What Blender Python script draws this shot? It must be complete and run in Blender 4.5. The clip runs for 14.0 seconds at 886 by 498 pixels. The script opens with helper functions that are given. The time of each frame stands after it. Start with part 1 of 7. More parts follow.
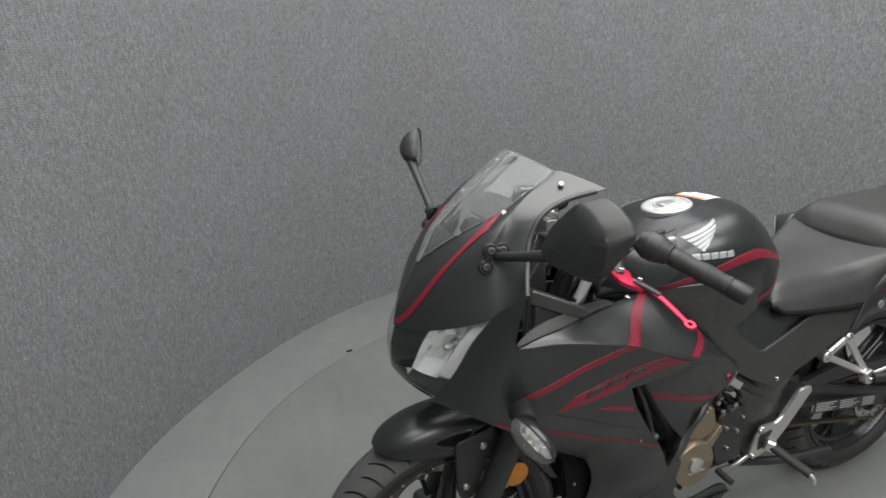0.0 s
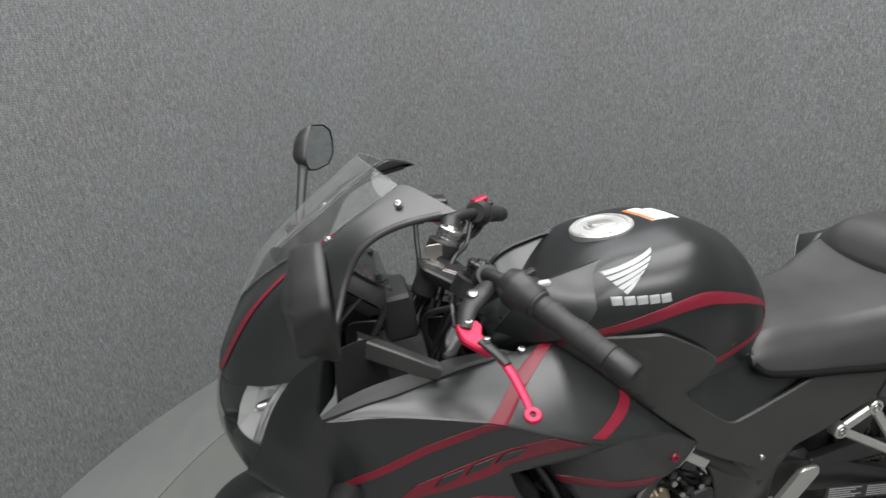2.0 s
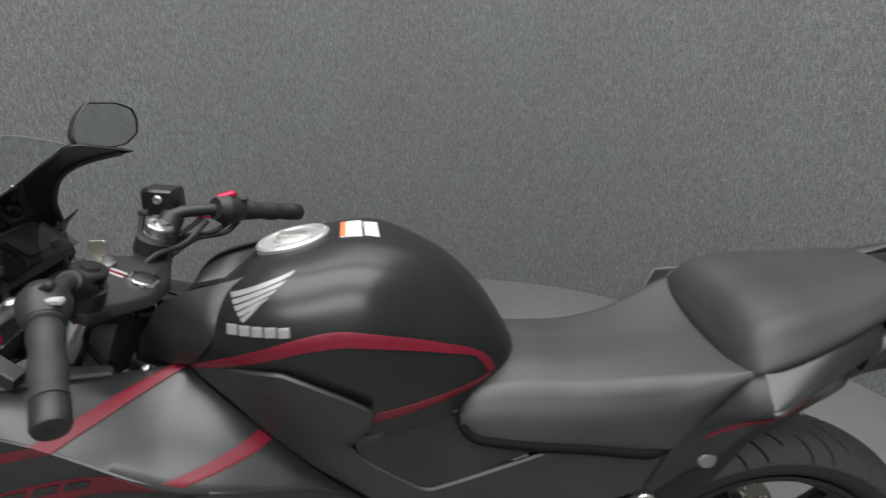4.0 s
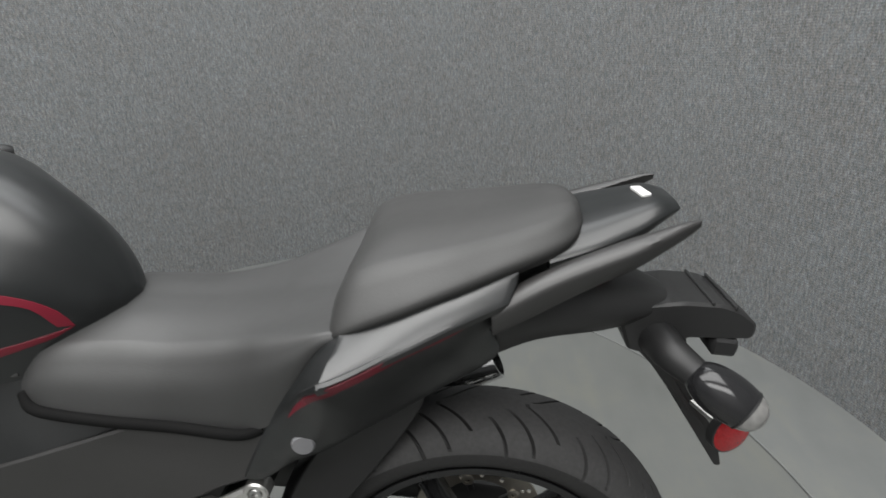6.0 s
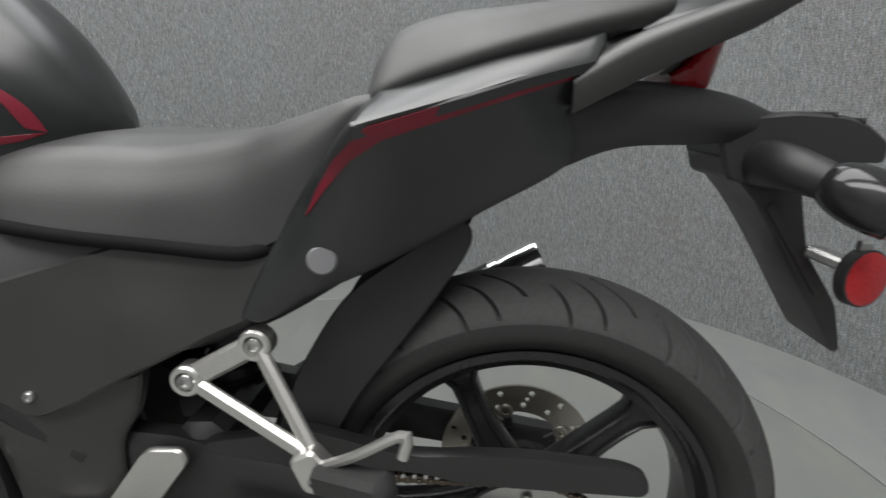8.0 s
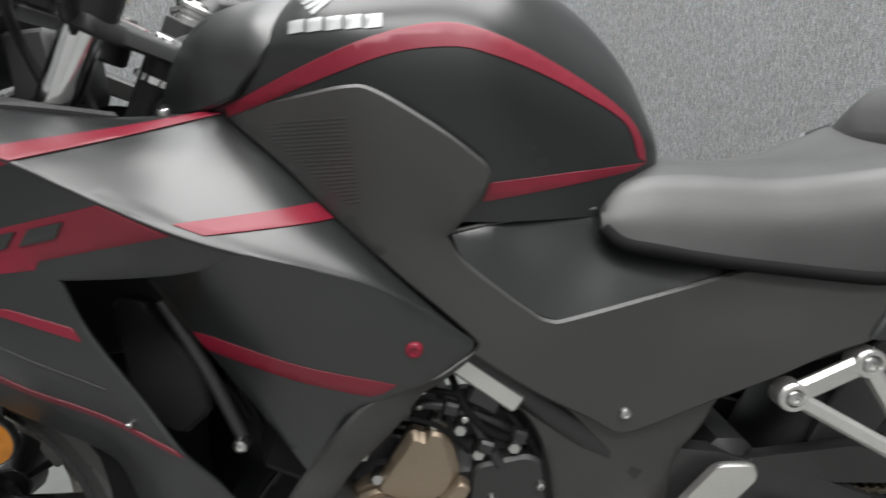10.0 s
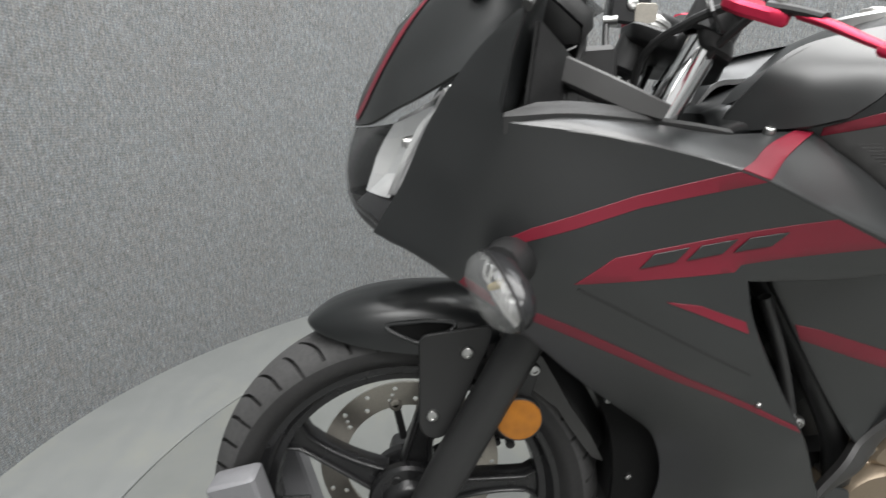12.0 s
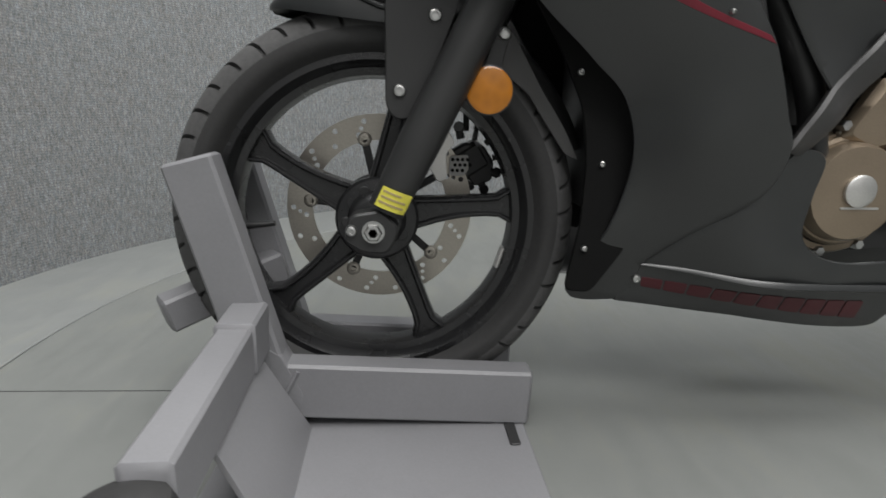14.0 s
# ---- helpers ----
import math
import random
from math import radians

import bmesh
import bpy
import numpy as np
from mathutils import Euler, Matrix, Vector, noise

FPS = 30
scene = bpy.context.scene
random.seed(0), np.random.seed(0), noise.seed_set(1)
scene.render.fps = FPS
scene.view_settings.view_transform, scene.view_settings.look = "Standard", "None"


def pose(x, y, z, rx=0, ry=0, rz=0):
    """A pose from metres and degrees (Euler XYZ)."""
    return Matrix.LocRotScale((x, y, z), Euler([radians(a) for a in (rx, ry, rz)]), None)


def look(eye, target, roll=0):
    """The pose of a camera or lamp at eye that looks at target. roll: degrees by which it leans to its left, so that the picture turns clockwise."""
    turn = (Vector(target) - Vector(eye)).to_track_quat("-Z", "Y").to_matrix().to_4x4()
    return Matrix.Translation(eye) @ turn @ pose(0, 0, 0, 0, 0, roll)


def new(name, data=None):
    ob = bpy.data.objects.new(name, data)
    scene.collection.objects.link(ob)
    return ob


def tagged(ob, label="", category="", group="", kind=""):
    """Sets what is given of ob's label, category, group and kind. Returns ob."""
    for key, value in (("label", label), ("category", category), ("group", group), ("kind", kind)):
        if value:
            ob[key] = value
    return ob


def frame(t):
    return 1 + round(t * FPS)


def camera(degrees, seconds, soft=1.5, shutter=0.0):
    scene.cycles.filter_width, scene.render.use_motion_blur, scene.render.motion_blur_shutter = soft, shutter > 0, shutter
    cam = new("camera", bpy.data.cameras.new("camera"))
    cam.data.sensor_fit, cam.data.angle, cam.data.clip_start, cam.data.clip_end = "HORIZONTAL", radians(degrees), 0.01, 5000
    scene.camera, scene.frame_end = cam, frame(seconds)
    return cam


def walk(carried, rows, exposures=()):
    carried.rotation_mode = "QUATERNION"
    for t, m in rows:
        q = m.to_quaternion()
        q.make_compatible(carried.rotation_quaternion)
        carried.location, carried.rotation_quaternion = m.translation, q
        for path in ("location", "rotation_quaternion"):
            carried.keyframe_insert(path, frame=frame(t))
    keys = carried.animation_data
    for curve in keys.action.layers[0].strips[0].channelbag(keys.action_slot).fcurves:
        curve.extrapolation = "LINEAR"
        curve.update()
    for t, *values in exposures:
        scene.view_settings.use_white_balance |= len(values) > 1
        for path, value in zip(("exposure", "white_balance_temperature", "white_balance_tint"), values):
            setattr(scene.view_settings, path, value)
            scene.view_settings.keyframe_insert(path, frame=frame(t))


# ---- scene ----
cam = camera(78.72, 14.0, soft=1.5, shutter=0.4)
PATH = [
    (0.0, -0.3105, -0.9543, 1.3251, 71.47, 3.45, -21.64),
    (0.5, -0.2017, -0.9921, 1.3191, 71.60, 3.73, -21.41),
    (1.0, -0.0933, -0.9897, 1.3039, 71.80, 4.46, -19.40),
    (1.5, 0.0124, -0.8811, 1.2918, 71.39, 4.69, -16.16),
    (2.0, 0.1479, -0.8406, 1.2871, 71.01, 4.62, -13.03),
    (2.5, 0.3210, -0.8780, 1.2946, 71.39, 4.86, -8.35),
    (3.0, 0.4764, -0.8454, 1.2795, 71.32, 4.31, -4.12),
    (3.5, 0.6374, -0.7677, 1.2581, 70.34, 3.15, -2.43),
    (4.0, 0.8364, -0.7854, 1.2447, 70.08, 2.82, -0.91),
    (4.2, 0.9101, -0.8060, 1.2430, 69.96, 3.05, -0.52),
    (6.3, 1.4521, -0.6226, 1.0646, 67.42, 4.15, 3.55),
    (6.5, 1.4595, -0.6208, 1.0433, 66.58, 3.77, 2.79),
    (7.0, 1.4682, -0.6101, 0.9056, 69.09, 3.27, 3.76),
    (7.2, 1.4665, -0.6057, 0.8499, 70.66, 2.85, 4.29),
    (9.3, 0.9181, -0.6649, 0.7735, 79.29, 1.49, 1.85),
    (9.5, 0.8507, -0.6772, 0.7983, 79.04, 1.28, 1.50),
    (10.0, 0.6906, -0.6712, 0.8164, 78.56, 0.83, 0.55),
    (10.5, 0.5240, -0.6735, 0.8333, 76.47, 0.18, 0.90),
    (11.0, 0.3911, -0.6885, 0.8445, 76.46, 0.25, 0.56),
    (11.5, 0.1821, -0.7027, 0.8679, 75.89, -0.40, -1.22),
    (12.0, 0.0174, -0.7251, 0.8581, 76.15, -0.79, -2.17),
    (12.5, -0.0524, -0.7604, 0.7697, 76.35, -0.88, -3.06),
    (13.0, -0.0459, -0.7671, 0.6222, 76.76, -0.92, -3.69),
    (13.5, -0.0209, -0.7831, 0.4921, 76.45, -1.03, -3.86),
    (14.0, 0.0429, -0.7991, 0.4459, 75.91, -1.05, -3.68),
]
EXPOSURES = [(0.0, -0.02), (1.0, 0.1), (2.0, 0.0), (3.0, -0.12), (3.5, -0.24), (4.2, -0.3), (6.5, 0.03), (7.0, 0.03), (9.5, 0.4), (10.5, 0.56), (11.0, 0.54), (11.5, 0.66), (12.0, 0.6), (12.5, 0.45), (13.0, 0.5), (14.0, 0.34)]
walk(cam, [(t, pose(x, y, z, rx, ry, rz)) for t, x, y, z, rx, ry, rz in PATH], EXPOSURES)

# ---- light: a soft ceiling over the booth ----
world = bpy.data.worlds.new("World")
scene.world = world
world.use_nodes = True
world.node_tree.nodes["Background"].inputs[0].default_value = (0.9, 0.95, 1.0, 1)
world.node_tree.nodes["Background"].inputs[1].default_value = 0.25


def area_lamp(name, x, y, z, sx, sy, watts, colour, target):
    data = bpy.data.lights.new(name, "AREA")
    data.shape, data.size, data.size_y, data.energy, data.color = "RECTANGLE", sx, sy, watts, colour
    ob = new(name, data)
    ob.matrix_world = look((x, y, z), target)
    return ob


area_lamp("ceiling_light", 0.75, -0.3, 2.92, 3.1, 1.5, 88, (1.0, 0.995, 0.985), (0.75, -0.3, 0))
area_lamp("ceiling_light", 0.75, 1.25, 2.92, 2.7, 1.1, 34, (0.97, 0.985, 1.0), (0.75, 1.25, 0))
area_lamp("ceiling_light", 0.7, -2.1, 2.92, 3.2, 1.0, 80, (1.0, 0.995, 0.985), (0.7, -2.1, 0))


# ---- materials ----
def material(name):
    m = bpy.data.materials.new(name)
    m.use_nodes = True
    nt = m.node_tree
    bsdf = nt.nodes["Principled BSDF"]
    tex = nt.nodes.new("ShaderNodeTexCoord")
    return m, nt, bsdf, tex


def noise_node(nt, tex, scale, detail=4.0, rough=0.6, stretch=None):
    n = nt.nodes.new("ShaderNodeTexNoise")
    n.inputs["Scale"].default_value, n.inputs["Detail"].default_value, n.inputs["Roughness"].default_value = scale, detail, rough
    if stretch:
        mp = nt.nodes.new("ShaderNodeMapping")
        mp.inputs["Scale"].default_value = stretch
        nt.links.new(tex.outputs["Object"], mp.inputs["Vector"])
        nt.links.new(mp.outputs["Vector"], n.inputs["Vector"])
    else:
        nt.links.new(tex.outputs["Object"], n.inputs["Vector"])
    return n


def ramp(nt, src, stops):
    r = nt.nodes.new("ShaderNodeValToRGB")
    e = r.color_ramp.elements
    while len(e) < len(stops):
        e.new(0.5)
    for el, (p, c) in zip(e, stops):
        el.position, el.color = p, (*c, 1) if len(c) == 3 else c
    nt.links.new(src, r.inputs[0])
    return r


def bump(nt, bsdf, src, strength, dist):
    b = nt.nodes.new("ShaderNodeBump")
    b.inputs["Strength"].default_value, b.inputs["Distance"].default_value = strength, dist
    nt.links.new(src, b.inputs["Height"])
    nt.links.new(b.outputs["Normal"], bsdf.inputs["Normal"])


def surface(name, colour, rough, metal=0.0, grain=300.0, vary=0.12, relief=0.0, rough_vary=0.08, coat=0.0, spec=0.5):
    """A surface with a fine grain and slow, larger stains in colour and gloss."""
    m, nt, b, tex = material(name)
    fine, slow = noise_node(nt, tex, grain, 3), noise_node(nt, tex, 7.0, 4, 0.65)
    mix = nt.nodes.new("ShaderNodeMix")
    mix.data_type = "FLOAT"
    mix.inputs[0].default_value = 0.55
    nt.links.new(fine.outputs["Fac"], mix.inputs[2])
    nt.links.new(slow.outputs["Fac"], mix.inputs[3])
    lo, hi = [c * (1 - vary) for c in colour], [min(1, c * (1 + vary)) for c in colour]
    r = ramp(nt, mix.outputs[0], [(0.3, lo), (0.7, hi)])
    nt.links.new(r.outputs[0], b.inputs["Base Color"])
    rr = ramp(nt, slow.outputs["Fac"], [(0.3, (rough - rough_vary,) * 3), (0.7, (rough + rough_vary,) * 3)])
    nt.links.new(rr.outputs[0], b.inputs["Roughness"])
    b.inputs["Metallic"].default_value = metal
    b.inputs["Coat Weight"].default_value = coat
    b.inputs["Specular IOR Level"].default_value = spec
    if relief:
        bump(nt, b, fine.outputs["Fac"], 0.5, relief)
    return m


MATTE = surface("matte_paint", (0.0115, 0.0125, 0.0129), 0.33, grain=900, vary=0.08, relief=0.00004, rough_vary=0.03, spec=0.82)
TANKP = surface("satin_tank_paint", (0.0105, 0.0116, 0.012), 0.29, grain=900, vary=0.06, relief=0.00002, rough_vary=0.02, spec=0.62)
PLASTIC = surface("grained_plastic", (0.021, 0.021, 0.0212), 0.44, grain=700, vary=0.15, relief=0.00015)
COVER = surface("side_cover_plastic", (0.0275, 0.0266, 0.0262), 0.44, grain=800, vary=0.1, relief=0.0001, spec=0.7)
GREYP = surface("grey_bracket_plastic", (0.06, 0.061, 0.061), 0.45, grain=700, vary=0.15, relief=0.00015)
BLACK = surface("black_plastic", (0.018, 0.018, 0.0184), 0.45, grain=500, vary=0.2, relief=0.0001)
GLOSS = surface("gloss_black", (0.016, 0.016, 0.017), 0.16, grain=300, vary=0.1, rough_vary=0.04)
VINYL = surface("seat_vinyl", (0.037, 0.0372, 0.037), 0.48, grain=420, vary=0.1, relief=0.0003, spec=0.7)
VINYL2 = surface("pillion_vinyl", (0.035, 0.0348, 0.0342), 0.52, grain=420, vary=0.14, relief=0.0003, spec=0.6)
RUBBER = surface("tyre_rubber", (0.022, 0.0215, 0.0215), 0.66, grain=160, vary=0.28, relief=0.0005)
# tread rubber: greyed by wear and lightened further for the light its edges catch
TREAD = surface("worn_lit_tread_rubber", (0.058, 0.057, 0.057), 0.74, grain=160, vary=0.3, relief=0.0004)
GRIP = surface("grip_rubber", (0.023, 0.023, 0.023), 0.6, grain=500, vary=0.2, relief=0.0003)
WHEELP = surface("wheel_paint", (0.0145, 0.0145, 0.0152), 0.27, grain=600, vary=0.15, relief=0.00005)
RED = surface("red_vinyl_stripe", (0.175, 0.008, 0.022), 0.36, grain=600, vary=0.1, rough_vary=0.03)
# near-black: dull rubber, and painted shade for gaps, openings and the fairing lining
SEAM_SHADE = surface("dull_rubber_and_shade", (0.006, 0.006, 0.006), 0.85, grain=400, vary=0.2, spec=0.15)
DARKRED = surface("dull_red_print", (0.06, 0.006, 0.01), 0.5, grain=600, vary=0.15)
REDANO = surface("red_anodised_metal", (0.56, 0.022, 0.068), 0.32, metal=0.55, grain=500, vary=0.08)
ALU = surface("cast_aluminium", (0.62, 0.61, 0.59), 0.36, metal=0.9, grain=400, vary=0.12, relief=0.0001)
STEEL = surface("zinc_steel", (0.5, 0.5, 0.49), 0.3, metal=1.0, grain=400, vary=0.15)
CHROME = surface("polished_steel", (0.75, 0.75, 0.75), 0.12, metal=1.0, grain=200, vary=0.06, rough_vary=0.05)
DISC = surface("brake_disc_steel", (0.46, 0.43, 0.38), 0.38, metal=0.85, grain=350, vary=0.2, relief=0.00005)
GOLD = surface("bronze_engine_cover", (0.25, 0.2, 0.146), 0.38, metal=0.65, grain=500, vary=0.12, relief=0.00006)
CHAIN = surface("oiled_chain", (0.13, 0.11, 0.085), 0.45, metal=0.8, grain=300, vary=0.35)
STAND = surface("grey_stand_paint", (0.195, 0.194, 0.203), 0.46, grain=260, vary=0.07, relief=0.0002)
CAPM = surface("brushed_cap_metal", (0.6, 0.6, 0.59), 0.42, metal=0.7, grain=500, vary=0.08, relief=0.00006)
WHITE = surface("white_label", (0.78, 0.78, 0.76), 0.5, grain=400, vary=0.04)
PALE = surface("pale_print", (0.42, 0.42, 0.42), 0.45, grain=400, vary=0.06)
ORANGE = surface("orange_print", (0.8, 0.2, 0.07), 0.5, grain=400, vary=0.05)
YELLOW = surface("yellow_label", (0.6, 0.55, 0.07), 0.5, grain=300, vary=0.1)
BROWN = surface("amber_plastic_box", (0.35, 0.28, 0.12), 0.5, grain=300, vary=0.2)
SILVERP = surface("silver_print", (0.33, 0.34, 0.34), 0.36, metal=0.3, grain=400, vary=0.06)


def lens(name, colour, rough=0.12, transmission=0.35, scale=260):
    m, nt, b, tex = material(name)
    v = nt.nodes.new("ShaderNodeTexVoronoi")
    v.inputs["Scale"].default_value = scale
    nt.links.new(tex.outputs["Object"], v.inputs["Vector"])
    r = ramp(nt, v.outputs["Distance"], [(0.0, [c * 0.75 for c in colour]), (0.8, colour)])
    nt.links.new(r.outputs[0], b.inputs["Base Color"])
    b.inputs["Roughness"].default_value = rough
    b.inputs["Transmission Weight"].default_value = transmission
    bump(nt, b, v.outputs["Distance"], 0.4, 0.0008)
    return m


FLASHLENS = lens("ribbed_clear_lens", (0.62, 0.61, 0.59), 0.1, 0.6, 110)
REFLECTOR = surface("bright_reflector", (0.94, 0.94, 0.94), 0.12, metal=0.6, grain=200, vary=0.04, rough_vary=0.04)
AMBER = lens("amber_reflector", (0.7, 0.25, 0.016), scale=70)
REDLENS = lens("red_reflector", (0.62, 0.015, 0.02))
TAILLENS = lens("tail_light_lens", (0.35, 0.01, 0.015))


def glass(name, tint, rough=0.02, ior=1.49, haze=0.0):
    m, nt, b, tex = material(name)
    nt.nodes.remove(b)
    out = nt.nodes["Material Output"]
    tr, gl, mix, fr, up, add = (nt.nodes.new(k) for k in ("ShaderNodeBsdfTransparent", "ShaderNodeBsdfGlossy", "ShaderNodeMixShader", "ShaderNodeLayerWeight", "ShaderNodeMath", "ShaderNodeMath"))
    tr.inputs[0].default_value = (*tint, 1)
    gl.inputs["Roughness"].default_value = rough
    up.operation, add.operation = "POWER", "MULTIPLY_ADD"
    up.inputs[1].default_value = 4.0
    add.inputs[1].default_value, add.inputs[2].default_value = 0.75, ((ior - 1) / (ior + 1)) ** 2
    nt.links.new(fr.outputs["Facing"], up.inputs[0])
    nt.links.new(up.outputs[0], add.inputs[0])
    nt.links.new(add.outputs[0], mix.inputs[0])
    nt.links.new(tr.outputs[0], mix.inputs[1])
    nt.links.new(gl.outputs[0], mix.inputs[2])
    # pale veil: dust, with the ceiling's reflection put into the same colour
    dust_and_sheen, veil = nt.nodes.new("ShaderNodeBsdfDiffuse"), nt.nodes.new("ShaderNodeMixShader")
    dust_and_sheen.inputs[0].default_value = (0.6, 0.61, 0.61, 1)
    n = noise_node(nt, tex, 30, 4, 0.6)
    r = ramp(nt, n.outputs["Fac"], [(0.3, (haze * 0.7,) * 3), (0.7, (haze * 1.3,) * 3)])
    nt.links.new(r.outputs[0], veil.inputs[0])
    nt.links.new(mix.outputs[0], veil.inputs[1])
    nt.links.new(dust_and_sheen.outputs[0], veil.inputs[2])
    nt.links.new(veil.outputs[0], out.inputs["Surface"])
    return m


SCREEN = glass("clear_screen", (0.9, 0.91, 0.91), 0.03, haze=0.105)
LENSCLEAR = glass("clear_lens", (0.97, 0.97, 0.97), 0.03)
FRONTLENS = glass("clear_indicator_lens", (0.86, 0.855, 0.845), 0.06, haze=0.1)
DASHGLASS = glass("dash_glass", (0.7, 0.7, 0.7), 0.05)
MIRROR = surface("mirror_glass", (0.72, 0.74, 0.74), 0.04, metal=1.0, grain=100, vary=0.01, rough_vary=0.01)


def carpet_material():
    """Ribbed grey needle-felt with dark, light and bluish fibres."""
    m, nt, b, tex = material("grey_felt_carpet")
    fibre = noise_node(nt, tex, 640, 3, 0.75, (1, 1, 0.42))
    clump = noise_node(nt, tex, 150, 4, 0.7, (1, 1, 0.3))
    slow = noise_node(nt, tex, 2.2, 4, 0.6)
    hue = noise_node(nt, tex, 160, 2, 0.6, (1, 1, 0.5))
    mix = nt.nodes.new("ShaderNodeMix")
    mix.data_type = "FLOAT"
    mix.inputs[0].default_value = 0.42
    nt.links.new(fibre.outputs["Fac"], mix.inputs[2])
    nt.links.new(clump.outputs["Fac"], mix.inputs[3])
    rib = nt.nodes.new("ShaderNodeTexWave")
    rib.wave_type, rib.bands_direction = "BANDS", "Z"
    for key, value in (("Scale", 42.0), ("Distortion", 9.0), ("Detail", 4.0), ("Detail Scale", 3.0), ("Detail Roughness", 0.65)):
        rib.inputs[key].default_value = value
    nt.links.new(tex.outputs["Object"], rib.inputs["Vector"])
    knit = nt.nodes.new("ShaderNodeMix")
    knit.data_type = "FLOAT"
    knit.inputs[0].default_value = 0.075
    nt.links.new(mix.outputs[0], knit.inputs[2])
    nt.links.new(rib.outputs["Fac"], knit.inputs[3])
    grey = ramp(nt, knit.outputs[0], [(0.34, (0.08, 0.0815, 0.082)), (0.5, (0.19, 0.1945, 0.1945)), (0.66, (0.37, 0.377, 0.377))])
    tint = ramp(nt, hue.outputs["Fac"], [(0.36, (1.03, 1.0, 0.97)), (0.64, (0.95, 0.995, 1.04))])
    mul = nt.nodes.new("ShaderNodeMix")
    mul.data_type, mul.blend_type = "RGBA", "MULTIPLY"
    mul.inputs[0].default_value = 1.0
    nt.links.new(grey.outputs[0], mul.inputs[6])
    nt.links.new(tint.outputs[0], mul.inputs[7])
    patch = noise_node(nt, tex, 26, 3, 0.6, (1, 1, 0.7))
    both_scales = nt.nodes.new("ShaderNodeMix")
    both_scales.data_type = "FLOAT"
    both_scales.inputs[0].default_value = 0.55
    nt.links.new(slow.outputs["Fac"], both_scales.inputs[2])
    nt.links.new(patch.outputs["Fac"], both_scales.inputs[3])
    wide = ramp(nt, both_scales.outputs[0], [(0.36, (0.965, 0.94, 0.925)), (0.5, (1.0, 1.0, 1.0)), (0.64, (1.03, 1.05, 1.06))])
    mul2 = nt.nodes.new("ShaderNodeMix")
    mul2.data_type, mul2.blend_type = "RGBA", "MULTIPLY"
    mul2.inputs[0].default_value = 1.0
    nt.links.new(mul.outputs[2], mul2.inputs[6])
    nt.links.new(wide.outputs[0], mul2.inputs[7])
    nt.links.new(mul2.outputs[2], b.inputs["Base Color"])
    b.inputs["Roughness"].default_value = 0.95
    b.inputs["Specular IOR Level"].default_value = 0.1
    bump(nt, b, knit.outputs[0], 0.8, 0.003)
    return m


def floor_material(name, colour):
    m, nt, b, tex = material(name)
    slow, scuff, fine = noise_node(nt, tex, 2.4, 5, 0.65), noise_node(nt, tex, 26, 6, 0.7, (1, 0.25, 1)), noise_node(nt, tex, 420, 2)
    mix = nt.nodes.new("ShaderNodeMix")
    mix.data_type = "FLOAT"
    mix.inputs[0].default_value = 0.4
    nt.links.new(slow.outputs["Fac"], mix.inputs[2])
    nt.links.new(scuff.outputs["Fac"], mix.inputs[3])
    r = ramp(nt, mix.outputs[0], [(0.3, [c * k for c, k in zip(colour, (0.87, 0.88, 0.87))]), (0.5, colour), (0.66, [c * k for c, k in zip(colour, (1.13, 1.11, 1.03))])])
    nt.links.new(r.outputs[0], b.inputs["Base Color"])
    rr = ramp(nt, scuff.outputs["Fac"], [(0.3, (0.42,) * 3), (0.7, (0.62,) * 3)])
    nt.links.new(rr.outputs[0], b.inputs["Roughness"])
    bump(nt, b, fine.outputs["Fac"], 0.15, 0.0005)
    return m


CARPET = carpet_material()
FLOOR = floor_material("grey_turntable_paint", (0.171, 0.177, 0.169))
RINGP = floor_material("grey_floor_paint", (0.2, 0.207, 0.202))
# grey of the added front wall, set for the light it bounces back
BACKW = surface("added_wall_grey", (0.36, 0.36, 0.36), 0.8, grain=60, vary=0.05)
CEIL = surface("ceiling_white", (0.75, 0.75, 0.74), 0.8, grain=60, vary=0.05)


# ---- mesh helpers ----
AT = {}


def part(name, geo, mat, parent=None, label="", sharp=38):
    """Links (vertices, faces) or a bmesh as one mesh object with its origin at its middle."""
    if isinstance(geo, bmesh.types.BMesh):
        verts, faces = [tuple(v.co) for v in geo.verts], None
        geo.verts.index_update()
        faces = [[v.index for v in f.verts] for f in geo.faces]
        geo.free()
    else:
        verts, faces = geo
    a = np.array(verts, float)
    c = (a.min(0) + a.max(0)) / 2
    me = bpy.data.meshes.new(name)
    me.from_pydata((a - c).tolist(), [], [list(f) for f in faces])
    me.polygons.foreach_set("use_smooth", [True] * len(me.polygons))
    me.set_sharp_from_angle(angle=radians(sharp))
    me.materials.append(mat)
    ob = new(name, me)
    base = AT.get(parent.as_pointer(), np.zeros(3)) if parent else np.zeros(3)
    ob.parent = parent
    ob.location = c - base
    AT[ob.as_pointer()] = c
    return tagged(ob, label)


def holder(name, x, y, z):
    ob = new(name)
    ob.location = (x, y, z)
    ob.empty_display_size = 0.1
    AT[ob.as_pointer()] = np.array((x, y, z), float)
    return ob


def flip(geo):
    v, f = geo
    return [(x, -y, z) for x, y, z in v], [tuple(reversed(q)) for q in f]


LEAN = 0.084  # the bike leans a little on its stand: its far side is higher
REAR_LEAN = 0.15


def both(name, geo, mat, parent, label="", sharp=38, lean=LEAN):
    v, f = flip(geo)
    far = [(x, y, z + lean * max(y, 0.0)) for x, y, z in v], f
    return part(name, geo, mat, parent, label, sharp), part(name, far, mat, parent, label, sharp)


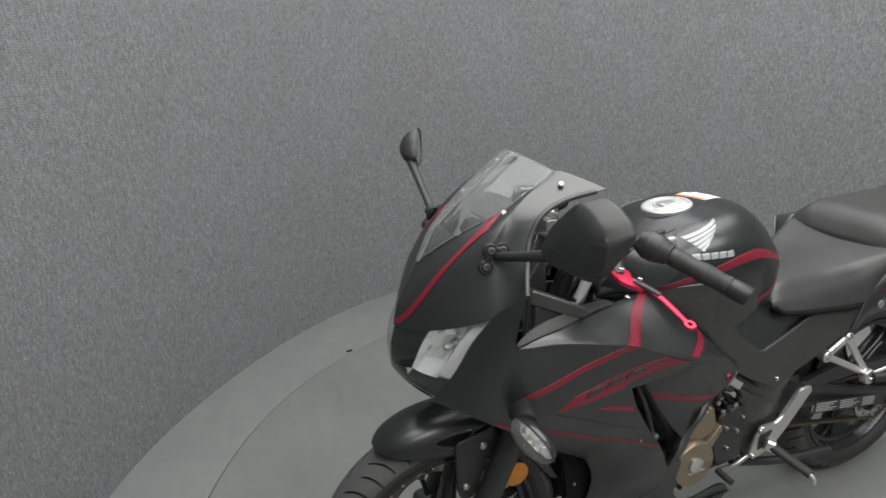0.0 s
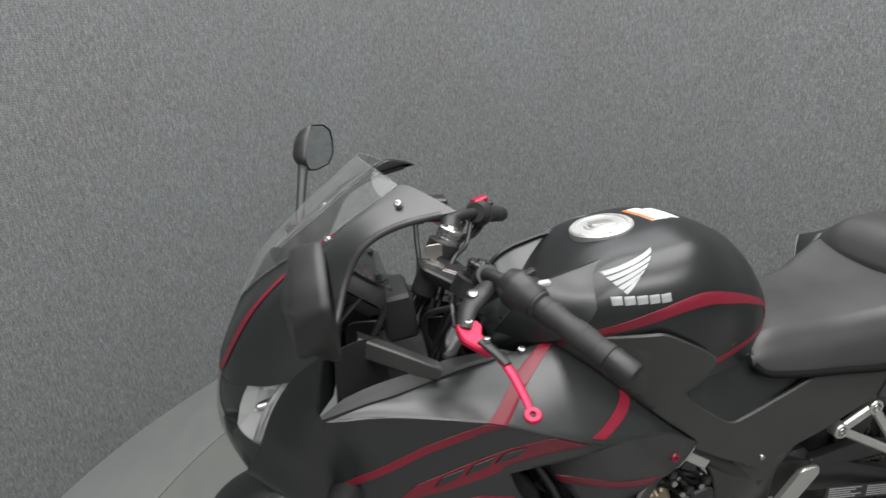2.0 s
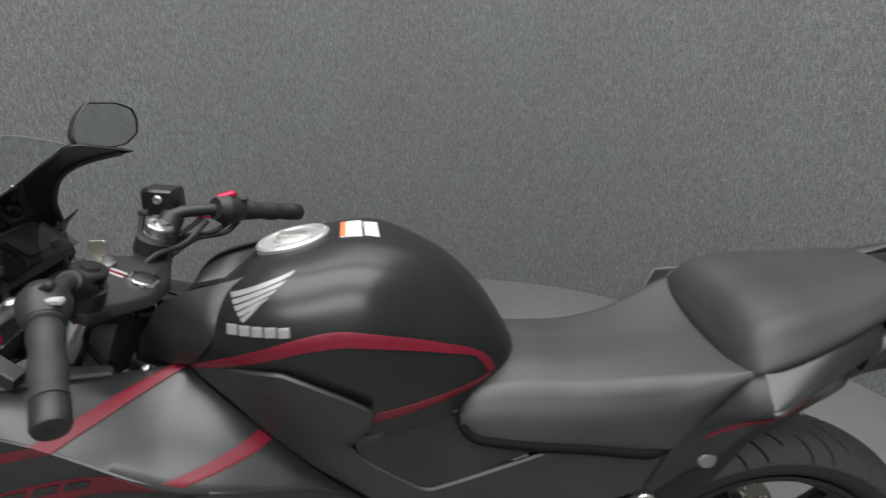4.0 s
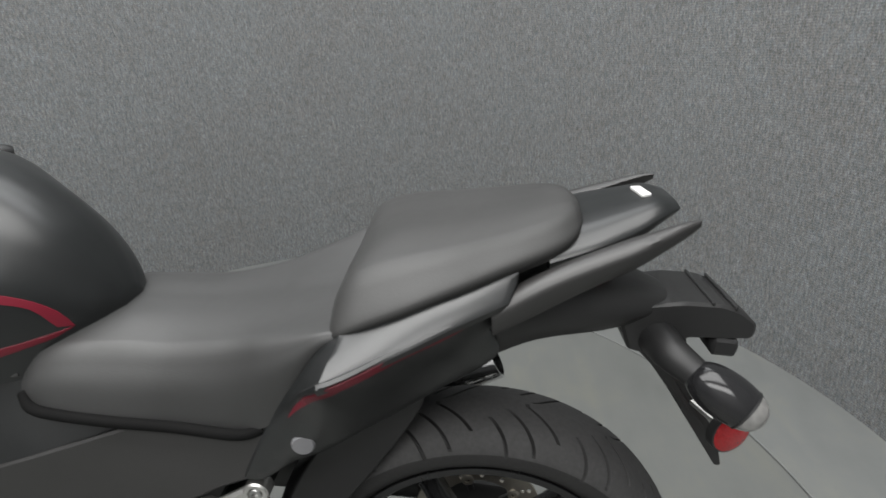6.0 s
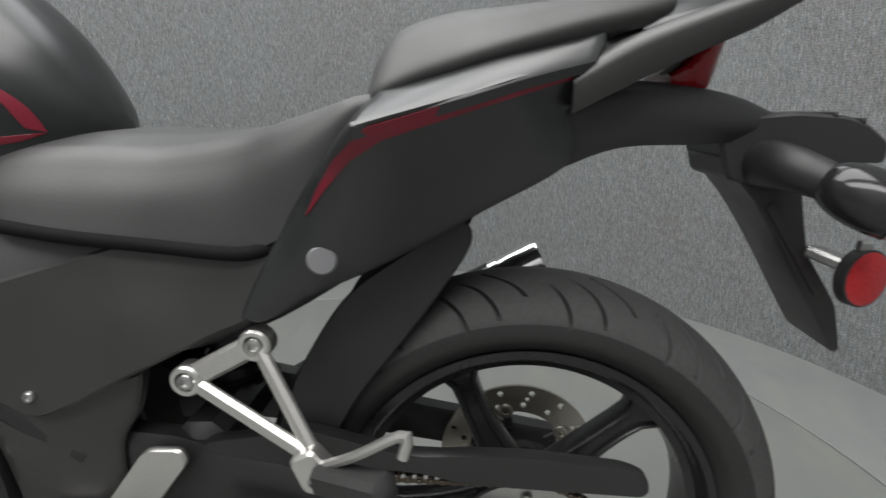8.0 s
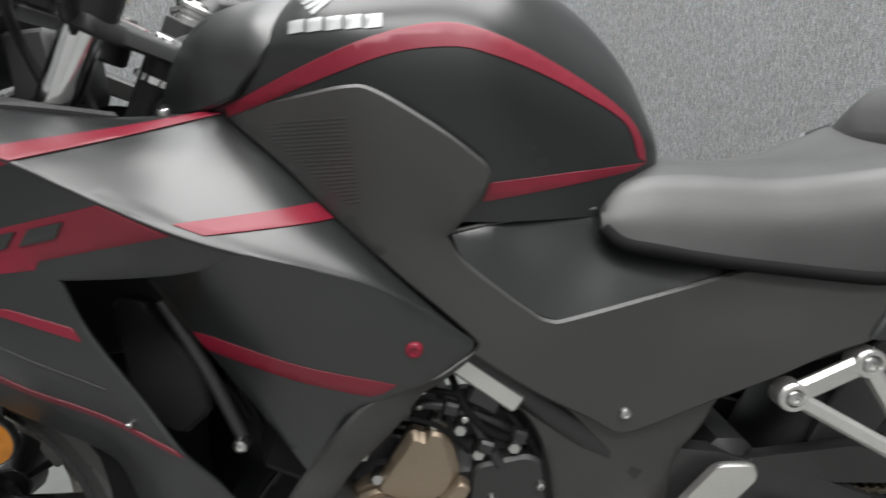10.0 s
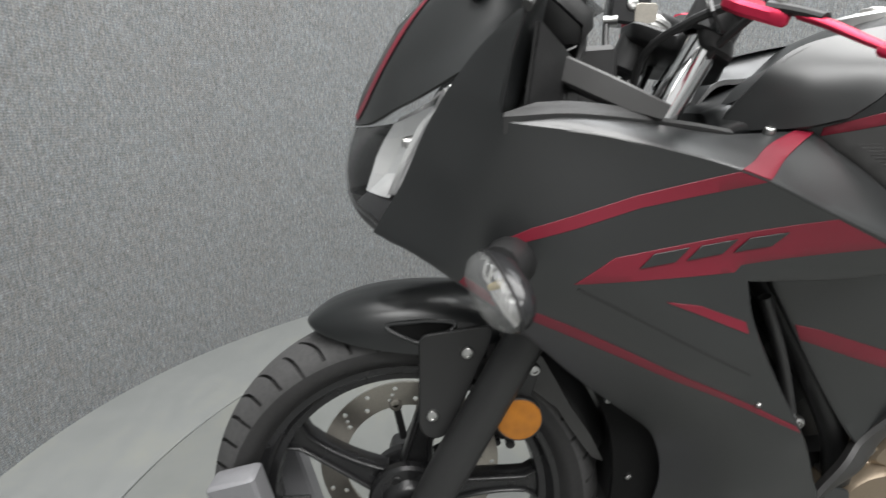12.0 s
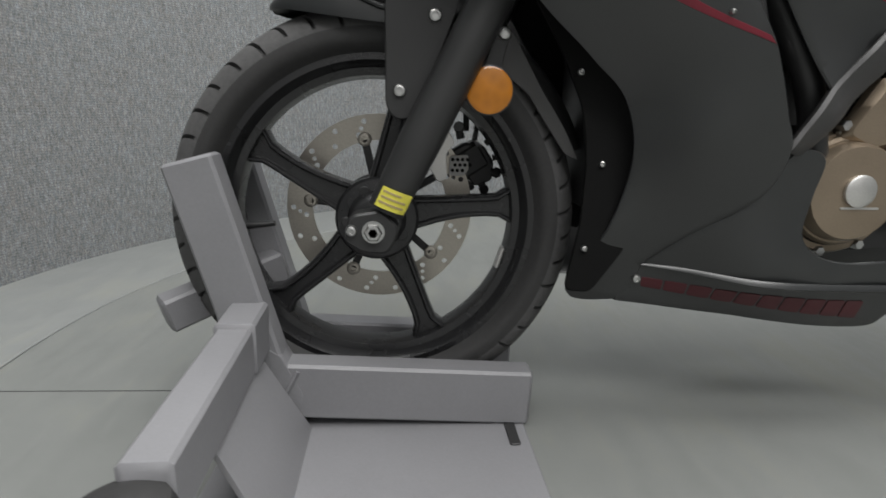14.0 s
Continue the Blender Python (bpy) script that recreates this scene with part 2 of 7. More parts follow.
def join(*geos):
    vs, fs = [], []
    for v, f in geos:
        n = len(vs)
        vs += [tuple(p) for p in v]
        fs += [tuple(i + n for i in q) for q in f]
    return vs, fs


def left(pts):
    """(x, half width, z) on the near side."""
    return [(x, -w, z) for x, w, z in pts]


def curve(pts, n, closed=False):
    """n points at even steps on a Catmull-Rom curve."""
    p = np.array(pts, float)
    if closed:
        q = np.vstack([p[-1], p, p[0], p[1]])
    else:
        q = np.vstack([2 * p[0] - p[1], p, 2 * p[-1] - p[-2]])
    out = []
    for i in range(1, len(q) - 2):
        for s in np.linspace(0, 1, 12, endpoint=False):
            a, b, c, d = q[i - 1], q[i], q[i + 1], q[i + 2]
            out.append(0.5 * (2 * b + (c - a) * s + (2 * a - 5 * b + 4 * c - d) * s * s + (3 * b - a - 3 * c + d) * s ** 3))
    out.append(p[0] if closed else p[-1])
    out = np.array(out)
    d = np.concatenate([[0], np.cumsum(np.linalg.norm(np.diff(out, axis=0), axis=1))])
    s = np.linspace(0, d[-1], n + 1 if closed else n)
    r = np.stack([np.interp(s, d, out[:, k]) for k in range(out.shape[1])], 1)
    return r[:-1] if closed else r


def poly(pts, step):
    """A closed polyline with straight sides, cut into steps."""
    p = np.array(pts, float)
    out = []
    for a, b in zip(p, np.roll(p, -1, 0)):
        k = max(1, int(np.linalg.norm(b - a) / step))
        out += [a + (b - a) * i / k for i in range(k)]
    return np.array(out)


def rounded(pts, r, step=0.004):
    """A closed polyline with rounded corners of about radius r."""
    p = np.array(pts, float)
    out, n = [], len(p)
    for i in range(n):
        a, b, c = p[i - 1], p[i], p[(i + 1) % n]
        u, v = a - b, c - b
        k = min(r, np.linalg.norm(u) * 0.45, np.linalg.norm(v) * 0.45)
        s, e = b + u / np.linalg.norm(u) * k, b + v / np.linalg.norm(v) * k
        for t in (0, 0.25, 0.5, 0.75, 1):
            out.append((1 - t) ** 2 * s + 2 * t * (1 - t) * b + t * t * e)
    return poly(out, step)


def spline_sheet(ctrl):
    """A smooth function of two coordinates through the control points (u, v, value): a thin plate."""
    c = np.array(ctrl, float)
    n = len(c)

    def k(d2):
        return 0.5 * d2 * np.log(d2 + 1e-12)

    d2 = ((c[:, None, :2] - c[None, :, :2]) ** 2).sum(2)
    A = np.zeros((n + 3, n + 3))
    A[:n, :n] = k(d2) + np.eye(n) * 2e-4
    A[:n, n], A[:n, n + 1:], A[n, :n], A[n + 1:, :n] = 1, c[:, :2], 1, c[:, :2].T
    w = np.linalg.solve(A, np.concatenate([c[:, 2], np.zeros(3)]))

    def f(uv):
        uv = np.asarray(uv, float).reshape(-1, 2)
        e2 = ((uv[:, None, :] - c[None, :, :2]) ** 2).sum(2)
        return k(e2) @ w[:n] + w[n] + uv @ w[n + 1:]

    return f


def fill2d(loop, step, holes=()):
    """Triangles of a closed 2D loop (with holes) and grid points inside it."""
    from mathutils import geometry
    loops = [np.asarray(loop)] + [np.asarray(h) for h in holes]
    pts, edges = [], []
    for lp in loops:
        n = len(pts)
        pts += [Vector(p) for p in lp]
        edges += [(n + i, n + (i + 1) % len(lp)) for i in range(len(lp))]
    rim = np.vstack(loops)
    lo, hi = rim.min(0), rim.max(0)

    def inside(p, lp):
        x, y = lp[:, 0], lp[:, 1]
        x2, y2 = np.roll(x, -1), np.roll(y, -1)
        m = (y > p[1]) != (y2 > p[1])
        return (np.sum(m & (p[0] < (x2 - x) * (p[1] - y) / np.where(y2 == y, 1e-12, y2 - y) + x)) % 2) == 1

    row = 0
    for v in np.arange(lo[1] + step / 2, hi[1], step * 0.87):
        row += 1
        for u in np.arange(lo[0] + step * (0.25 + 0.5 * (row % 2)), hi[0], step):
            p = np.array((u, v))
            if inside(p, loops[0]) and not any(inside(p, h) for h in loops[1:]) and ((rim - p) ** 2).sum(1).min() > (0.55 * step) ** 2:
                pts.append(Vector(p))
    v, _, f, _, _, _ = geometry.delaunay_2d_cdt(pts, edges, [], 1, 1e-7)
    v = np.array([(p.x, p.y) for p in v])
    faces = []
    for q in f:
        a, b, c = v[q[0]], v[q[1]], v[q[2]]
        mid = (a + b + c) / 3
        if any(inside(mid, h) for h in loops[1:]) or not inside(mid, loops[0]):
            continue
        area = (b[0] - a[0]) * (c[1] - a[1]) - (b[1] - a[1]) * (c[0] - a[0])
        if abs(area) < 1e-10:
            continue
        faces.append(tuple(q) if area > 0 else (q[0], q[2], q[1]))
    return v, faces


def rim_loops(faces):
    """Boundary edges (a, b) as they run in their faces."""
    seen = {}
    for f in faces:
        for i in range(len(f)):
            a, b = f[i], f[(i + 1) % len(f)]
            seen[(a, b)] = 1
    return [(a, b) for a, b in seen if (b, a) not in seen]


def shell(v, faces, inward, thick, edge=0.0015):
    """Gives a sheet a rolled edge and depth towards inward."""
    v = [np.array(p, float) for p in v]
    inward = np.array(inward, float)
    e = rim_loops(faces)
    ids = sorted({a for a, b in e} | {b for a, b in e})
    nxt, prv = {a: b for a, b in e}, {b: a for a, b in e}
    n1, n2, faces = {}, {}, list(faces)
    for i in ids:
        a, b = v[prv.get(i, i)], v[nxt.get(i, i)]
        out = np.cross(b - a, -inward)
        out = out / (np.linalg.norm(out) + 1e-9)
        n1[i] = len(v)
        v.append(v[i] + out * edge + inward * edge)
        n2[i] = len(v)
        v.append(v[i] + out * edge * 0.4 + inward * thick)
    for a, b in e:
        faces += [(b, a, n1[a], n1[b]), (n1[b], n1[a], n2[a], n2[b])]
    return [tuple(p) for p in v], faces


def panel(outline, inner=(), thick=0.006, step=0.011, curved=True, holes=(), lift=0.0, sheet=None, n=None):
    """A body panel on the near side: outline and inner control points as (x, half width, z), bent as a thin plate."""
    o = np.array(outline, float)
    ctrl = [(x, z, w) for x, w, z in list(outline) + list(inner)]
    f = sheet or spline_sheet(ctrl)
    xz = o[:, [0, 2]]
    length = np.linalg.norm(np.roll(xz, -1, 0) - xz, axis=1).sum()
    loop = curve(xz, n or int(length / (step * 0.55)), True) if curved else poly(xz, step * 0.6)
    hl = [poly(np.array(h, float), step * 0.5) for h in holes]
    uv, faces = fill2d(loop, step, hl)
    w = f(uv) + lift
    v = np.stack([uv[:, 0], -w, uv[:, 1]], 1)
    return shell(v, faces, (0, 1, 0), thick)


def on_sheet(sheet, outline, lift=0.0012, thick=0.0016, step=0.01, curved=False, r=0.0):
    """A decal: an outline in (x, z), laid on a panel's sheet."""
    xz = np.array(outline, float)
    loop = curve(xz, int(len(xz) * 6), True) if curved else (rounded(xz, r) if r else poly(xz, step * 0.6))
    uv, faces = fill2d(loop, step)
    v = np.stack([uv[:, 0], -(sheet(uv) + lift), uv[:, 1]], 1)
    return shell(v, faces, (0, 1, 0), thick, 0.0003)


def coons(c0, c1, d0, d1, nu=28, nv=20, bulge=None):
    """A patch between c0, c1 (along u) and d0, d1 (along v; from c0 to c1)."""
    c0, c1, d0, d1 = curve(c0, nu), curve(c1, nu), curve(d0, nv), curve(d1, nv)
    u, v = np.linspace(0, 1, nu)[None, :, None], np.linspace(0, 1, nv)[:, None, None]
    p = (1 - v) * c0[None] + v * c1[None] + (1 - u) * d0[:, None] + u * d1[:, None]
    p -= (1 - u) * (1 - v) * c0[0] + u * (1 - v) * c0[-1] + (1 - u) * v * c1[0] + u * v * c1[-1]
    if bulge is not None:
        p += (16 * u * (1 - u) * v * (1 - v)) * np.array(bulge)
    verts = p.reshape(-1, 3)
    faces = [(j * nu + i, j * nu + i + 1, (j + 1) * nu + i + 1, (j + 1) * nu + i) for j in range(nv - 1) for i in range(nu - 1)]
    return [tuple(q) for q in verts], faces


def loft(rings, caps=True, closed=True):
    n = len(rings[0])
    v = [tuple(p) for r in rings for p in r]
    f = []
    for j in range(len(rings) - 1):
        for i in range(n if closed else n - 1):
            k = (i + 1) % n
            f.append((j * n + i, j * n + k, (j + 1) * n + k, (j + 1) * n + i))
    if caps and closed:
        f += [tuple(reversed(range(n))), tuple(range((len(rings) - 1) * n, len(rings) * n))]
    return v, f


def tube(pts, r, seg=14, n=None, caps=True, flat=1.0, up=(0, 0, 1)):
    """A round bar along a smooth curve; r is one radius or one for each point; flat squashes it along its second axis."""
    p = np.array(pts, float)
    m = n or max(2, (len(p) - 1) * 6 + 1)
    c = curve(p, m) if len(p) > 2 else np.linspace(p[0], p[1], 2 if n is None else n)
    m = len(c)
    rr = np.full(m, r, float) if np.isscalar(r) else np.interp(np.linspace(0, 1, m), np.linspace(0, 1, len(r)), r)
    rings = []
    ref = np.array(up, float)
    for i in range(m):
        t = c[min(i + 1, m - 1)] - c[max(i - 1, 0)]
        t /= np.linalg.norm(t) + 1e-12
        a = np.cross(t, ref)
        if np.linalg.norm(a) < 1e-3:
            a = np.cross(t, (1, 0.2, 0))
        a /= np.linalg.norm(a)
        b = np.cross(a, t)
        ref = b
        rings.append([c[i] + rr[i] * (math.cos(k) * a + flat * math.sin(k) * b) for k in np.linspace(0, 2 * math.pi, seg, endpoint=False)])
    return loft(rings, caps)


def lathe(profile, p0, axis, seg=48, closed=False):
    """Turns (radius, height) about an axis through p0."""
    ax = np.array(axis, float) / np.linalg.norm(axis)
    a = np.cross(ax, (0, 0, 1) if abs(ax[2]) < 0.9 else (1, 0, 0))
    a /= np.linalg.norm(a)
    b = np.cross(ax, a)
    rings = [[np.array(p0) + ax * h + r * (math.cos(t) * a + math.sin(t) * b) for r, h in profile] for t in np.linspace(0, 2 * math.pi, seg, endpoint=False)]
    m = len(profile)
    v = [tuple(p) for q in rings for p in q]
    f = []
    for j in range(seg):
        k = (j + 1) % seg
        for i in range(m if closed else m - 1):
            i2 = (i + 1) % m
            f.append((j * m + i, k * m + i, k * m + i2, j * m + i2))
    return v, f


def rod(p0, p1, r, seg=20, bev=0.15):
    """A cylinder from p0 to p1 with softened ends."""
    p0, p1 = np.array(p0, float), np.array(p1, float)
    h = np.linalg.norm(p1 - p0)
    b = min(r * bev, h * 0.3)
    return lathe([(1e-4, 0), (r - b, 0), (r, b), (r, h - b), (r - b, h), (1e-4, h)], p0, p1 - p0, seg)


def screw(p, axis, r, depth=0.004):
    """A button-head socket screw whose head looks along axis."""
    ax = np.array(axis, float) / np.linalg.norm(axis)
    prof = [(r * 1.0, -depth), (r, depth * 0.35), (r * 0.8, depth * 0.85), (r * 0.5, depth), (r * 0.46, depth * 0.4), (1e-4, depth * 0.35)]
    return lathe(prof, p, ax, 16)


def prism(outline, y0, y1, r=0.004, bev=0.002, axis="y"):
    """A plate: an outline in (x, z) (or (x, y) for axis z) between two planes, with rounded corners and edges."""
    loop = rounded(np.array(outline, float), r, 0.02)
    c = loop.mean(0)
    d = loop - c
    nrm = np.linalg.norm(d, axis=1, keepdims=True)
    inner = loop - d / nrm * bev
    s = 1 if y1 > y0 else -1
    rings = []
    for lp, y in ((inner, y0), (loop, y0 + s * bev), (loop, y1 - s * bev), (inner, y1)):
        rings.append([(u, y, v) if axis == "y" else (u, v, y) for u, v in lp])
    n = len(loop)
    v, f = loft(rings, caps=False)
    area = sum(loop[i][0] * loop[(i + 1) % n][1] - loop[(i + 1) % n][0] * loop[i][1] for i in range(n))
    f += [tuple(range(n)), tuple(reversed(range(3 * n, 4 * n)))]
    bm = bmesh.new()
    bv = [bm.verts.new(p) for p in v]
    for q in f:
        bm.faces.new([bv[i] for i in q])
    bmesh.ops.recalc_face_normals(bm, faces=bm.faces)
    bm.verts.index_update()
    g = [tuple(x.co) for x in bm.verts], [tuple(x.index for x in q.verts) for q in bm.faces]
    bm.free()
    return g


def bar(p0, p1, w, h, bev=0.003, up=(0, 0, 1)):
    """A square-section bar from p0 to p1 with softened edges."""
    p0, p1 = np.array(p0, float), np.array(p1, float)
    t = (p1 - p0) / np.linalg.norm(p1 - p0)
    a = np.cross(t, up)
    a /= np.linalg.norm(a)
    b = np.cross(a, t)
    rings = []
    for c, k in ((p0, bev), (p0 + t * bev, 0), (p1 - t * bev, 0), (p1, bev)):
        W, H = w / 2 - k, h / 2 - k
        rings.append([c + a * x + b * y for x, y in ((W - bev, H), (W, H - bev), (W, -H + bev), (W - bev, -H), (-W + bev, -H), (-W, -H + bev), (-W, H - bev), (-W + bev, H))])
    v, f = loft(rings)
    return v, [tuple(reversed(q)) for q in f]


def setting(name, geo, mat, label, sharp=38):
    return tagged(part(name, geo, mat, None, label, sharp), category=name.split("_")[0], kind="structure")


# ---- the booth ----
WX, WY, WR, SQUARE = 0.74, 0.41, 1.69, 0.042  # a rounded square in plan
TX, TY, TR = 0.754, 0.233, 1.426


def booth_line(r_off):
    """The wall's line in plan: a half round behind, then straight to the front."""
    pts = []
    for a in np.radians(np.linspace(2, 178, 120)):
        r = WR + SQUARE * math.cos(4 * a) + r_off
        pts.append((WX + r * math.cos(a), WY + r * math.sin(a)))
    (x0, y0), (x1, y1) = pts[0], pts[-1]
    return [(x0 + 0.3, -2.9)] + pts + [(x1 - 0.3, -2.9)]


def booth_wall():
    inner, outer = booth_line(0.0), booth_line(0.03)
    rings = [[(x, y, z) for x, y in inner] for z in (0, 0.02, 0.6, 1.2, 1.8, 2.4, 3.0)]
    v, f = loft(rings, caps=False, closed=False)
    f = [tuple(reversed(q)) for q in f]
    v2, f2 = loft([[(x, y, z) for x, y in outer] for z in (0, 3.0)], caps=False, closed=False)
    return join((v, f), (v2, f2))


setting("wall_round", booth_wall(), CARPET, "curved booth wall covered in ribbed grey felt carpet")
(xa, _), (xb, _) = booth_line(0.0)[0], booth_line(0.0)[-1]
# unseen wall, added to close the booth and throw fill light on the bike
setting("wall_front", bar((xb - 0.1, -2.95, 1.5), (xa + 0.1, -2.95, 1.5), 0.08, 3.0), BACKW, "plain grey unseen wall behind the viewer, added to bounce light")
setting("ceiling", bar((WX, -3.1, 3.04), (WX, 2.5, 3.04), 4.6, 0.06), CEIL, "plain white booth ceiling")


def disc(cx, cy, r, z, n=160):
    ring = [(cx + r * math.cos(a), cy + r * math.sin(a), z) for a in np.linspace(0, 2 * math.pi, n, endpoint=False)]
    return ring


def turntable():
    rings = [disc(TX, TY, r, z) for r, z in ((TR - 0.0035, -0.02), (TR - 0.0025, -0.002), (TR - 0.0045, 0.0), (TR * 0.5, 0.0), (0.02, 0.0))]
    v, f = loft(rings, caps=False)
    f.append(tuple(range(4 * 160, 5 * 160)))
    return v, f


def floor_ring():
    # the fixed floor round the turntable, out to the walls
    rim = disc(TX, TY, TR + 0.0025, 0.0)
    rim0 = disc(TX, TY, TR + 0.0015, -0.02)
    big = []
    for x, y, z in rim:
        dx, dy = x - TX, y - TY
        k = 3.6 / max(abs(dx), abs(dy)) if max(abs(dx), abs(dy)) else 1
        big.append((TX + dx * k, TY + dy * k, 0.0))
    v, f = loft([rim0, [(x, y, -0.002) for x, y, z in rim], [(TX + (x - TX) * 1.0015, TY + (y - TY) * 1.0015, 0.0) for x, y, z in rim], big], caps=False)
    return v, [tuple(reversed(q)) for q in f]


setting("floor_turntable", turntable(), FLOOR, "round grey-green painted turntable floor, lightly scuffed")
setting("floor", floor_ring(), RINGP, "grey painted floor round the turntable")
setting("floor_base", bar((TX, -3.4, -0.04), (TX, 4.0, -0.04), 7.4, 0.03), BLACK, "dark underfloor beneath the gap")
for a, b in (((-0.64, 0.03), (0.2, 0.012)), ((1.3, 0.345), (1.97, 0.31))):
    setting("floor_seam", bar((*a, 0.0003), (*b, 0.0003), 0.0014, 0.0012, 0.0003), PLASTIC, "thin dark joint between turntable boards")
setting("floor_mark", prism([(0.055, 1.49), (0.085, 1.495), (0.083, 1.515), (0.053, 1.51)], 0.0002, 0.0022, axis="z"), BLACK, "small dark rubber scrap on the floor")

# ---- the motorcycle: bodywork ----
bike = tagged(holder("motorcycle", 0.68, 0, 0), "matte black sport motorcycle with red stripes on a turntable", "motorcycle")


def seg_loop(segs, step):
    """A closed outline from smooth pieces that meet in corners, in (x, z)."""
    out = []
    for s in segs:
        p = np.array(s, float)[:, [0, 2]]
        d = np.linalg.norm(np.diff(p, axis=0), axis=1).sum()
        c = curve(p, max(2, int(d / step) + 1)) if len(p) > 2 else np.linspace(p[0], p[1], max(2, int(d / step) + 1))
        out += list(c[:-1])
    return np.array(out)


def body_panel(segs, inner=(), thick=0.006, step=0.011, lift=0.0, sheet=None, edge=0.002):
    """A panel whose outline is made of smooth pieces; returns the mesh and the sheet that it lies on."""
    ctrl = [(x, z, w) for s in segs for x, w, z in s[:-1]] + [(x, z, w) for x, w, z in inner]
    f = sheet or spline_sheet(ctrl)
    uv, faces = fill2d(seg_loop(segs, step * 0.6), step)
    v = np.stack([uv[:, 0], -(f(uv) + lift), uv[:, 1]], 1)
    return shell(v, faces, (0, 1, 0), thick, edge), f


CREASE1 = [(0.093, 0.212, 0.853), (0.152, 0.217, 0.847), (0.207, 0.223, 0.839), (0.32, 0.236, 0.811), (0.398, 0.242, 0.777), (0.466, 0.245, 0.747), (0.516, 0.234, 0.727)]
CREASE2 = [(0.516, 0.234, 0.727), (0.573, 0.212, 0.706), (0.62, 0.194, 0.686), (0.665, 0.175, 0.655), (0.712, 0.155, 0.616)]
VENT_TOP = [(0.516, 0.234, 0.727), (0.48, 0.226, 0.712), (0.42, 0.22, 0.704), (0.346, 0.216, 0.701)]
VENT_LEFT = [(0.346, 0.216, 0.701), (0.362, 0.214, 0.652), (0.405, 0.21, 0.575), (0.458, 0.2, 0.49)]
LOW_EDGE = [(0.458, 0.2, 0.49), (0.478, 0.19, 0.45), (0.497, 0.178, 0.408), (0.48, 0.16, 0.352), (0.412, 0.115, 0.290), (0.372, 0.085, 0.245)]
TOE = [(0.372, 0.085, 0.245), (0.362, 0.07, 0.196), (0.325, 0.062, 0.186), (0.288, 0.06, 0.188), (0.276, 0.06, 0.2)]
FRONT_EDGE = [(0.276, 0.06, 0.2), (0.280, 0.075, 0.245), (0.314, 0.098, 0.292), (0.334, 0.115, 0.381), (0.316, 0.125, 0.464), (0.265, 0.14, 0.512), (0.205, 0.155, 0.560), (0.148, 0.17, 0.612), (0.092, 0.186, 0.662), (0.053, 0.188, 0.692), (0.012, 0.165, 0.714), (-0.036, 0.118, 0.728)]
LAMP_EDGE = [(-0.036, 0.118, 0.728), (-0.004, 0.143, 0.783), (0.027, 0.167, 0.853), (0.066, 0.193, 0.913), (0.107, 0.222, 0.952)]
INNER_EDGE = [(0.107, 0.222, 0.952), (0.098, 0.217, 0.916), (0.089, 0.213, 0.872), (0.093, 0.212, 0.853)]

geo, side_sheet = body_panel([CREASE1, VENT_TOP, VENT_LEFT, LOW_EDGE, TOE, FRONT_EDGE, LAMP_EDGE, INNER_EDGE],
                             [(0.092, 0.2, 0.735), (0.169, 0.216, 0.70), (0.435, 0.212, 0.527), (0.25, 0.224, 0.76), (0.3, 0.208, 0.6), (0.39, 0.172, 0.42), (0.36, 0.115, 0.33), (0.04, 0.185, 0.8)])
both("side_fairing", geo, MATTE, bike, "matte black side fairing with red stripes")

REAR_LOW = [(0.712, 0.155, 0.616), (0.708, 0.156, 0.604), (0.671, 0.165, 0.579), (0.603, 0.168, 0.551), (0.543, 0.17, 0.480)]
REAR_FRONT = [(0.543, 0.17, 0.48), (0.52, 0.166, 0.512), (0.465, 0.166, 0.592), (0.402, 0.172, 0.688)]
REAR_TOP = [(0.402, 0.172, 0.688), (0.43, 0.19, 0.702), (0.478, 0.222, 0.7115), (0.516, 0.234, 0.727)]
geo, rear_sheet = body_panel([CREASE2, REAR_LOW, REAR_FRONT, REAR_TOP], [(0.655, 0.177, 0.617), (0.55, 0.2, 0.63), (0.5, 0.185, 0.62)])
both("rear_fairing", geo, MATTE, bike)

SHELF_BACK = [(0.712, 0.155, 0.616), (0.639, 0.158, 0.684), (0.535, 0.142, 0.785), (0.478, 0.121, 0.832), (0.464, 0.111, 0.846)]
SHELF_TOP = [(0.464, 0.111, 0.846), (0.43, 0.113, 0.846), (0.366, 0.122, 0.843), (0.31, 0.14, 0.847), (0.253, 0.165, 0.854), (0.2, 0.186, 0.858), (0.15, 0.2, 0.86), (0.093, 0.212, 0.853)]
SHELF_OUT = curve(CREASE1[:-1] + CREASE2, 60)
SHELF_IN = np.vstack([curve(SHELF_TOP[::-1], 33), curve(SHELF_BACK[::-1], 28)[1:]])


def shelf_at(u, k):
    """A place on the fairing's upper face: u along it (0 to 59), k from the crease to the inner edge."""
    i = int(min(max(u, 0), 58))
    a = SHELF_OUT[i] + (SHELF_OUT[i + 1] - SHELF_OUT[i]) * (u - i)
    b = SHELF_IN[i] + (SHELF_IN[i + 1] - SHELF_IN[i]) * (u - i)
    x, w, z = a + (b - a) * k
    swell = 4 * k * (1 - k) * math.sin(math.pi * u / 59)
    return np.array((x, -w - 0.004 * swell, z + 0.006 * swell))


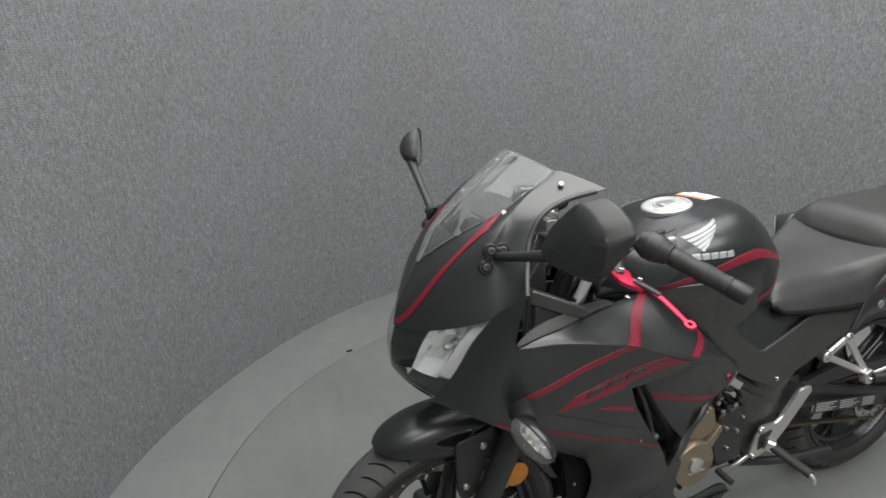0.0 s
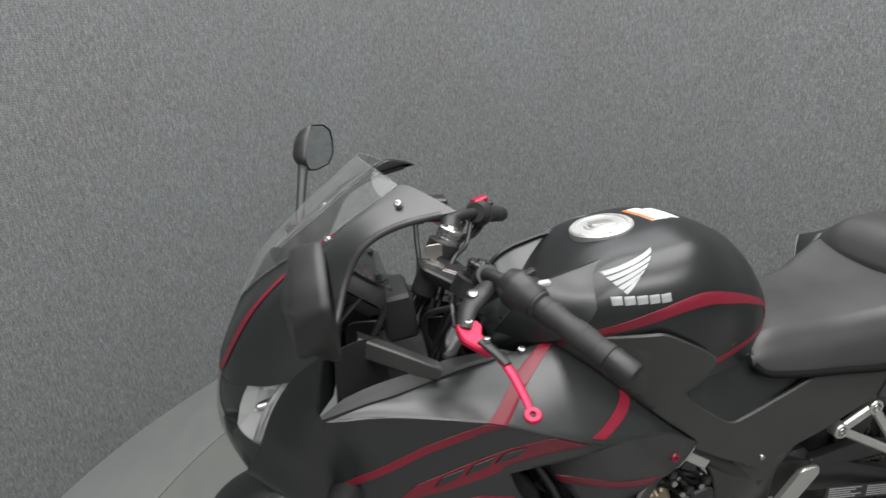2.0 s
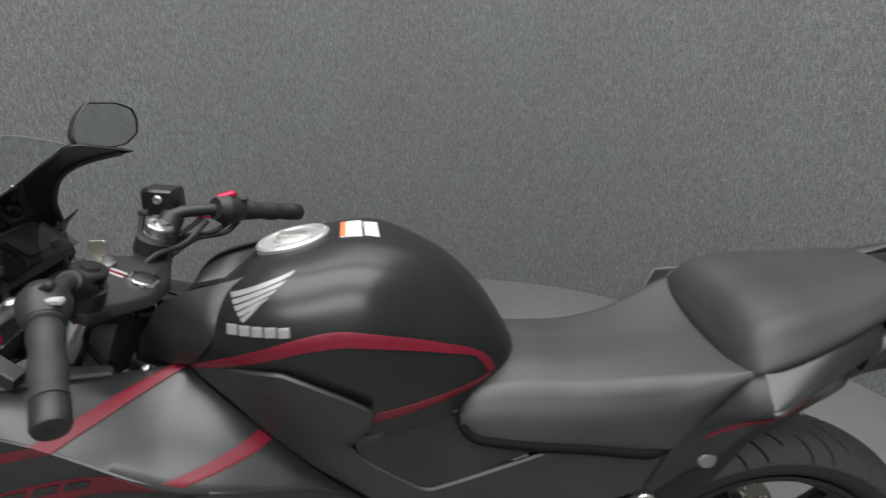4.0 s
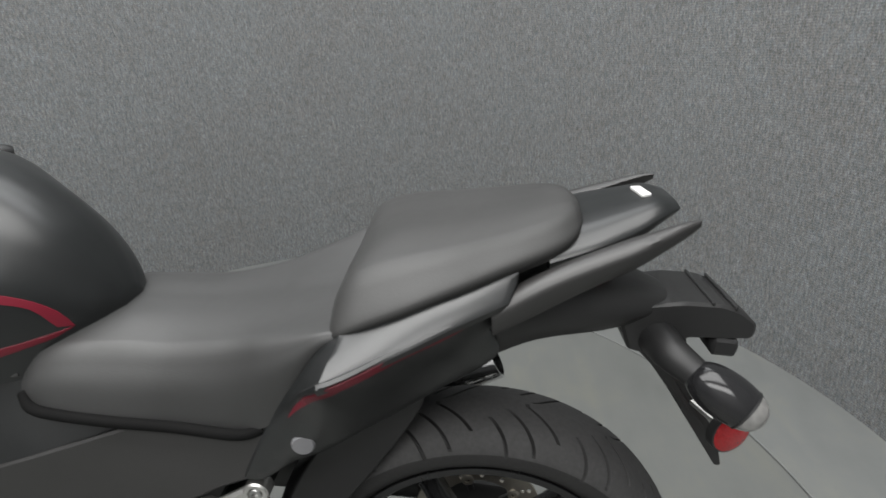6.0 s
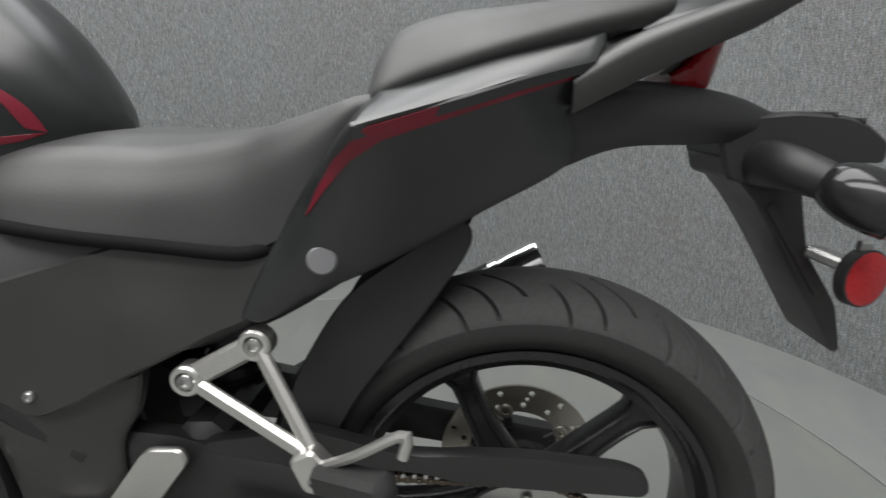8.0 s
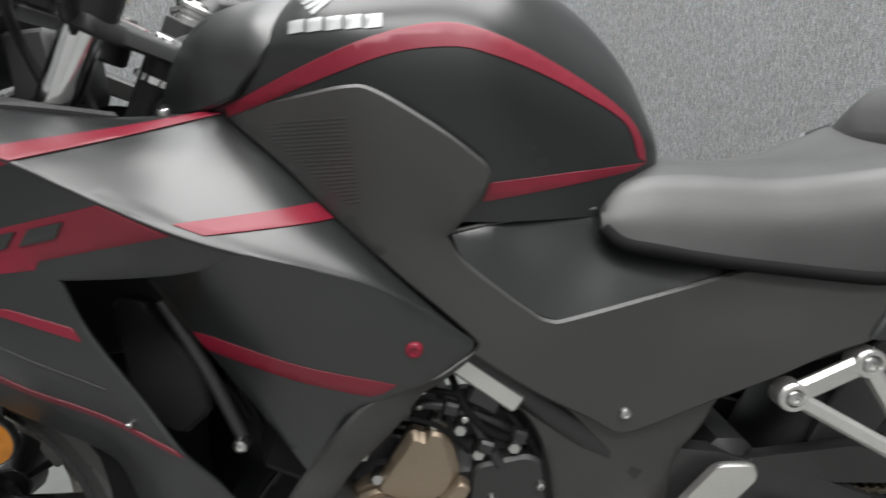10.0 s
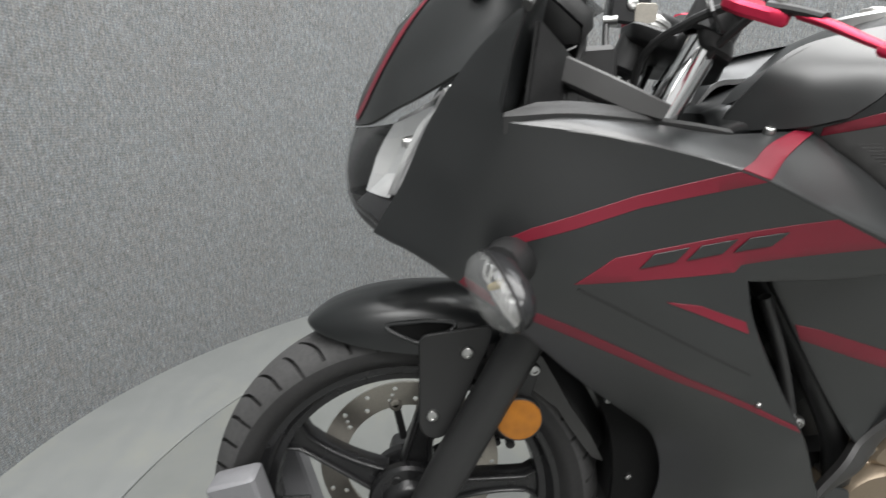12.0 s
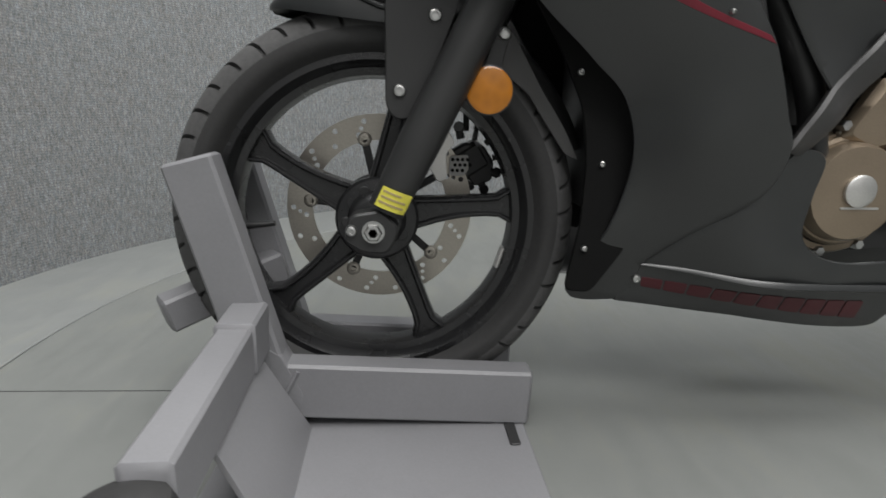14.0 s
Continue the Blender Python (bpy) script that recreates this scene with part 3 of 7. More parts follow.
def shelf_on_line(k, p, q):
    """The place at k across the shelf that lies on the line from p to q in side view."""
    n = np.array((-(q[1] - p[1]), q[0] - p[0]))
    us = np.linspace(0, 59, 240)
    d = np.array([(shelf_at(u, k)[[0, 2]] - np.array(p)) @ n for u in us])
    near = [(abs(shelf_at(us[i], k)[0] - (p[0] + (q[0] - p[0]) * k)), i) for i in range(239) if d[i] * d[i + 1] <= 0]
    if not near:
        return shelf_at(us[int(np.argmin(abs(d)))], k)
    i = min(near)[1]
    return shelf_at(us[i] + (us[i + 1] - us[i]) * d[i] / (d[i] - d[i + 1] + 1e-12), k)


def shelf_band(a, b, c, d, k0=0.0, k1=1.0):
    """A stripe across the shelf between the lines a-b and c-d, given as (x, z) in side view."""
    rows = []
    for k in np.linspace(k0, k1, 16):
        p, q = shelf_on_line(k, a, b), shelf_on_line(k, c, d)
        rows.append([p + (q - p) * t + np.array((0, -0.0008, 0.0014)) for t in np.linspace(0, 1, 5)])
    v, f = loft(rows, False, False)
    return shell(v, f, (0, 0.5, -0.8), 0.0012, 0.0003)


v, f = loft([[shelf_at(u, k) for u in np.linspace(0, 59, 60)] for k in np.linspace(0, 1, 10)], False, False)
both("fairing_shelf", shell(v, f, (0, 0.5, -0.8), 0.006, 0.001), MATTE, bike)

TRIM_UP = [(0.712, 0.15, 0.602), (0.671, 0.162, 0.579), (0.603, 0.166, 0.551), (0.543, 0.168, 0.480), (0.497, 0.176, 0.412)]
TRIM_LOW = [(0.497, 0.176, 0.412), (0.528, 0.158, 0.412), (0.585, 0.152, 0.478), (0.636, 0.148, 0.53), (0.66, 0.148, 0.562), (0.712, 0.15, 0.602)]
geo, _ = body_panel([TRIM_UP, TRIM_LOW], [(0.59, 0.17, 0.52), (0.55, 0.17, 0.455)], lift=0.005, edge=0.004, thick=0.014)
both("lower_trim", geo, COVER, bike, "dark grey plastic lower fairing trim")

BELLY_TOP = [(0.372, 0.08, 0.243), (0.412, 0.112, 0.288), (0.48, 0.152, 0.352), (0.517, 0.16, 0.405), (0.56, 0.155, 0.40), (0.556, 0.15, 0.35), (0.552, 0.15, 0.30), (0.58, 0.15, 0.272), (0.63, 0.15, 0.262), (0.72, 0.145, 0.262), (0.75, 0.142, 0.225)]
BELLY_LOW = [(0.75, 0.142, 0.225), (0.714, 0.13, 0.186), (0.677, 0.12, 0.164), (0.499, 0.1, 0.176), (0.347, 0.066, 0.186)]
geo, belly_sheet = body_panel([BELLY_TOP, BELLY_LOW, [(0.347, 0.066, 0.186), (0.372, 0.08, 0.243)]], [(0.5, 0.15, 0.25), (0.6, 0.152, 0.24)])
both("belly_pan", geo, MATTE, bike)
geo, _ = body_panel([[(0.365, 0.082, 0.2445), (0.43, 0.112, 0.2435), (0.5, 0.15, 0.2385), (0.6, 0.154, 0.2335), (0.68, 0.149, 0.2305), (0.75, 0.146, 0.229)], [(0.75, 0.146, 0.229), (0.68, 0.151, 0.2255), (0.6, 0.156, 0.228), (0.5, 0.152, 0.233), (0.43, 0.113, 0.2395), (0.365, 0.082, 0.2445)]], step=0.008, thick=0.01)
part("belly_ledge", geo, MATTE, bike)
for i, x in enumerate(np.linspace(0.378, 0.642, 10)):
    top, low = 0.2245 - 0.062 * (x - 0.378), 0.2105 - 0.11 * (x - 0.378)
    part("brand_bar", on_sheet(belly_sheet, [(x, top), (x + 0.0262, top - 0.0016), (x + 0.0262, low - 0.0028), (x, low)], r=0.003), DARKRED, bike, "faint dull red print")

# side cover and its inset
COVER_UP = [(0.464, 0.112, 0.849), (0.54, 0.15, 0.855), (0.6, 0.18, 0.862), (0.626, 0.184, 0.858), (0.677, 0.181, 0.828), (0.71, 0.175, 0.804), (0.726, 0.171, 0.788), (0.723, 0.17, 0.772), (0.704, 0.166, 0.746), (0.686, 0.16, 0.724)]
COVER_IN = [(0.686, 0.156, 0.724), (0.704, 0.154, 0.697), (0.765, 0.151, 0.648), (0.793, 0.15, 0.633), (0.83, 0.148, 0.639), (1.025, 0.127, 0.687)]
COVER_RR = [(1.025, 0.127, 0.687), (1.08, 0.131, 0.681), (1.158, 0.141, 0.681)]
COVER_DN = [(1.158, 0.141, 0.681), (1.145, 0.145, 0.65), (1.128, 0.146, 0.616), (1.075, 0.143, 0.592), (0.962, 0.138, 0.539), (0.904, 0.136, 0.512), (0.871, 0.136, 0.504), (0.84, 0.138, 0.522), (0.783, 0.144, 0.554), (0.714, 0.151, 0.602)]
COVER_FR = [(0.714, 0.151, 0.602), (0.716, 0.152, 0.618), (0.641, 0.156, 0.687), (0.537, 0.141, 0.788), (0.48, 0.121, 0.835), (0.464, 0.112, 0.849)]
geo, cover_sheet = body_panel([COVER_UP, COVER_IN, COVER_RR, COVER_DN, COVER_FR], [(0.56, 0.152, 0.80), (0.63, 0.174, 0.8), (0.69, 0.173, 0.785), (0.66, 0.158, 0.72), (0.72, 0.153, 0.64), (0.9, 0.139, 0.59), (1.0, 0.142, 0.6)], edge=0.003, thick=0.009)
both("side_cover", geo, COVER, bike, "dark grey grained plastic side cover")
INS = [[(0.692, 0.148, 0.727), (0.76, 0.126, 0.736), (0.843, 0.11, 0.743)], [(0.843, 0.11, 0.743), (0.847, 0.11, 0.728), (0.858, 0.111, 0.713)], [(0.858, 0.111, 0.713), (0.93, 0.109, 0.700), (1.023, 0.118, 0.686)],
       [(1.023, 0.118, 0.686), (0.85, 0.142, 0.643), (0.81, 0.145, 0.636), (0.793, 0.146, 0.637), (0.772, 0.147, 0.647), (0.708, 0.15, 0.697), (0.692, 0.148, 0.727)]]
geo, _ = body_panel(INS, [(0.79, 0.134, 0.69), (0.86, 0.127, 0.676), (0.72, 0.147, 0.71)], edge=0.003)
both("inset_panel", geo, MATTE, bike)
# lighter tube stands in for the highlight on the panel's rounded top edge
both("inset_edge_glint", tube(left([(x, w + 0.001, z + 0.001) for x, w, z in INS[0]]), 0.0026, 8, n=20), COVER, bike, "thin tube added for the highlight on the inset panel's edge")
# fine ribs at the front of the side cover
for i in range(26):
    z = 0.834 - i * 0.0036
    xa, xb = 0.508 + (0.83 - z) * 1.2, 0.598 + (0.83 - z) * 0.14
    part("grip_rib", on_sheet(cover_sheet, [(xa, z), (xb, z + 0.003), (xb, z + 0.0012), (xa, z - 0.0018)], 0.0001, 0.001), COVER, bike)

# ---- tank ----
TANK = [
    (0.365, 0.05, 0.80, 0.07, 0.836, 0.05, 0.862, 0.866), (0.41, 0.07, 0.80, 0.09, 0.852, 0.07, 0.88, 0.885),
    (0.47, 0.098, 0.79, 0.122, 0.876, 0.092, 0.908, 0.914), (0.56, 0.125, 0.76, 0.16, 0.892, 0.122, 0.957, 0.977),
    (0.645, 0.144, 0.742, 0.177, 0.89, 0.138, 0.966, 0.995), (0.73, 0.142, 0.736, 0.170, 0.88, 0.13, 0.966, 0.999),
    (0.82, 0.12, 0.736, 0.132, 0.855, 0.091, 0.924, 0.962), (0.88, 0.09, 0.737, 0.095, 0.83, 0.063, 0.882, 0.906),
    (0.92, 0.052, 0.75, 0.057, 0.805, 0.036, 0.831, 0.842), (0.938, 0.02, 0.76, 0.02, 0.79, 0.012, 0.80, 0.803)]


def body_section(row, n=26, crease=False):
    """Half section of a rounded body, from its low edge over the shoulder to the top."""
    x, bw, bz, mw, mz, sw, sz, t = row
    if crease:
        side = curve([(bw, bz), (mw, mz), (sw + (mw - sw) * 0.28, sz - (sz - mz) * 0.2)], n // 2)
        top = curve([(sw - 0.004, sz + (t - sz) * 0.25), (sw * 0.5, t - (t - sz) * 0.16), (0.0, t)], n - n // 2)
        return np.vstack([side, top])
    return curve([(bw, bz), (mw, mz), (sw, sz), (sw * 0.5, t - (t - sz) * 0.16), (0.0, t)], n)


def body_rows(rows, m):
    a = np.array(rows, float)
    c = curve(a, m)
    return c


def body_loft(rows, m=40, n=26, grow=0.0, crease=False):
    rings = []
    for r in body_rows(rows, m):
        h = body_section(r, n, crease)
        h = h + np.array((grow, grow)) * (h[:, :1] > 0.004)
        ring = [(r[0], -w, z) for w, z in h] + [(r[0], w, z + (REAR_LEAN * w * w / (w + 0.04) if crease else 0.0)) for w, z in h[-2::-1]]
        rings.append(ring)
    v, f = loft(rings)
    return v, [tuple(reversed(q)) for q in f]


def body_sheet(rows, m=60):
    """Half width over (x, z) of a lofted body."""
    c = body_rows(rows, m)
    halves = [body_section(r, 40) for r in c]

    def f(uv):
        out = []
        for x, z in np.asarray(uv, float).reshape(-1, 2):
            i = int(np.clip(np.searchsorted(c[:, 0], x) - 1, 0, len(c) - 2))
            k = np.clip((x - c[i, 0]) / (c[i + 1, 0] - c[i, 0]), 0, 1)
            ws = [np.interp(z, h[:, 1], h[:, 0]) for h in (halves[i], halves[i + 1])]
            out.append(ws[0] * (1 - k) + ws[1] * k)
        return np.array(out)

    return f


tank_sheet = body_sheet(TANK)
tank = part("fuel_tank", body_loft(TANK, 56, 30), TANKP, bike, "satin black fuel tank with red outline stripe", 60)
STR_OUT = [(0.470, 0.851), (0.52, 0.869), (0.5587, 0.883), (0.6155, 0.9025), (0.6627, 0.914), (0.7035, 0.9155), (0.7548, 0.9), (0.8145, 0.8735), (0.87, 0.842), (0.896, 0.815), (0.905, 0.79)]
STR_IN = [(0.893, 0.7945), (0.8745, 0.829), (0.8248, 0.855), (0.7741, 0.876), (0.7259, 0.891), (0.697, 0.896), (0.6471, 0.892), (0.5892, 0.876), (0.5124, 0.853), (0.470, 0.842)]
stripe = np.vstack([curve(STR_OUT, 40), curve(STR_IN, 40)])
for s in (1, -1):
    g = on_sheet(tank_sheet, stripe, 0.0012, 0.002, 0.008)
    part("tank_stripe", g if s > 0 else flip(g), RED, tank)
    g = on_sheet(tank_sheet, [(0.905, 0.789), (0.888, 0.782), (0.811, 0.77), (0.7235, 0.757), (0.7308, 0.775), (0.8114, 0.7825)], 0.0012, 0.002, 0.008)
    part("tank_stripe", g if s > 0 else flip(g), RED, tank)
# emblem: a fan of plain tapered bars, and a row of bars under it
for i in range(5):
    k = i / 4
    tip = np.array((0.636 - 0.04 * k, 0.981 - 0.031 * k))
    root = np.array((0.544 + 0.022 * k, 0.9545 - 0.0225 * k))
    a = [root, root * 0.45 + tip * 0.55 + np.array((0.0, 0.0008)), tip, tip + np.array((-0.006, -0.0044)), root * 0.5 + tip * 0.5 + np.array((0.0, -0.0038)), root + np.array((0.004, -0.0036))]
    g = on_sheet(tank_sheet, a, 0.0012, 0.0014, 0.006)
    part("emblem_bar", g, SILVERP, tank, "silver-grey emblem bar")
    part("emblem_bar", flip(g), SILVERP, tank, "silver-grey emblem bar")
for i in range(5):
    x = 0.546 + i * 0.0182
    part("emblem_bar", on_sheet(tank_sheet, [(x, 0.9245), (x + 0.0152, 0.9255), (x + 0.0152, 0.9135), (x, 0.9125)], 0.0012, 0.0014, 0.006), SILVERP, tank, "silver-grey emblem bar")

# filler cap, hinge ring and key flap
cap = part("filler_cap", lathe([(0.056, -0.012), (0.056, 0.0), (0.053, 0.003), (0.046, 0.0032), (0.045, 0.0015), (0.030, 0.0018), (0.028, 0.004), (1e-4, 0.0042)], (0.607, 0.0, 0.992), (-0.14, 0, 1), 48), CAPM, tank, "round brushed silver fuel cap")
part("cap_flap", prism([(0.585, -0.012), (0.628, -0.012), (0.628, 0.012), (0.585, 0.012)], 0.994, 0.9995, 0.006, 0.001, "z"), ALU, cap)
for k in range(6):
    a = math.radians(60 * k + 20)
    part("cap_screw", screw((0.607 + 0.0495 * math.cos(a), 0.0495 * math.sin(a), 0.994 + 0.14 * 0.0495 * math.cos(a)), (-0.14, 0, 1), 0.0035, 0.002), STEEL, cap)


def top_z(x, y):
    c = body_rows(TANK, 60)
    i = int(np.clip(np.searchsorted(c[:, 0], x) - 1, 0, len(c) - 2))
    k = (x - c[i, 0]) / (c[i + 1, 0] - c[i, 0])
    out = 0
    for r, q in ((c[i], 1 - k), (c[i + 1], k)):
        h = body_section(r, 60)[::-1]
        out += q * np.interp(abs(y), h[:, 0], h[:, 1])
    return out


def top_label(x0, x1, y0, y1, skew, lift=0.001):
    uv, f = fill2d(poly([(x0, y0), (x1, y0), (x1 + skew, y1), (x0 + skew, y1)], 0.008), 0.01)
    v = [(x, y, top_z(x, y) + lift) for x, y in uv]
    return shell(v, f, (0, 0, -1), 0.0015, 0.0002)


lab = part("warning_label", top_label(0.686, 0.718, -0.035, 0.045, -0.012), WHITE, tank, "white and orange warning label")
part("label_edge", top_label(0.686, 0.694, -0.034, 0.044, -0.012, 0.0016), ORANGE, lab)
part("warning_label", top_label(0.722, 0.742, -0.03, 0.036, -0.01), WHITE, tank, "small white label")
for j in range(7):
    part("text_bar", top_label(0.698, 0.714, -0.028 + j * 0.009, -0.0255 + j * 0.009, -0.0005, 0.0016), PALE, lab)

# front shrouds of the tank
RIDGE = [(0.375, 0.066, 0.845), (0.40, 0.082, 0.888), (0.425, 0.091, 0.921), (0.453, 0.096, 0.94), (0.50, 0.098, 0.953), (0.556, 0.094, 0.964)]
geo, _ = body_panel([RIDGE, [(0.556, 0.094, 0.966), (0.54, 0.126, 0.932), (0.514, 0.146, 0.892), (0.484, 0.134, 0.862)], [(0.484, 0.134, 0.862), (0.44, 0.112, 0.85), (0.375, 0.066, 0.845)]], [(0.48, 0.13, 0.90), (0.44, 0.114, 0.888), (0.51, 0.128, 0.93)], step=0.009, edge=0.003, thick=0.012)
RIDGE_IN = [(0.39, 0.034, 0.872), (0.42, 0.036, 0.908), (0.455, 0.042, 0.914), (0.491, 0.05, 0.92), (0.545, 0.078, 0.956)]
v, f = coons(left(RIDGE[1:]), left(RIDGE_IN), left([RIDGE[1], RIDGE_IN[0]]), left([RIDGE[-1], RIDGE_IN[-1]]), 20, 6)
both("shroud_inner", shell(v, f, (0, 0.3, -1), 0.008, 0.001), MATTE, bike, lean=0.0)
both("tank_shroud", geo, MATTE, bike, "matte black plastic shroud at the tank's front", lean=0.0)

# ---- seats ----
SEAT = [
    (0.848, 0.122, 0.722, 0.117, 0.735, 0.10, 0.75, 0.757), (0.866, 0.13, 0.715, 0.124, 0.737, 0.104, 0.763, 0.775), (0.90, 0.135, 0.708, 0.126, 0.738, 0.102, 0.77, 0.787),
    (0.96, 0.135, 0.697, 0.125, 0.733, 0.099, 0.769, 0.789), (1.04, 0.134, 0.686, 0.126, 0.728, 0.102, 0.766, 0.782), (1.12, 0.14, 0.678, 0.134, 0.732, 0.112, 0.777, 0.784),
    (1.165, 0.146, 0.69, 0.147, 0.75, 0.126, 0.789, 0.79), (1.205, 0.148, 0.735, 0.152, 0.773, 0.137, 0.8, 0.796), (1.24, 0.15, 0.782, 0.153, 0.798, 0.145, 0.81, 0.8), (1.268, 0.148, 0.79, 0.151, 0.803, 0.146, 0.812, 0.801)]
seat = part("seat", body_loft(SEAT, 40, 24, crease=True), VINYL, bike, "black grained vinyl rider seat", 60)
# near-black tube: rubber edge, with the gap's shadow put into its colour
both("seat_gasket_shade", tube(left([(x, w + 0.004, z - 0.004) for x, w, z in [(0.85, 0.117, 0.728)] + [(r[0], r[1], r[2]) for r in SEAT[1:6]] + [(1.15, 0.133, 0.682)]]), 0.007, 10), SEAM_SHADE, bike, "black rubber edge and painted shadow gap under the seat", lean=REAR_LEAN)
PILLION = [
    (1.243, 0.1, 0.795, 0.106, 0.802, 0.08, 0.81, 0.813), (1.249, 0.132, 0.795, 0.139, 0.804, 0.106, 0.824, 0.828), (1.26, 0.147, 0.799, 0.154, 0.811, 0.116, 0.842, 0.85),
    (1.277, 0.151, 0.805, 0.158, 0.819, 0.119, 0.857, 0.87), (1.3, 0.15, 0.812, 0.157, 0.827, 0.119, 0.865, 0.881), (1.335, 0.144, 0.821, 0.151, 0.836, 0.114, 0.871, 0.887), (1.38, 0.13, 0.832, 0.138, 0.847, 0.105, 0.876, 0.889),
    (1.44, 0.11, 0.846, 0.117, 0.861, 0.09, 0.884, 0.894), (1.495, 0.088, 0.858, 0.094, 0.872, 0.072, 0.893, 0.903), (1.522, 0.068, 0.866, 0.072, 0.88, 0.05, 0.897, 0.904), (1.533, 0.04, 0.875, 0.044, 0.886, 0.028, 0.894, 0.898)]
part("pillion_seat", body_loft(PILLION, 44, 24, crease=True), VINYL2, bike, "dark vinyl pillion seat with a stitched edge", 60)

# ---- tail ----
CREST = [(1.252, 0.213, 0.785), (1.335, 0.178, 0.805), (1.385, 0.156, 0.818), (1.441, 0.131, 0.83)]
CREST_IN = [(1.266, 0.156, 0.812), (1.35, 0.14, 0.833), (1.4, 0.125, 0.843), (1.455, 0.108, 0.853)]
TAIL_TOP = [(1.16, 0.146, 0.684), (1.19, 0.156, 0.718), (1.222, 0.182, 0.755), (1.252, 0.213, 0.785)]
TAIL_REAR = [(1.441, 0.131, 0.83), (1.43, 0.122, 0.808), (1.418, 0.115, 0.788)]
TAIL_LOW = [(1.418, 0.115, 0.788), (1.424, 0.104, 0.745), (1.343, 0.116, 0.703), (1.268, 0.128, 0.667), (1.182, 0.142, 0.634), (1.14, 0.15, 0.612), (1.12, 0.15, 0.614)]
TAIL_FR = [(1.12, 0.15, 0.614), (1.135, 0.15, 0.642), (1.16, 0.146, 0.684)]
geo, tail_sheet = body_panel([TAIL_TOP, CREST, TAIL_REAR, TAIL_LOW, TAIL_FR], [(1.2, 0.159, 0.672), (1.17, 0.153, 0.656), (1.2, 0.163, 0.708), (1.228, 0.178, 0.735), (1.268, 0.19, 0.758), (1.33, 0.165, 0.778), (1.38, 0.146, 0.79), (1.3, 0.15, 0.725), (1.36, 0.13, 0.75)], edge=0.003, thick=0.012)
both("tail_panel", geo, MATTE, bike, "matte black tail panel with a red line", lean=REAR_LEAN)
v, f = coons(left(CREST), left(CREST_IN), left([CREST[0], CREST_IN[0]]), left([CREST[-1], CREST_IN[-1]]), 24, 6, (0, 0, 0.003))
SEAT_LINE = [(1.154, 0.142, 0.687), (1.192, 0.147, 0.735), (1.235, 0.152, 0.788), CREST_IN[0]]
v2, f2 = coons(left(TAIL_TOP), left(SEAT_LINE), left([TAIL_TOP[0], SEAT_LINE[0]]), left([CREST[0], CREST_IN[0]]), 18, 6, (-0.003, 0, 0))
both("tail_corner", shell(v2, f2, (0.5, 0.4, -0.6), 0.006, 0.001), MATTE, bike, lean=REAR_LEAN)
both("tail_shelf", shell(v, f, (0, 0.3, -1), 0.01, 0.002), MATTE, bike, lean=REAR_LEAN)
STRIPE_T = [(1.193, 0.71), (1.208, 0.733), (1.228, 0.757), (1.262, 0.7835), (1.34, 0.8025), (1.385, 0.8135), (1.434, 0.8235), (1.43, 0.816), (1.384, 0.804), (1.337, 0.7915), (1.272, 0.774), (1.243, 0.758), (1.216, 0.734)]
g = on_sheet(tail_sheet, STRIPE_T, 0.0014, 0.002, 0.006)
both("tail_stripe", g, RED, bike, lean=REAR_LEAN)
x0, z0 = 1.203, 0.67
w0 = float(tail_sheet([(x0, z0)])[0])
both("seat_lock_cover", lathe([(0.0135, -0.004), (0.0135, 0.001), (0.0118, 0.0028), (1e-4, 0.003)], (x0, -w0, z0), (0.12, -1, 0), 28), STAND, bike, "round pale grey plug")

UND = [(1.32, 0.09, 0.705, 0.10, 0.735, 0.09, 0.77, 0.775), (1.41, 0.087, 0.732, 0.1, 0.765, 0.094, 0.80, 0.805), (1.475, 0.08, 0.752, 0.093, 0.777, 0.086, 0.81, 0.816), (1.555, 0.062, 0.751, 0.074, 0.772, 0.062, 0.80, 0.808), (1.605, 0.045, 0.752, 0.055, 0.768, 0.046, 0.788, 0.796), (1.645, 0.034, 0.756, 0.038, 0.764, 0.034, 0.772, 0.777)]
part("under_tail", body_loft(UND, 24, 16), PLASTIC, bike, "black plastic under-tail")
TC = [(1.49, 0.085, 0.838, 0.092, 0.856, 0.066, 0.872, 0.88), (1.54, 0.078, 0.85, 0.084, 0.867, 0.06, 0.882, 0.889), (1.585, 0.064, 0.864, 0.07, 0.877, 0.05, 0.892, 0.898), (1.62, 0.05, 0.881, 0.054, 0.889, 0.042, 0.899, 0.904), (1.642, 0.036, 0.889, 0.038, 0.893, 0.03, 0.896, 0.898)]
tail_top = part("tail_cover", body_loft(TC, 20, 16, crease=True), TANKP, bike, "satin black tail cover between the grab rails")
part("tail_sticker", prism([(1.604, -0.022), (1.616, -0.018), (1.612, 0.018), (1.6, 0.018)], 0.902, 0.9052, 0.002, 0.0004, "z"), WHITE, tail_top, "small white sticker")
part("tail_light", body_loft([(1.53, 0.04, 0.8, 0.048, 0.81, 0.046, 0.818, 0.82), (1.55, 0.04, 0.8, 0.048, 0.817, 0.044, 0.832, 0.836), (1.57, 0.034, 0.804, 0.042, 0.832, 0.038, 0.85, 0.854), (1.588, 0.02, 0.84, 0.026, 0.85, 0.022, 0.858, 0.86)], 14, 12), TAILLENS, bike, "dark red tail light lens")
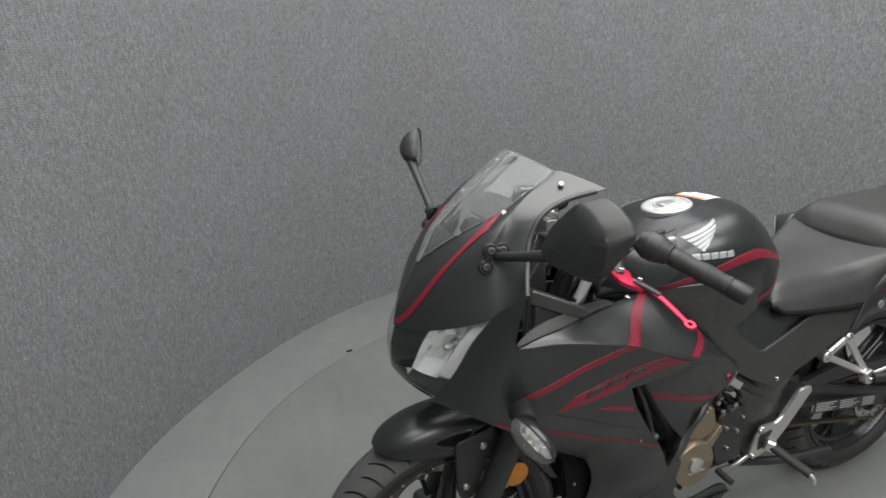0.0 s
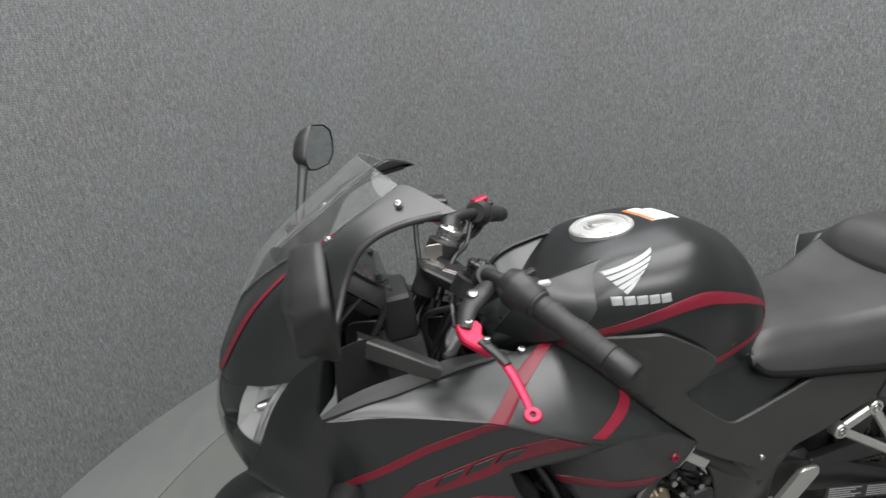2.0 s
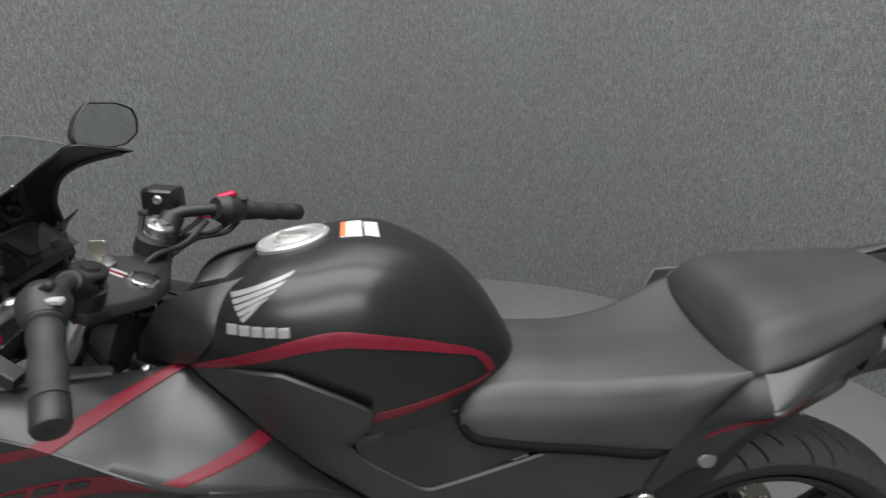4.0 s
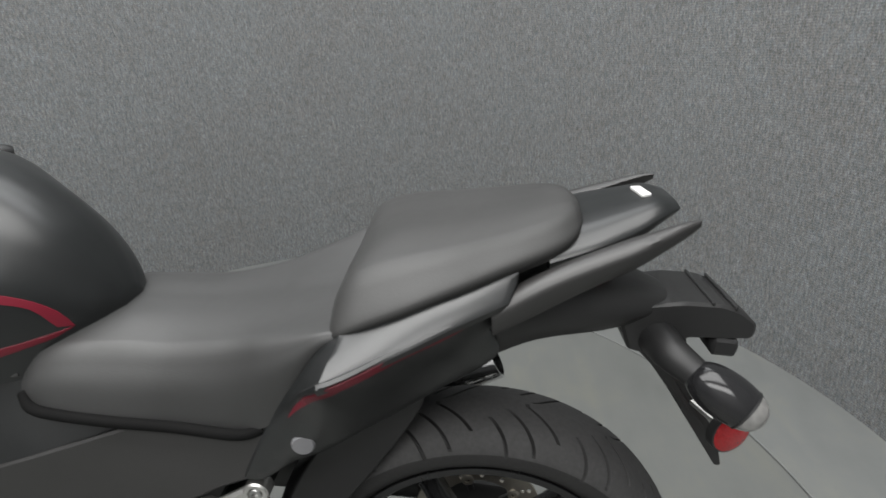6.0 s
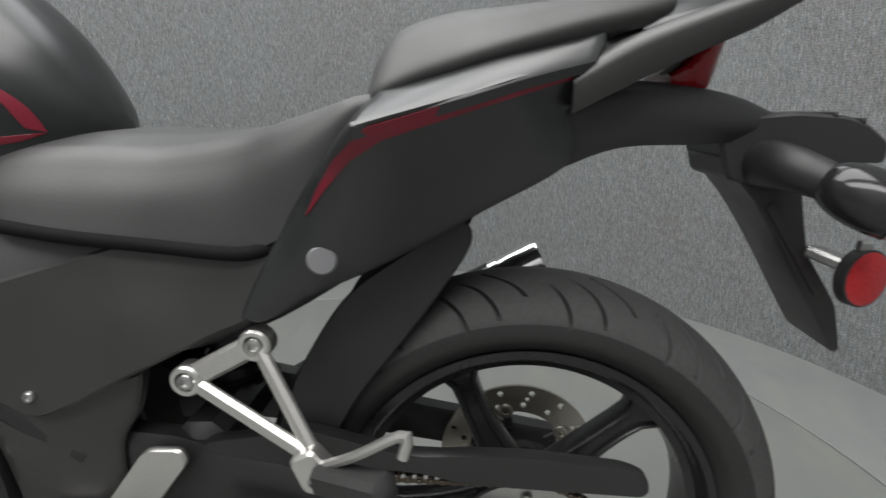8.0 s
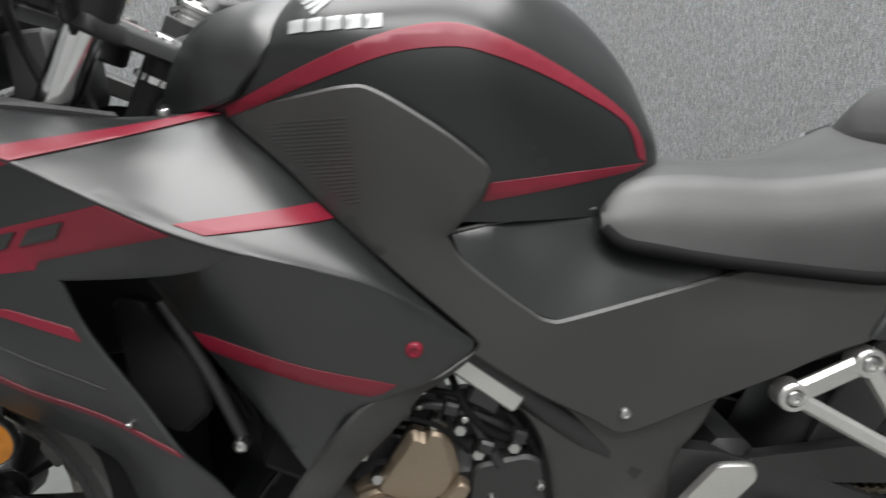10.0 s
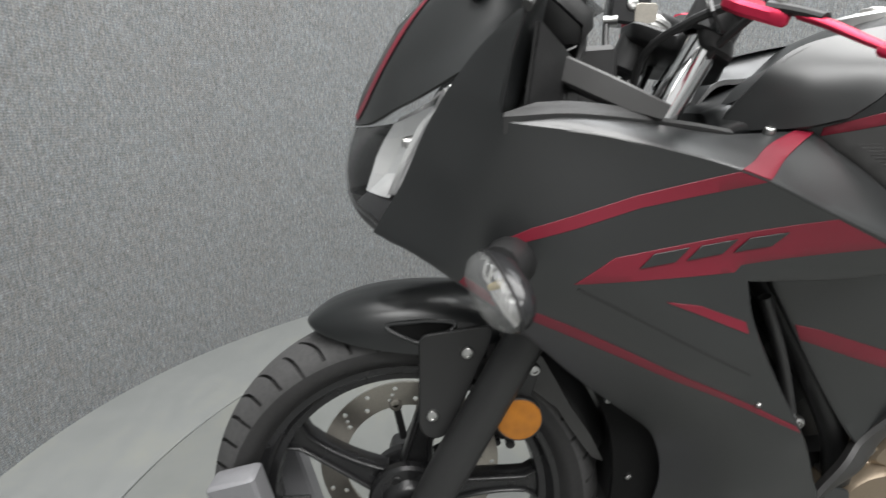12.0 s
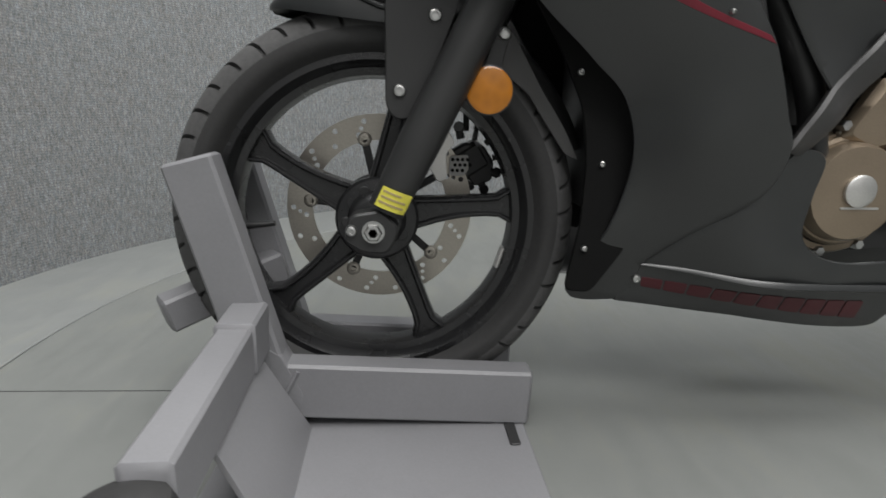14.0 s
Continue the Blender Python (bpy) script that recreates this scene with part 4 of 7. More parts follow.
# grab rails: deep blades with a broad upper face, thinning towards the tip
RAIL = [(1.424, 0.122, 0.786, 0.822), (1.46, 0.119, 0.802, 0.842), (1.5, 0.112, 0.819, 0.857), (1.54, 0.106, 0.835, 0.869), (1.58, 0.1, 0.85, 0.88), (1.612, 0.094, 0.866, 0.888), (1.634, 0.089, 0.877, 0.893), (1.648, 0.085, 0.886, 0.894)]
rings = []
for x, w, z0, z1 in curve(RAIL, 26):
    h, t = z1 - z0, 0.011 * min(1.0, (1.66 - x) / 0.08)
    sect = [(t * 0.35, 0.0), (t * 0.8, 0.2), (t * 1.15, 0.62), (t * 0.95, 0.82), (0.0, 0.97), (-t, 1.0), (-t * 1.5, 0.9), (-t * 1.1, 0.6), (-t * 0.4, 0.08)]
    rings.append([(x, -(w + a), z0 + h * b) for a, b in sect])
v, f = loft(rings)
both("grab_rail", (v, [tuple(reversed(q)) for q in f]), COVER, bike, "dark grey grab rail", 50, lean=0.1)

# ---- decals on the fairing ----
def lay(name, sheet, pts, mat=RED, label="", lift=0.0008, step=0.009):
    g = on_sheet(sheet, pts, lift, 0.0022, step)
    part(name, g, mat, bike, label)
    return g


lay("red_stripe", side_sheet, [(0.088, 0.733), (0.126, 0.7525), (0.222, 0.787), (0.311, 0.8115), (0.337, 0.8025), (0.226, 0.7755), (0.16, 0.7515), (0.098, 0.731)])
for band in (shelf_band((0.313, 0.8132), (0.44, 0.846), (0.338, 0.8035), (0.463, 0.845)), shelf_band((0.4775, 0.752), (0.551, 0.757), (0.498, 0.7415), (0.569, 0.7425), 0.04, 0.97)):
    part("red_stripe", band, RED, bike)
decal = lay("side_decal", side_sheet, [(0.171, 0.6965), (0.207, 0.7255), (0.30, 0.7455), (0.408, 0.7685), (0.463, 0.7425), (0.335, 0.7185), (0.330, 0.7105), (0.25, 0.7035)], RED, "long red flash on the fairing")
for i in range(3):
    x, z = 0.232 + i * 0.046, 0.7155 + i * 0.0085
    lay("print_bar", side_sheet, [(x, z), (x + 0.012, z + 0.0145), (x + 0.046, z + 0.0215), (x + 0.034, z + 0.007)], MATTE, "dark slanted print bar", 0.0026, 0.006)
lay("red_stripe", side_sheet, [(0.265, 0.6785), (0.30, 0.6745), (0.352, 0.6555), (0.3575, 0.6425), (0.30, 0.6655)])
lay("red_stripe", rear_sheet, [(0.438, 0.6355), (0.4626, 0.6315), (0.53, 0.6125), (0.6363, 0.5775), (0.622, 0.568), (0.6089, 0.5655), (0.5317, 0.5915), (0.449, 0.6165)])
lay("red_stripe", side_sheet, [(0.062, 0.697), (0.10, 0.673), (0.173, 0.6445), (0.3, 0.588), (0.428, 0.5325), (0.4355, 0.5245), (0.3, 0.5785), (0.166, 0.6345), (0.09, 0.6665), (0.057, 0.6905)])
lay("grey_line", side_sheet, [(0.176, 0.692), (0.285, 0.6375), (0.37, 0.594), (0.3695, 0.5915), (0.284, 0.6345), (0.174, 0.690)], PLASTIC)


def studs(rows, mat, r=0.006, name="screw", parent=None):
    for x, w, z in rows:
        part(name, screw((x, -w, z), (0, -1, 0), r, 0.0045), mat, parent or bike)


def w_on(sheet, x, z):
    return float(sheet([(x, z)])[0])


studs([(0.655, w_on(rear_sheet, 0.655, 0.617) + 0.001, 0.617)], RED, 0.0085)
studs([(0.37, w_on(side_sheet, 0.367, 0.222) + 0.001, 0.222), (0.876, w_on(cover_sheet, 0.876, 0.527) + 0.001, 0.527)], STEEL, 0.0065)
part("screw", screw((0.407, -0.119, 0.8465), (0, -0.4, 0.9), 0.0065, 0.0045), STEEL, bike)
studs([(0.386, w_on(side_sheet, 0.386, 0.556) + 0.001, 0.556)], STEEL, 0.003)

# ---- front cowl, screen, lamp ----
NA, NB, NC, ND = (-0.013, 0.0, 0.966), (0.308, -0.163, 1.1), (0.108, -0.223, 0.952), (-0.07, 0.0, 0.845)
EDGE_SCREEN = [NA, (0.05, -0.046, 1.018), (0.133, -0.081, 1.063), (0.177, -0.09, 1.091), (0.214, -0.094, 1.112), (0.247, -0.092, 1.13), (0.278, -0.126, 1.118), NB]
EDGE_LAMP = [ND, (-0.044, -0.058, 0.849), (-0.011, -0.104, 0.866), (0.018, -0.14, 0.88), (0.055, -0.178, 0.901), (0.082, -0.199, 0.918), NC]
NU, NV = 40, 26
cowl = coons(EDGE_SCREEN, EDGE_LAMP, [NA, (-0.042, 0, 0.917), (-0.062, 0, 0.878), ND], [NB, (0.228, -0.151, 1.087), (0.178, -0.15, 1.063), (0.15, -0.158, 1.022), (0.132, -0.182, 0.982), NC], NU, NV, (-0.004, -0.026, 0.006))


def patch_at(geo, u, v):
    g = np.array(geo[0]).reshape(NV, NU, 3)
    a, b = np.clip(u, 0, 1) * (NU - 1), np.clip(v, 0, 1) * (NV - 1)
    i, j = min(int(a), NU - 2), min(int(b), NV - 2)
    s, t = a - i, b - j
    p = (1 - s) * (1 - t) * g[j, i] + s * (1 - t) * g[j, i + 1] + (1 - s) * t * g[j + 1, i] + s * t * g[j + 1, i + 1]
    n = np.cross(g[j, i + 1] - g[j, i], g[j + 1, i] - g[j, i])
    n /= np.linalg.norm(n) + 1e-12
    return p, n if n[1] < 0 or n[2] > 0.3 else -n


def patch_strip(geo, line, half, lift=0.0015, n=40):
    c = curve(line, n)
    rows = []
    for k in range(n):
        t = c[min(k + 1, n - 1)] - c[max(k - 1, 0)]
        t /= np.linalg.norm(t)
        s = np.array((-t[1], t[0]))
        wide = np.interp(k / (n - 1), [0, 0.2, 0.3, 1], [2.1, 1.8, 1.0, 0.9])
        row = []
        for q in (-1, -0.5, 0, 0.5, 1):
            p, nr = patch_at(geo, *(c[k] + s * half * wide * q * np.array((1.0, 1.6))))
            row.append(p + nr * lift)
        rows.append(row)
    v, f = loft(rows, False, False)
    return v, f


cowl_solid = shell(cowl[0], cowl[1], (0.35, 0.5, -0.35), 0.006, 0.001)
both("front_cowl", cowl_solid, MATTE, bike, "matte black front cowl")
trim = curve([NB, (0.228, -0.151, 1.087), (0.178, -0.15, 1.063), (0.15, -0.158, 1.022), (0.132, -0.182, 0.982), NC], 30)
both("cowl_trim", tube(trim[2:], 0.005, 10), COVER, bike, "rolled lip of the front cowl")
COWL_STRIPE = [(0.453, 0.0), (0.448, 0.14), (0.41, 0.25), (0.268, 0.518), (0.115, 0.808), (0.022, 0.94)]
part("red_stripe", patch_strip(cowl, COWL_STRIPE, 0.029), RED, bike)
v, f = flip(patch_strip(cowl, COWL_STRIPE[1:], 0.016))
part("red_stripe", ([(x, y, z + LEAN * y) for x, y, z in v], f), RED, bike)
for x, y, z in ((0.133, 0.086, 1.061), (0.233, 0.128, 1.112)):
    for s in (-1, 1):
        part("screen_bolt", screw((x + 0.002, s * (y + (0.007 if x < 0.2 else 0.0)), z + (0.004 if x < 0.2 else 0.0) + (LEAN * y if s > 0 else 0.0)), (-0.35, s * 0.75, 0.55), 0.0055, 0.003), STEEL, bike)

EDGE_L = curve([NA, (0.05, -0.047, 1.018), (0.133, -0.082, 1.062), (0.177, -0.091, 1.09), (0.214, -0.095, 1.111), (0.244, -0.092, 1.128)], 30)
MIDL = curve([NA, (0.03, 0, 1.032), (0.096, 0, 1.088), (0.172, 0, 1.143), (0.198, 0, 1.161)], 30)


def screen_geo(i0, i1, off):
    rows = []
    for i in range(i0, i1):
        row = []
        for q in np.linspace(-1, 1, 25):
            p = MIDL[i] + (EDGE_L[i] - MIDL[i]) * np.array((q * q, 1, q * q))
            p[1] = EDGE_L[i][1] * -q * 0.985
            p += np.array((0.55, 0, -0.8)) * off + np.array((-0.55, 0, 0.8)) * 0.003
            p[2] += LEAN * max(p[1], 0.0)
            row.append(p)
        rows.append(row)
    return loft(rows, False, False)


v1, f1 = screen_geo(0, 30, 0.0)
part("windscreen", (v1, f1), SCREEN, bike, "clear plastic windscreen")
for row in ([v1[i * 25] for i in range(30)], [v1[i * 25 + 24] for i in range(30)], v1[29 * 25:30 * 25]):
    part("screen_edge", tube(row[1:], 0.0016, 6), SCREEN, bike)
v2, f2 = screen_geo(0, 10, 0.012)
part("screen_liner", (v2, f2), BLACK, bike, "black liner under the lower screen")

# headlight: clear cover, mirrored bowls, dark bezel
LOW_LAMP = [(-0.082, 0.0, 0.757), (-0.067, -0.055, 0.748), (-0.043, -0.103, 0.74), (-0.034, -0.118, 0.735)]
TOP_LAMP = [ND, (-0.044, -0.057, 0.847), (-0.011, -0.103, 0.864), (0.018, -0.138, 0.878), (0.064, -0.184, 0.905)]
lamp = coons(TOP_LAMP, LOW_LAMP, [ND, (-0.08, 0, 0.815), (-0.084, 0, 0.785), LOW_LAMP[0]], [TOP_LAMP[-1], (0.027, -0.164, 0.853), (-0.004, -0.141, 0.787), LOW_LAMP[-1]], 26, 18, (-0.01, -0.008, 0))
both("headlight_lens", shell(lamp[0], lamp[1], (1, 0.3, 0), 0.003, 0.0005), LENSCLEAR, bike, "clear headlight lens")
LG = np.array(lamp[0]).reshape(18, 26, 3)


def lamp_at(u, v, depth):
    """A place behind the lens: u from the middle outwards, v from top to bottom."""
    a, b = u * 25, v * 17
    i, j = min(int(a), 24), min(int(b), 16)
    s, t = a - i, b - j
    p = (1 - s) * (1 - t) * LG[j, i] + s * (1 - t) * LG[j, i + 1] + (1 - s) * t * LG[j + 1, i] + s * t * LG[j + 1, i + 1]
    return p + np.array((depth, depth * 0.4, 0))


def lamp_patch(u0, u1, v0, v1, nu, nv, depth):
    rows = [[lamp_at(u0 + (u1 - u0) * i / nu, v0 + (v1 - v0) * j / nv, depth(i / nu, j / nv)) for i in range(nu + 1)] for j in range(nv + 1)]
    return loft(rows, False, False)


bezel = join(lamp_patch(0.0, 0.36, 0.04, 1.0, 8, 12, lambda a, b: 0.0035 + 0.032 * a), lamp_patch(0.36, 1.0, 0.8, 1.0, 10, 4, lambda a, b: 0.0035 + 0.024 * (1 - b)))
both("headlight_bezel", bezel, GLOSS, bike, "gloss black headlight bezel")
facets = lamp_patch(0.34, 0.78, 0.03, 0.84, 6, 4, lambda a, b: 0.02 + 0.036 * math.sin(math.pi * min(a + 0.02, 1.0)) ** 0.6 * math.sin(math.pi * min(b + 0.02, 1.0)) ** 0.6)
facets = join(facets, lamp_patch(0.8, 1.0, 0.03, 0.8, 8, 3, lambda a, b: 0.014 + 0.006 * (round(a * 8) % 2)))
both("headlight_housing", lamp_patch(0.2, 1.0, 0.02, 1.0, 10, 8, lambda a, b: 0.055 + 0.03 * math.sin(math.pi * a) * math.sin(math.pi * b)), BLACK, bike, "black housing behind the headlight")
both("headlight_bowl", facets, REFLECTOR, bike, "faceted bright headlight reflector", 8)
for s in (-1, 1):
    part("headlight_bulb", lathe([(1e-4, -0.012), (0.006, -0.01), (0.0085, 0), (0.0085, 0.012), (0.012, 0.016), (0.012, 0.022)], (0.006, s * 0.105, 0.828), (1, -s * 0.3, 0), 16), STEEL, bike)
both("cowl_chin", shell(*coons(LOW_LAMP, [(-0.05, 0, 0.716), (-0.04, -0.05, 0.715), (-0.02, -0.10, 0.712), (0.012, -0.15, 0.712)], [LOW_LAMP[0], (-0.072, 0, 0.738), (-0.05, 0, 0.716)], [LOW_LAMP[-1], (-0.02, -0.13, 0.726), (0.012, -0.15, 0.712)], 14, 8), (0.3, 0, 1), 0.006), BLACK, bike, "black chin under the headlight")

# cockpit: brackets, inner panels, dial cluster
for s in (-1, 1):
    rim = [(0.112, s * 0.218, 0.955), (0.1, s * 0.215, 0.916), (0.092, s * 0.211, 0.864)]
    core = [(0.138, s * 0.172, 0.975), (0.128, s * 0.17, 0.92), (0.112, s * 0.174, 0.866)]
    v, f = coons(rim, core, [rim[0], core[0]], [rim[-1], core[-1]], 12, 8, (-0.008, 0, 0))
    part("inner_cowl", shell(v, f, (-0.6, -s * 0.2, 0.0), 0.005), MATTE, bike, "black inner cowl lining")
geo = loft([[(x + b * 0.46 * h, -w + a * 0.013, z + b * 0.88 * h) for a, b in ((-1, -0.8), (-0.8, -1), (0.8, -1), (1, -0.8), (1, 0.8), (0.8, 1), (-0.8, 1), (-1, 0.8))] for x, w, z, h in ((0.15, 0.124, 0.914, 0.014), (0.2, 0.141, 0.891, 0.014), (0.235, 0.153, 0.875, 0.013), (0.264, 0.161, 0.864, 0.009))])
v, f = coons([(0.126, -0.197, 0.945), (0.158, -0.152, 0.93), (0.192, -0.11, 0.91)], [(0.112, -0.19, 0.79), (0.145, -0.15, 0.785), (0.185, -0.112, 0.78)], [(0.126, -0.197, 0.945), (0.112, -0.19, 0.79)], [(0.192, -0.11, 0.91), (0.185, -0.112, 0.78)], 12, 8)
both("cockpit_liner", shell(v, f, (-0.8, 0.5, 0), 0.005, 0.002), BLACK, bike, "black lining under the instruments")
both("cockpit_bracket", geo, COVER, bike, "grey plastic bracket inside the fairing")
for s in (-1, 1):
    out_line = [(0.094, s * 0.211, 0.862), (0.15, s * 0.201, 0.866), (0.2, s * 0.188, 0.864), (0.3, s * 0.145, 0.856), (0.36, s * 0.123, 0.848)]
    in_line = [(0.126, s * 0.196, 0.872), (0.16, s * 0.184, 0.874), (0.2, s * 0.17, 0.872), (0.25, s * 0.15, 0.866), (0.285, s * 0.125, 0.859), (0.345, s * 0.102, 0.846)]
    v, f = coons(out_line, in_line, [out_line[0], in_line[0]], [out_line[-1], in_line[-1]], 24, 5)
    part("inner_rail", shell(v, f, (0, 0, -1), 0.02, 0.004), GRIP, bike, "dark grey inner fairing rail")
for s in (-1, 1):
    v, f = coons([(0.108, s * 0.214, 0.945), (0.13, s * 0.198, 0.975), (0.17, s * 0.182, 1.008)], [(0.09, s * 0.17, 0.9), (0.11, s * 0.15, 0.94), (0.14, s * 0.145, 0.98)], [(0.108, s * 0.214, 0.945), (0.09, s * 0.17, 0.9)], [(0.17, s * 0.182, 1.008), (0.14, s * 0.145, 0.98)], 12, 6)
    part("inner_cowl", shell(v, f, (-0.6, 0, 0.2), 0.005), BLACK, bike, "black inner cowl lining")
dash = part("instrument_panel", bar((0.165, -0.105, 0.975), (0.165, 0.105, 0.975), 0.09, 0.045, 0.012, (0.62, 0, 0.78)), BLACK, bike, "black instrument panel with a round dial and display")
nd = np.array((0.62, 0, 0.78))
dc = np.array((0.165, 0, 0.975)) + nd * 0.0235
ud = np.array((-0.78, 0, 0.62))
part("dial", lathe([(1e-4, 0.0), (0.036, 0.0), (0.038, 0.004), (0.041, 0.004), (0.041, -0.004)], dc + np.array((0, -0.045, 0)), nd, 32), GLOSS, dash)
for k in range(9):
    a = math.radians(200 - k * 27)
    p = dc + np.array((0, -0.045, 0)) + nd * 0.001 + ud * 0.03 * math.sin(a) + np.array((0, 0.03 * math.cos(a), 0))
    q = p + (ud * math.sin(a) + np.array((0, math.cos(a), 0))) * -0.007
    part("dial_tick", tube([p, q], 0.0012, 6), RED if k > 5 else PALE, dash)
part("dial_needle", tube([dc + np.array((0, -0.045, 0)) + nd * 0.003, dc + np.array((0, -0.068, 0)) + nd * 0.003 - ud * 0.012], 0.0013, 6), REDANO, dash)
part("display", bar(dc + np.array((0, 0.005, 0)) + nd * 0.001, dc + np.array((0, 0.075, 0)) + nd * 0.001, 0.045, 0.003, 0.001, nd), COVER, dash, "grey display panel")
part("dial_glass", bar(dc + np.array((0, -0.095, 0)) + nd * 0.006, dc + np.array((0, 0.095, 0)) + nd * 0.006, 0.085, 0.002, 0.0006, nd), DASHGLASS, dash)
for s in (-1, 1):
    part("dial_stay", tube([(0.2, s * 0.06, 0.99), (0.2, s * 0.07, 0.93), (0.17, s * 0.075, 0.88)], 0.006, 8), PLASTIC, dash)


part("fuse_box", bar((0.2, 0.0, 0.9), (0.255, 0.0, 0.905), 0.1, 0.08, 0.006), BLACK, bike, "black box beside the steering head")

# ---- mirrors ----
# the near one: rim of the glass as (half width, height), and the back's corners as (x, half width, height)
RIM = [(0.384, 1.155), (0.411, 1.148), (0.438, 1.131), (0.451, 1.112), (0.42, 1.073), (0.381, 1.029), (0.339, 1.021), (0.287, 1.049), (0.305, 1.097)]
BACK = [(0.108, 0.362, 1.147), (0.107, 0.39, 1.14), (0.105, 0.42, 1.123), (0.104, 0.436, 1.1), (0.104, 0.427, 1.062), (0.1, 0.37, 1.041), (0.09, 0.317, 1.043), (0.084, 0.3, 1.06), (0.092, 0.315, 1.1)]
FAR_MIRROR = [(0.316, 1.11), (0.314, 1.122), (0.32, 1.138), (0.334, 1.163), (0.358, 1.187), (0.415, 1.181), (0.446, 1.165), (0.452, 1.14), (0.445, 1.11), (0.415, 1.091), (0.355, 1.09), (0.326, 1.097)]


def soften(pts, times=3):
    """Cuts the corners of a closed loop, each time at a fifth of its sides."""
    p = np.array(pts, float)
    for _ in range(times):
        q = np.roll(p, -1, 0)
        p = np.stack([p * 0.82 + q * 0.18, p * 0.18 + q * 0.82], 1).reshape(-1, p.shape[1])
    return p


def mirror(s, base, tip):
    if s < 0:
        rim = soften([(0.131, y, z) for y, z in RIM])
        back = soften(BACK)
        mid, cen = rim.mean(0), back.mean(0)
        rings = [mid + (rim - mid) * 0.975 + (0.004, 0, 0), rim + (0.002, 0, 0), rim - (0.004, 0, 0), back + (0.004, 0, 0), cen + (back - cen) * 0.96 - (0.001, 0, 0), cen + (back - cen) * 0.5 - (0.006, 0, 0)]
        plate = mid + (rim - mid) * 0.93 + (0.0015, 0, 0)
    else:
        loop = rounded(np.array(FAR_MIRROR), 0.005, 0.003)
        c = loop.mean(0)
        slant = lambda x, q: np.array([(x + 0.46 * (y - 0.38), y, z) for y, z in q])
        rings = [slant(x, c + (loop - c) * k) for k, x in ((0.985, 0.14), (1.0, 0.138), (1.0, 0.133), (0.82, 0.114), (0.58, 0.1), (0.22, 0.089))]
        plate = slant(0.1375, c + (loop - c) * 0.94)
    n = len(rings[0])
    side = np.array((1, s, 1))
    v, f = loft([[p * side for p in r] for r in rings], caps=False)
    f.append(tuple(range(5 * n, 6 * n)))
    if s > 0:
        f = [tuple(reversed(q)) for q in f]
    head = part("mirror", (v, f), PLASTIC, bike, "black wing mirror on a stalk", 50)
    part("mirror_glass", loft([[p * side for p in plate], [p * side - (0.004, 0, 0) for p in plate]]), MIRROR, head)
    bx, bw, bz = base
    ax = np.array((-0.2, s, 0.2)) / np.linalg.norm((-0.2, s, 0.2))
    start = np.array((bx + 0.006, s * (bw + (0.006 if s < 0 else -0.002)), bz + 0.003))
    part("mirror_arm", tube([start - ax * 0.006, start + ax * 0.008, tip], [0.0075, 0.0085, 0.0085, 0.0095, 0.0115], 14, n=9), PLASTIC, head)
    bosses = [np.array((bx + dx, s * (bw + (0.0 if s < 0 else -0.008)), bz + dz2)) for dx, dz2 in ((-0.005, 0.0135), (0.018, 0.012), (-0.015, -0.015))]
    web = tube([bosses[1], bosses[0], bosses[2]], 0.0065, 12, n=10)
    foot = part("mirror_foot", join(web, *[lathe([(0.013, -0.012), (0.013, 0.004), (0.0115, 0.0065), (0.009, 0.0065), (0.0085, 0.004)], p, ax, 24) for p in bosses]), BLACK, head)
    for p in bosses:
        part("mirror_bolt", screw(p + ax * 0.006, ax, 0.0075, 0.004), GREYP, foot)


mirror(-1, (0.088, 0.139, 1.001), (0.1, -0.33, 1.06))
mirror(1, (0.078, 0.142, 1.015), (0.101, 0.335, 1.107))

# ---- forks, yokes, bars ----
def fork_x(z):
    return 0.012 + 0.495 * (z - 0.315)


for s in (-1, 1):
    y = s * 0.1
    leg = part("fork_leg", tube([(fork_x(0.322), y, 0.322), (fork_x(0.335), y, 0.335), (fork_x(0.45), y, 0.45), (fork_x(0.602), y, 0.602)], [0.024, 0.0275, 0.0265, 0.0265], 24), PLASTIC, bike, "matte black fork leg")
    part("fork_seal", lathe([(0.027, -0.006), (0.0305, -0.004), (0.0305, 0.01), (0.027, 0.014), (0.0195, 0.016)], (fork_x(0.603), y, 0.603), (0.495, 0, 1), 24), BLACK, leg)
    part("fork_tube", rod((fork_x(0.6), y, 0.6), (fork_x(0.965) + 0.01, y, 0.965), 0.0195, 24), CHROME, leg)
    part("fork_cap", lathe([(0.0225, -0.014), (0.0225, -0.002), (0.0195, -0.001), (0.0195, 0.0025), (0.0225, 0.0035), (0.0225, 0.0065), (0.02, 0.0075), (0.02, 0.0095), (0.0235, 0.0105), (0.0235, 0.0155), (0.021, 0.018), (0.0125, 0.0183), (0.0105, 0.0225), (1e-4, 0.023)], (0.35, s * 0.101, 0.98), (0.495, 0, 1), 24), STEEL if s > 0 else GLOSS, bike, "silver fork cap" if s > 0 else "black fork cap")
    part("axle_lug", prism([(-0.04, 0.285), (-0.012, 0.268), (0.02, 0.268), (0.034, 0.30), (0.012, 0.325), (-0.03, 0.318)], s * 0.078, s * 0.119, 0.01, 0.003), PLASTIC, leg)
part("axle_nut", lathe([(0.0115, -0.01), (0.0115, 0.004), (0.0098, 0.006), (0.0062, 0.0062), (0.0058, -0.004), (1e-4, -0.004)], (0.0, -0.123, 0.297), (0, -1, 0), 6), STEEL, bike)
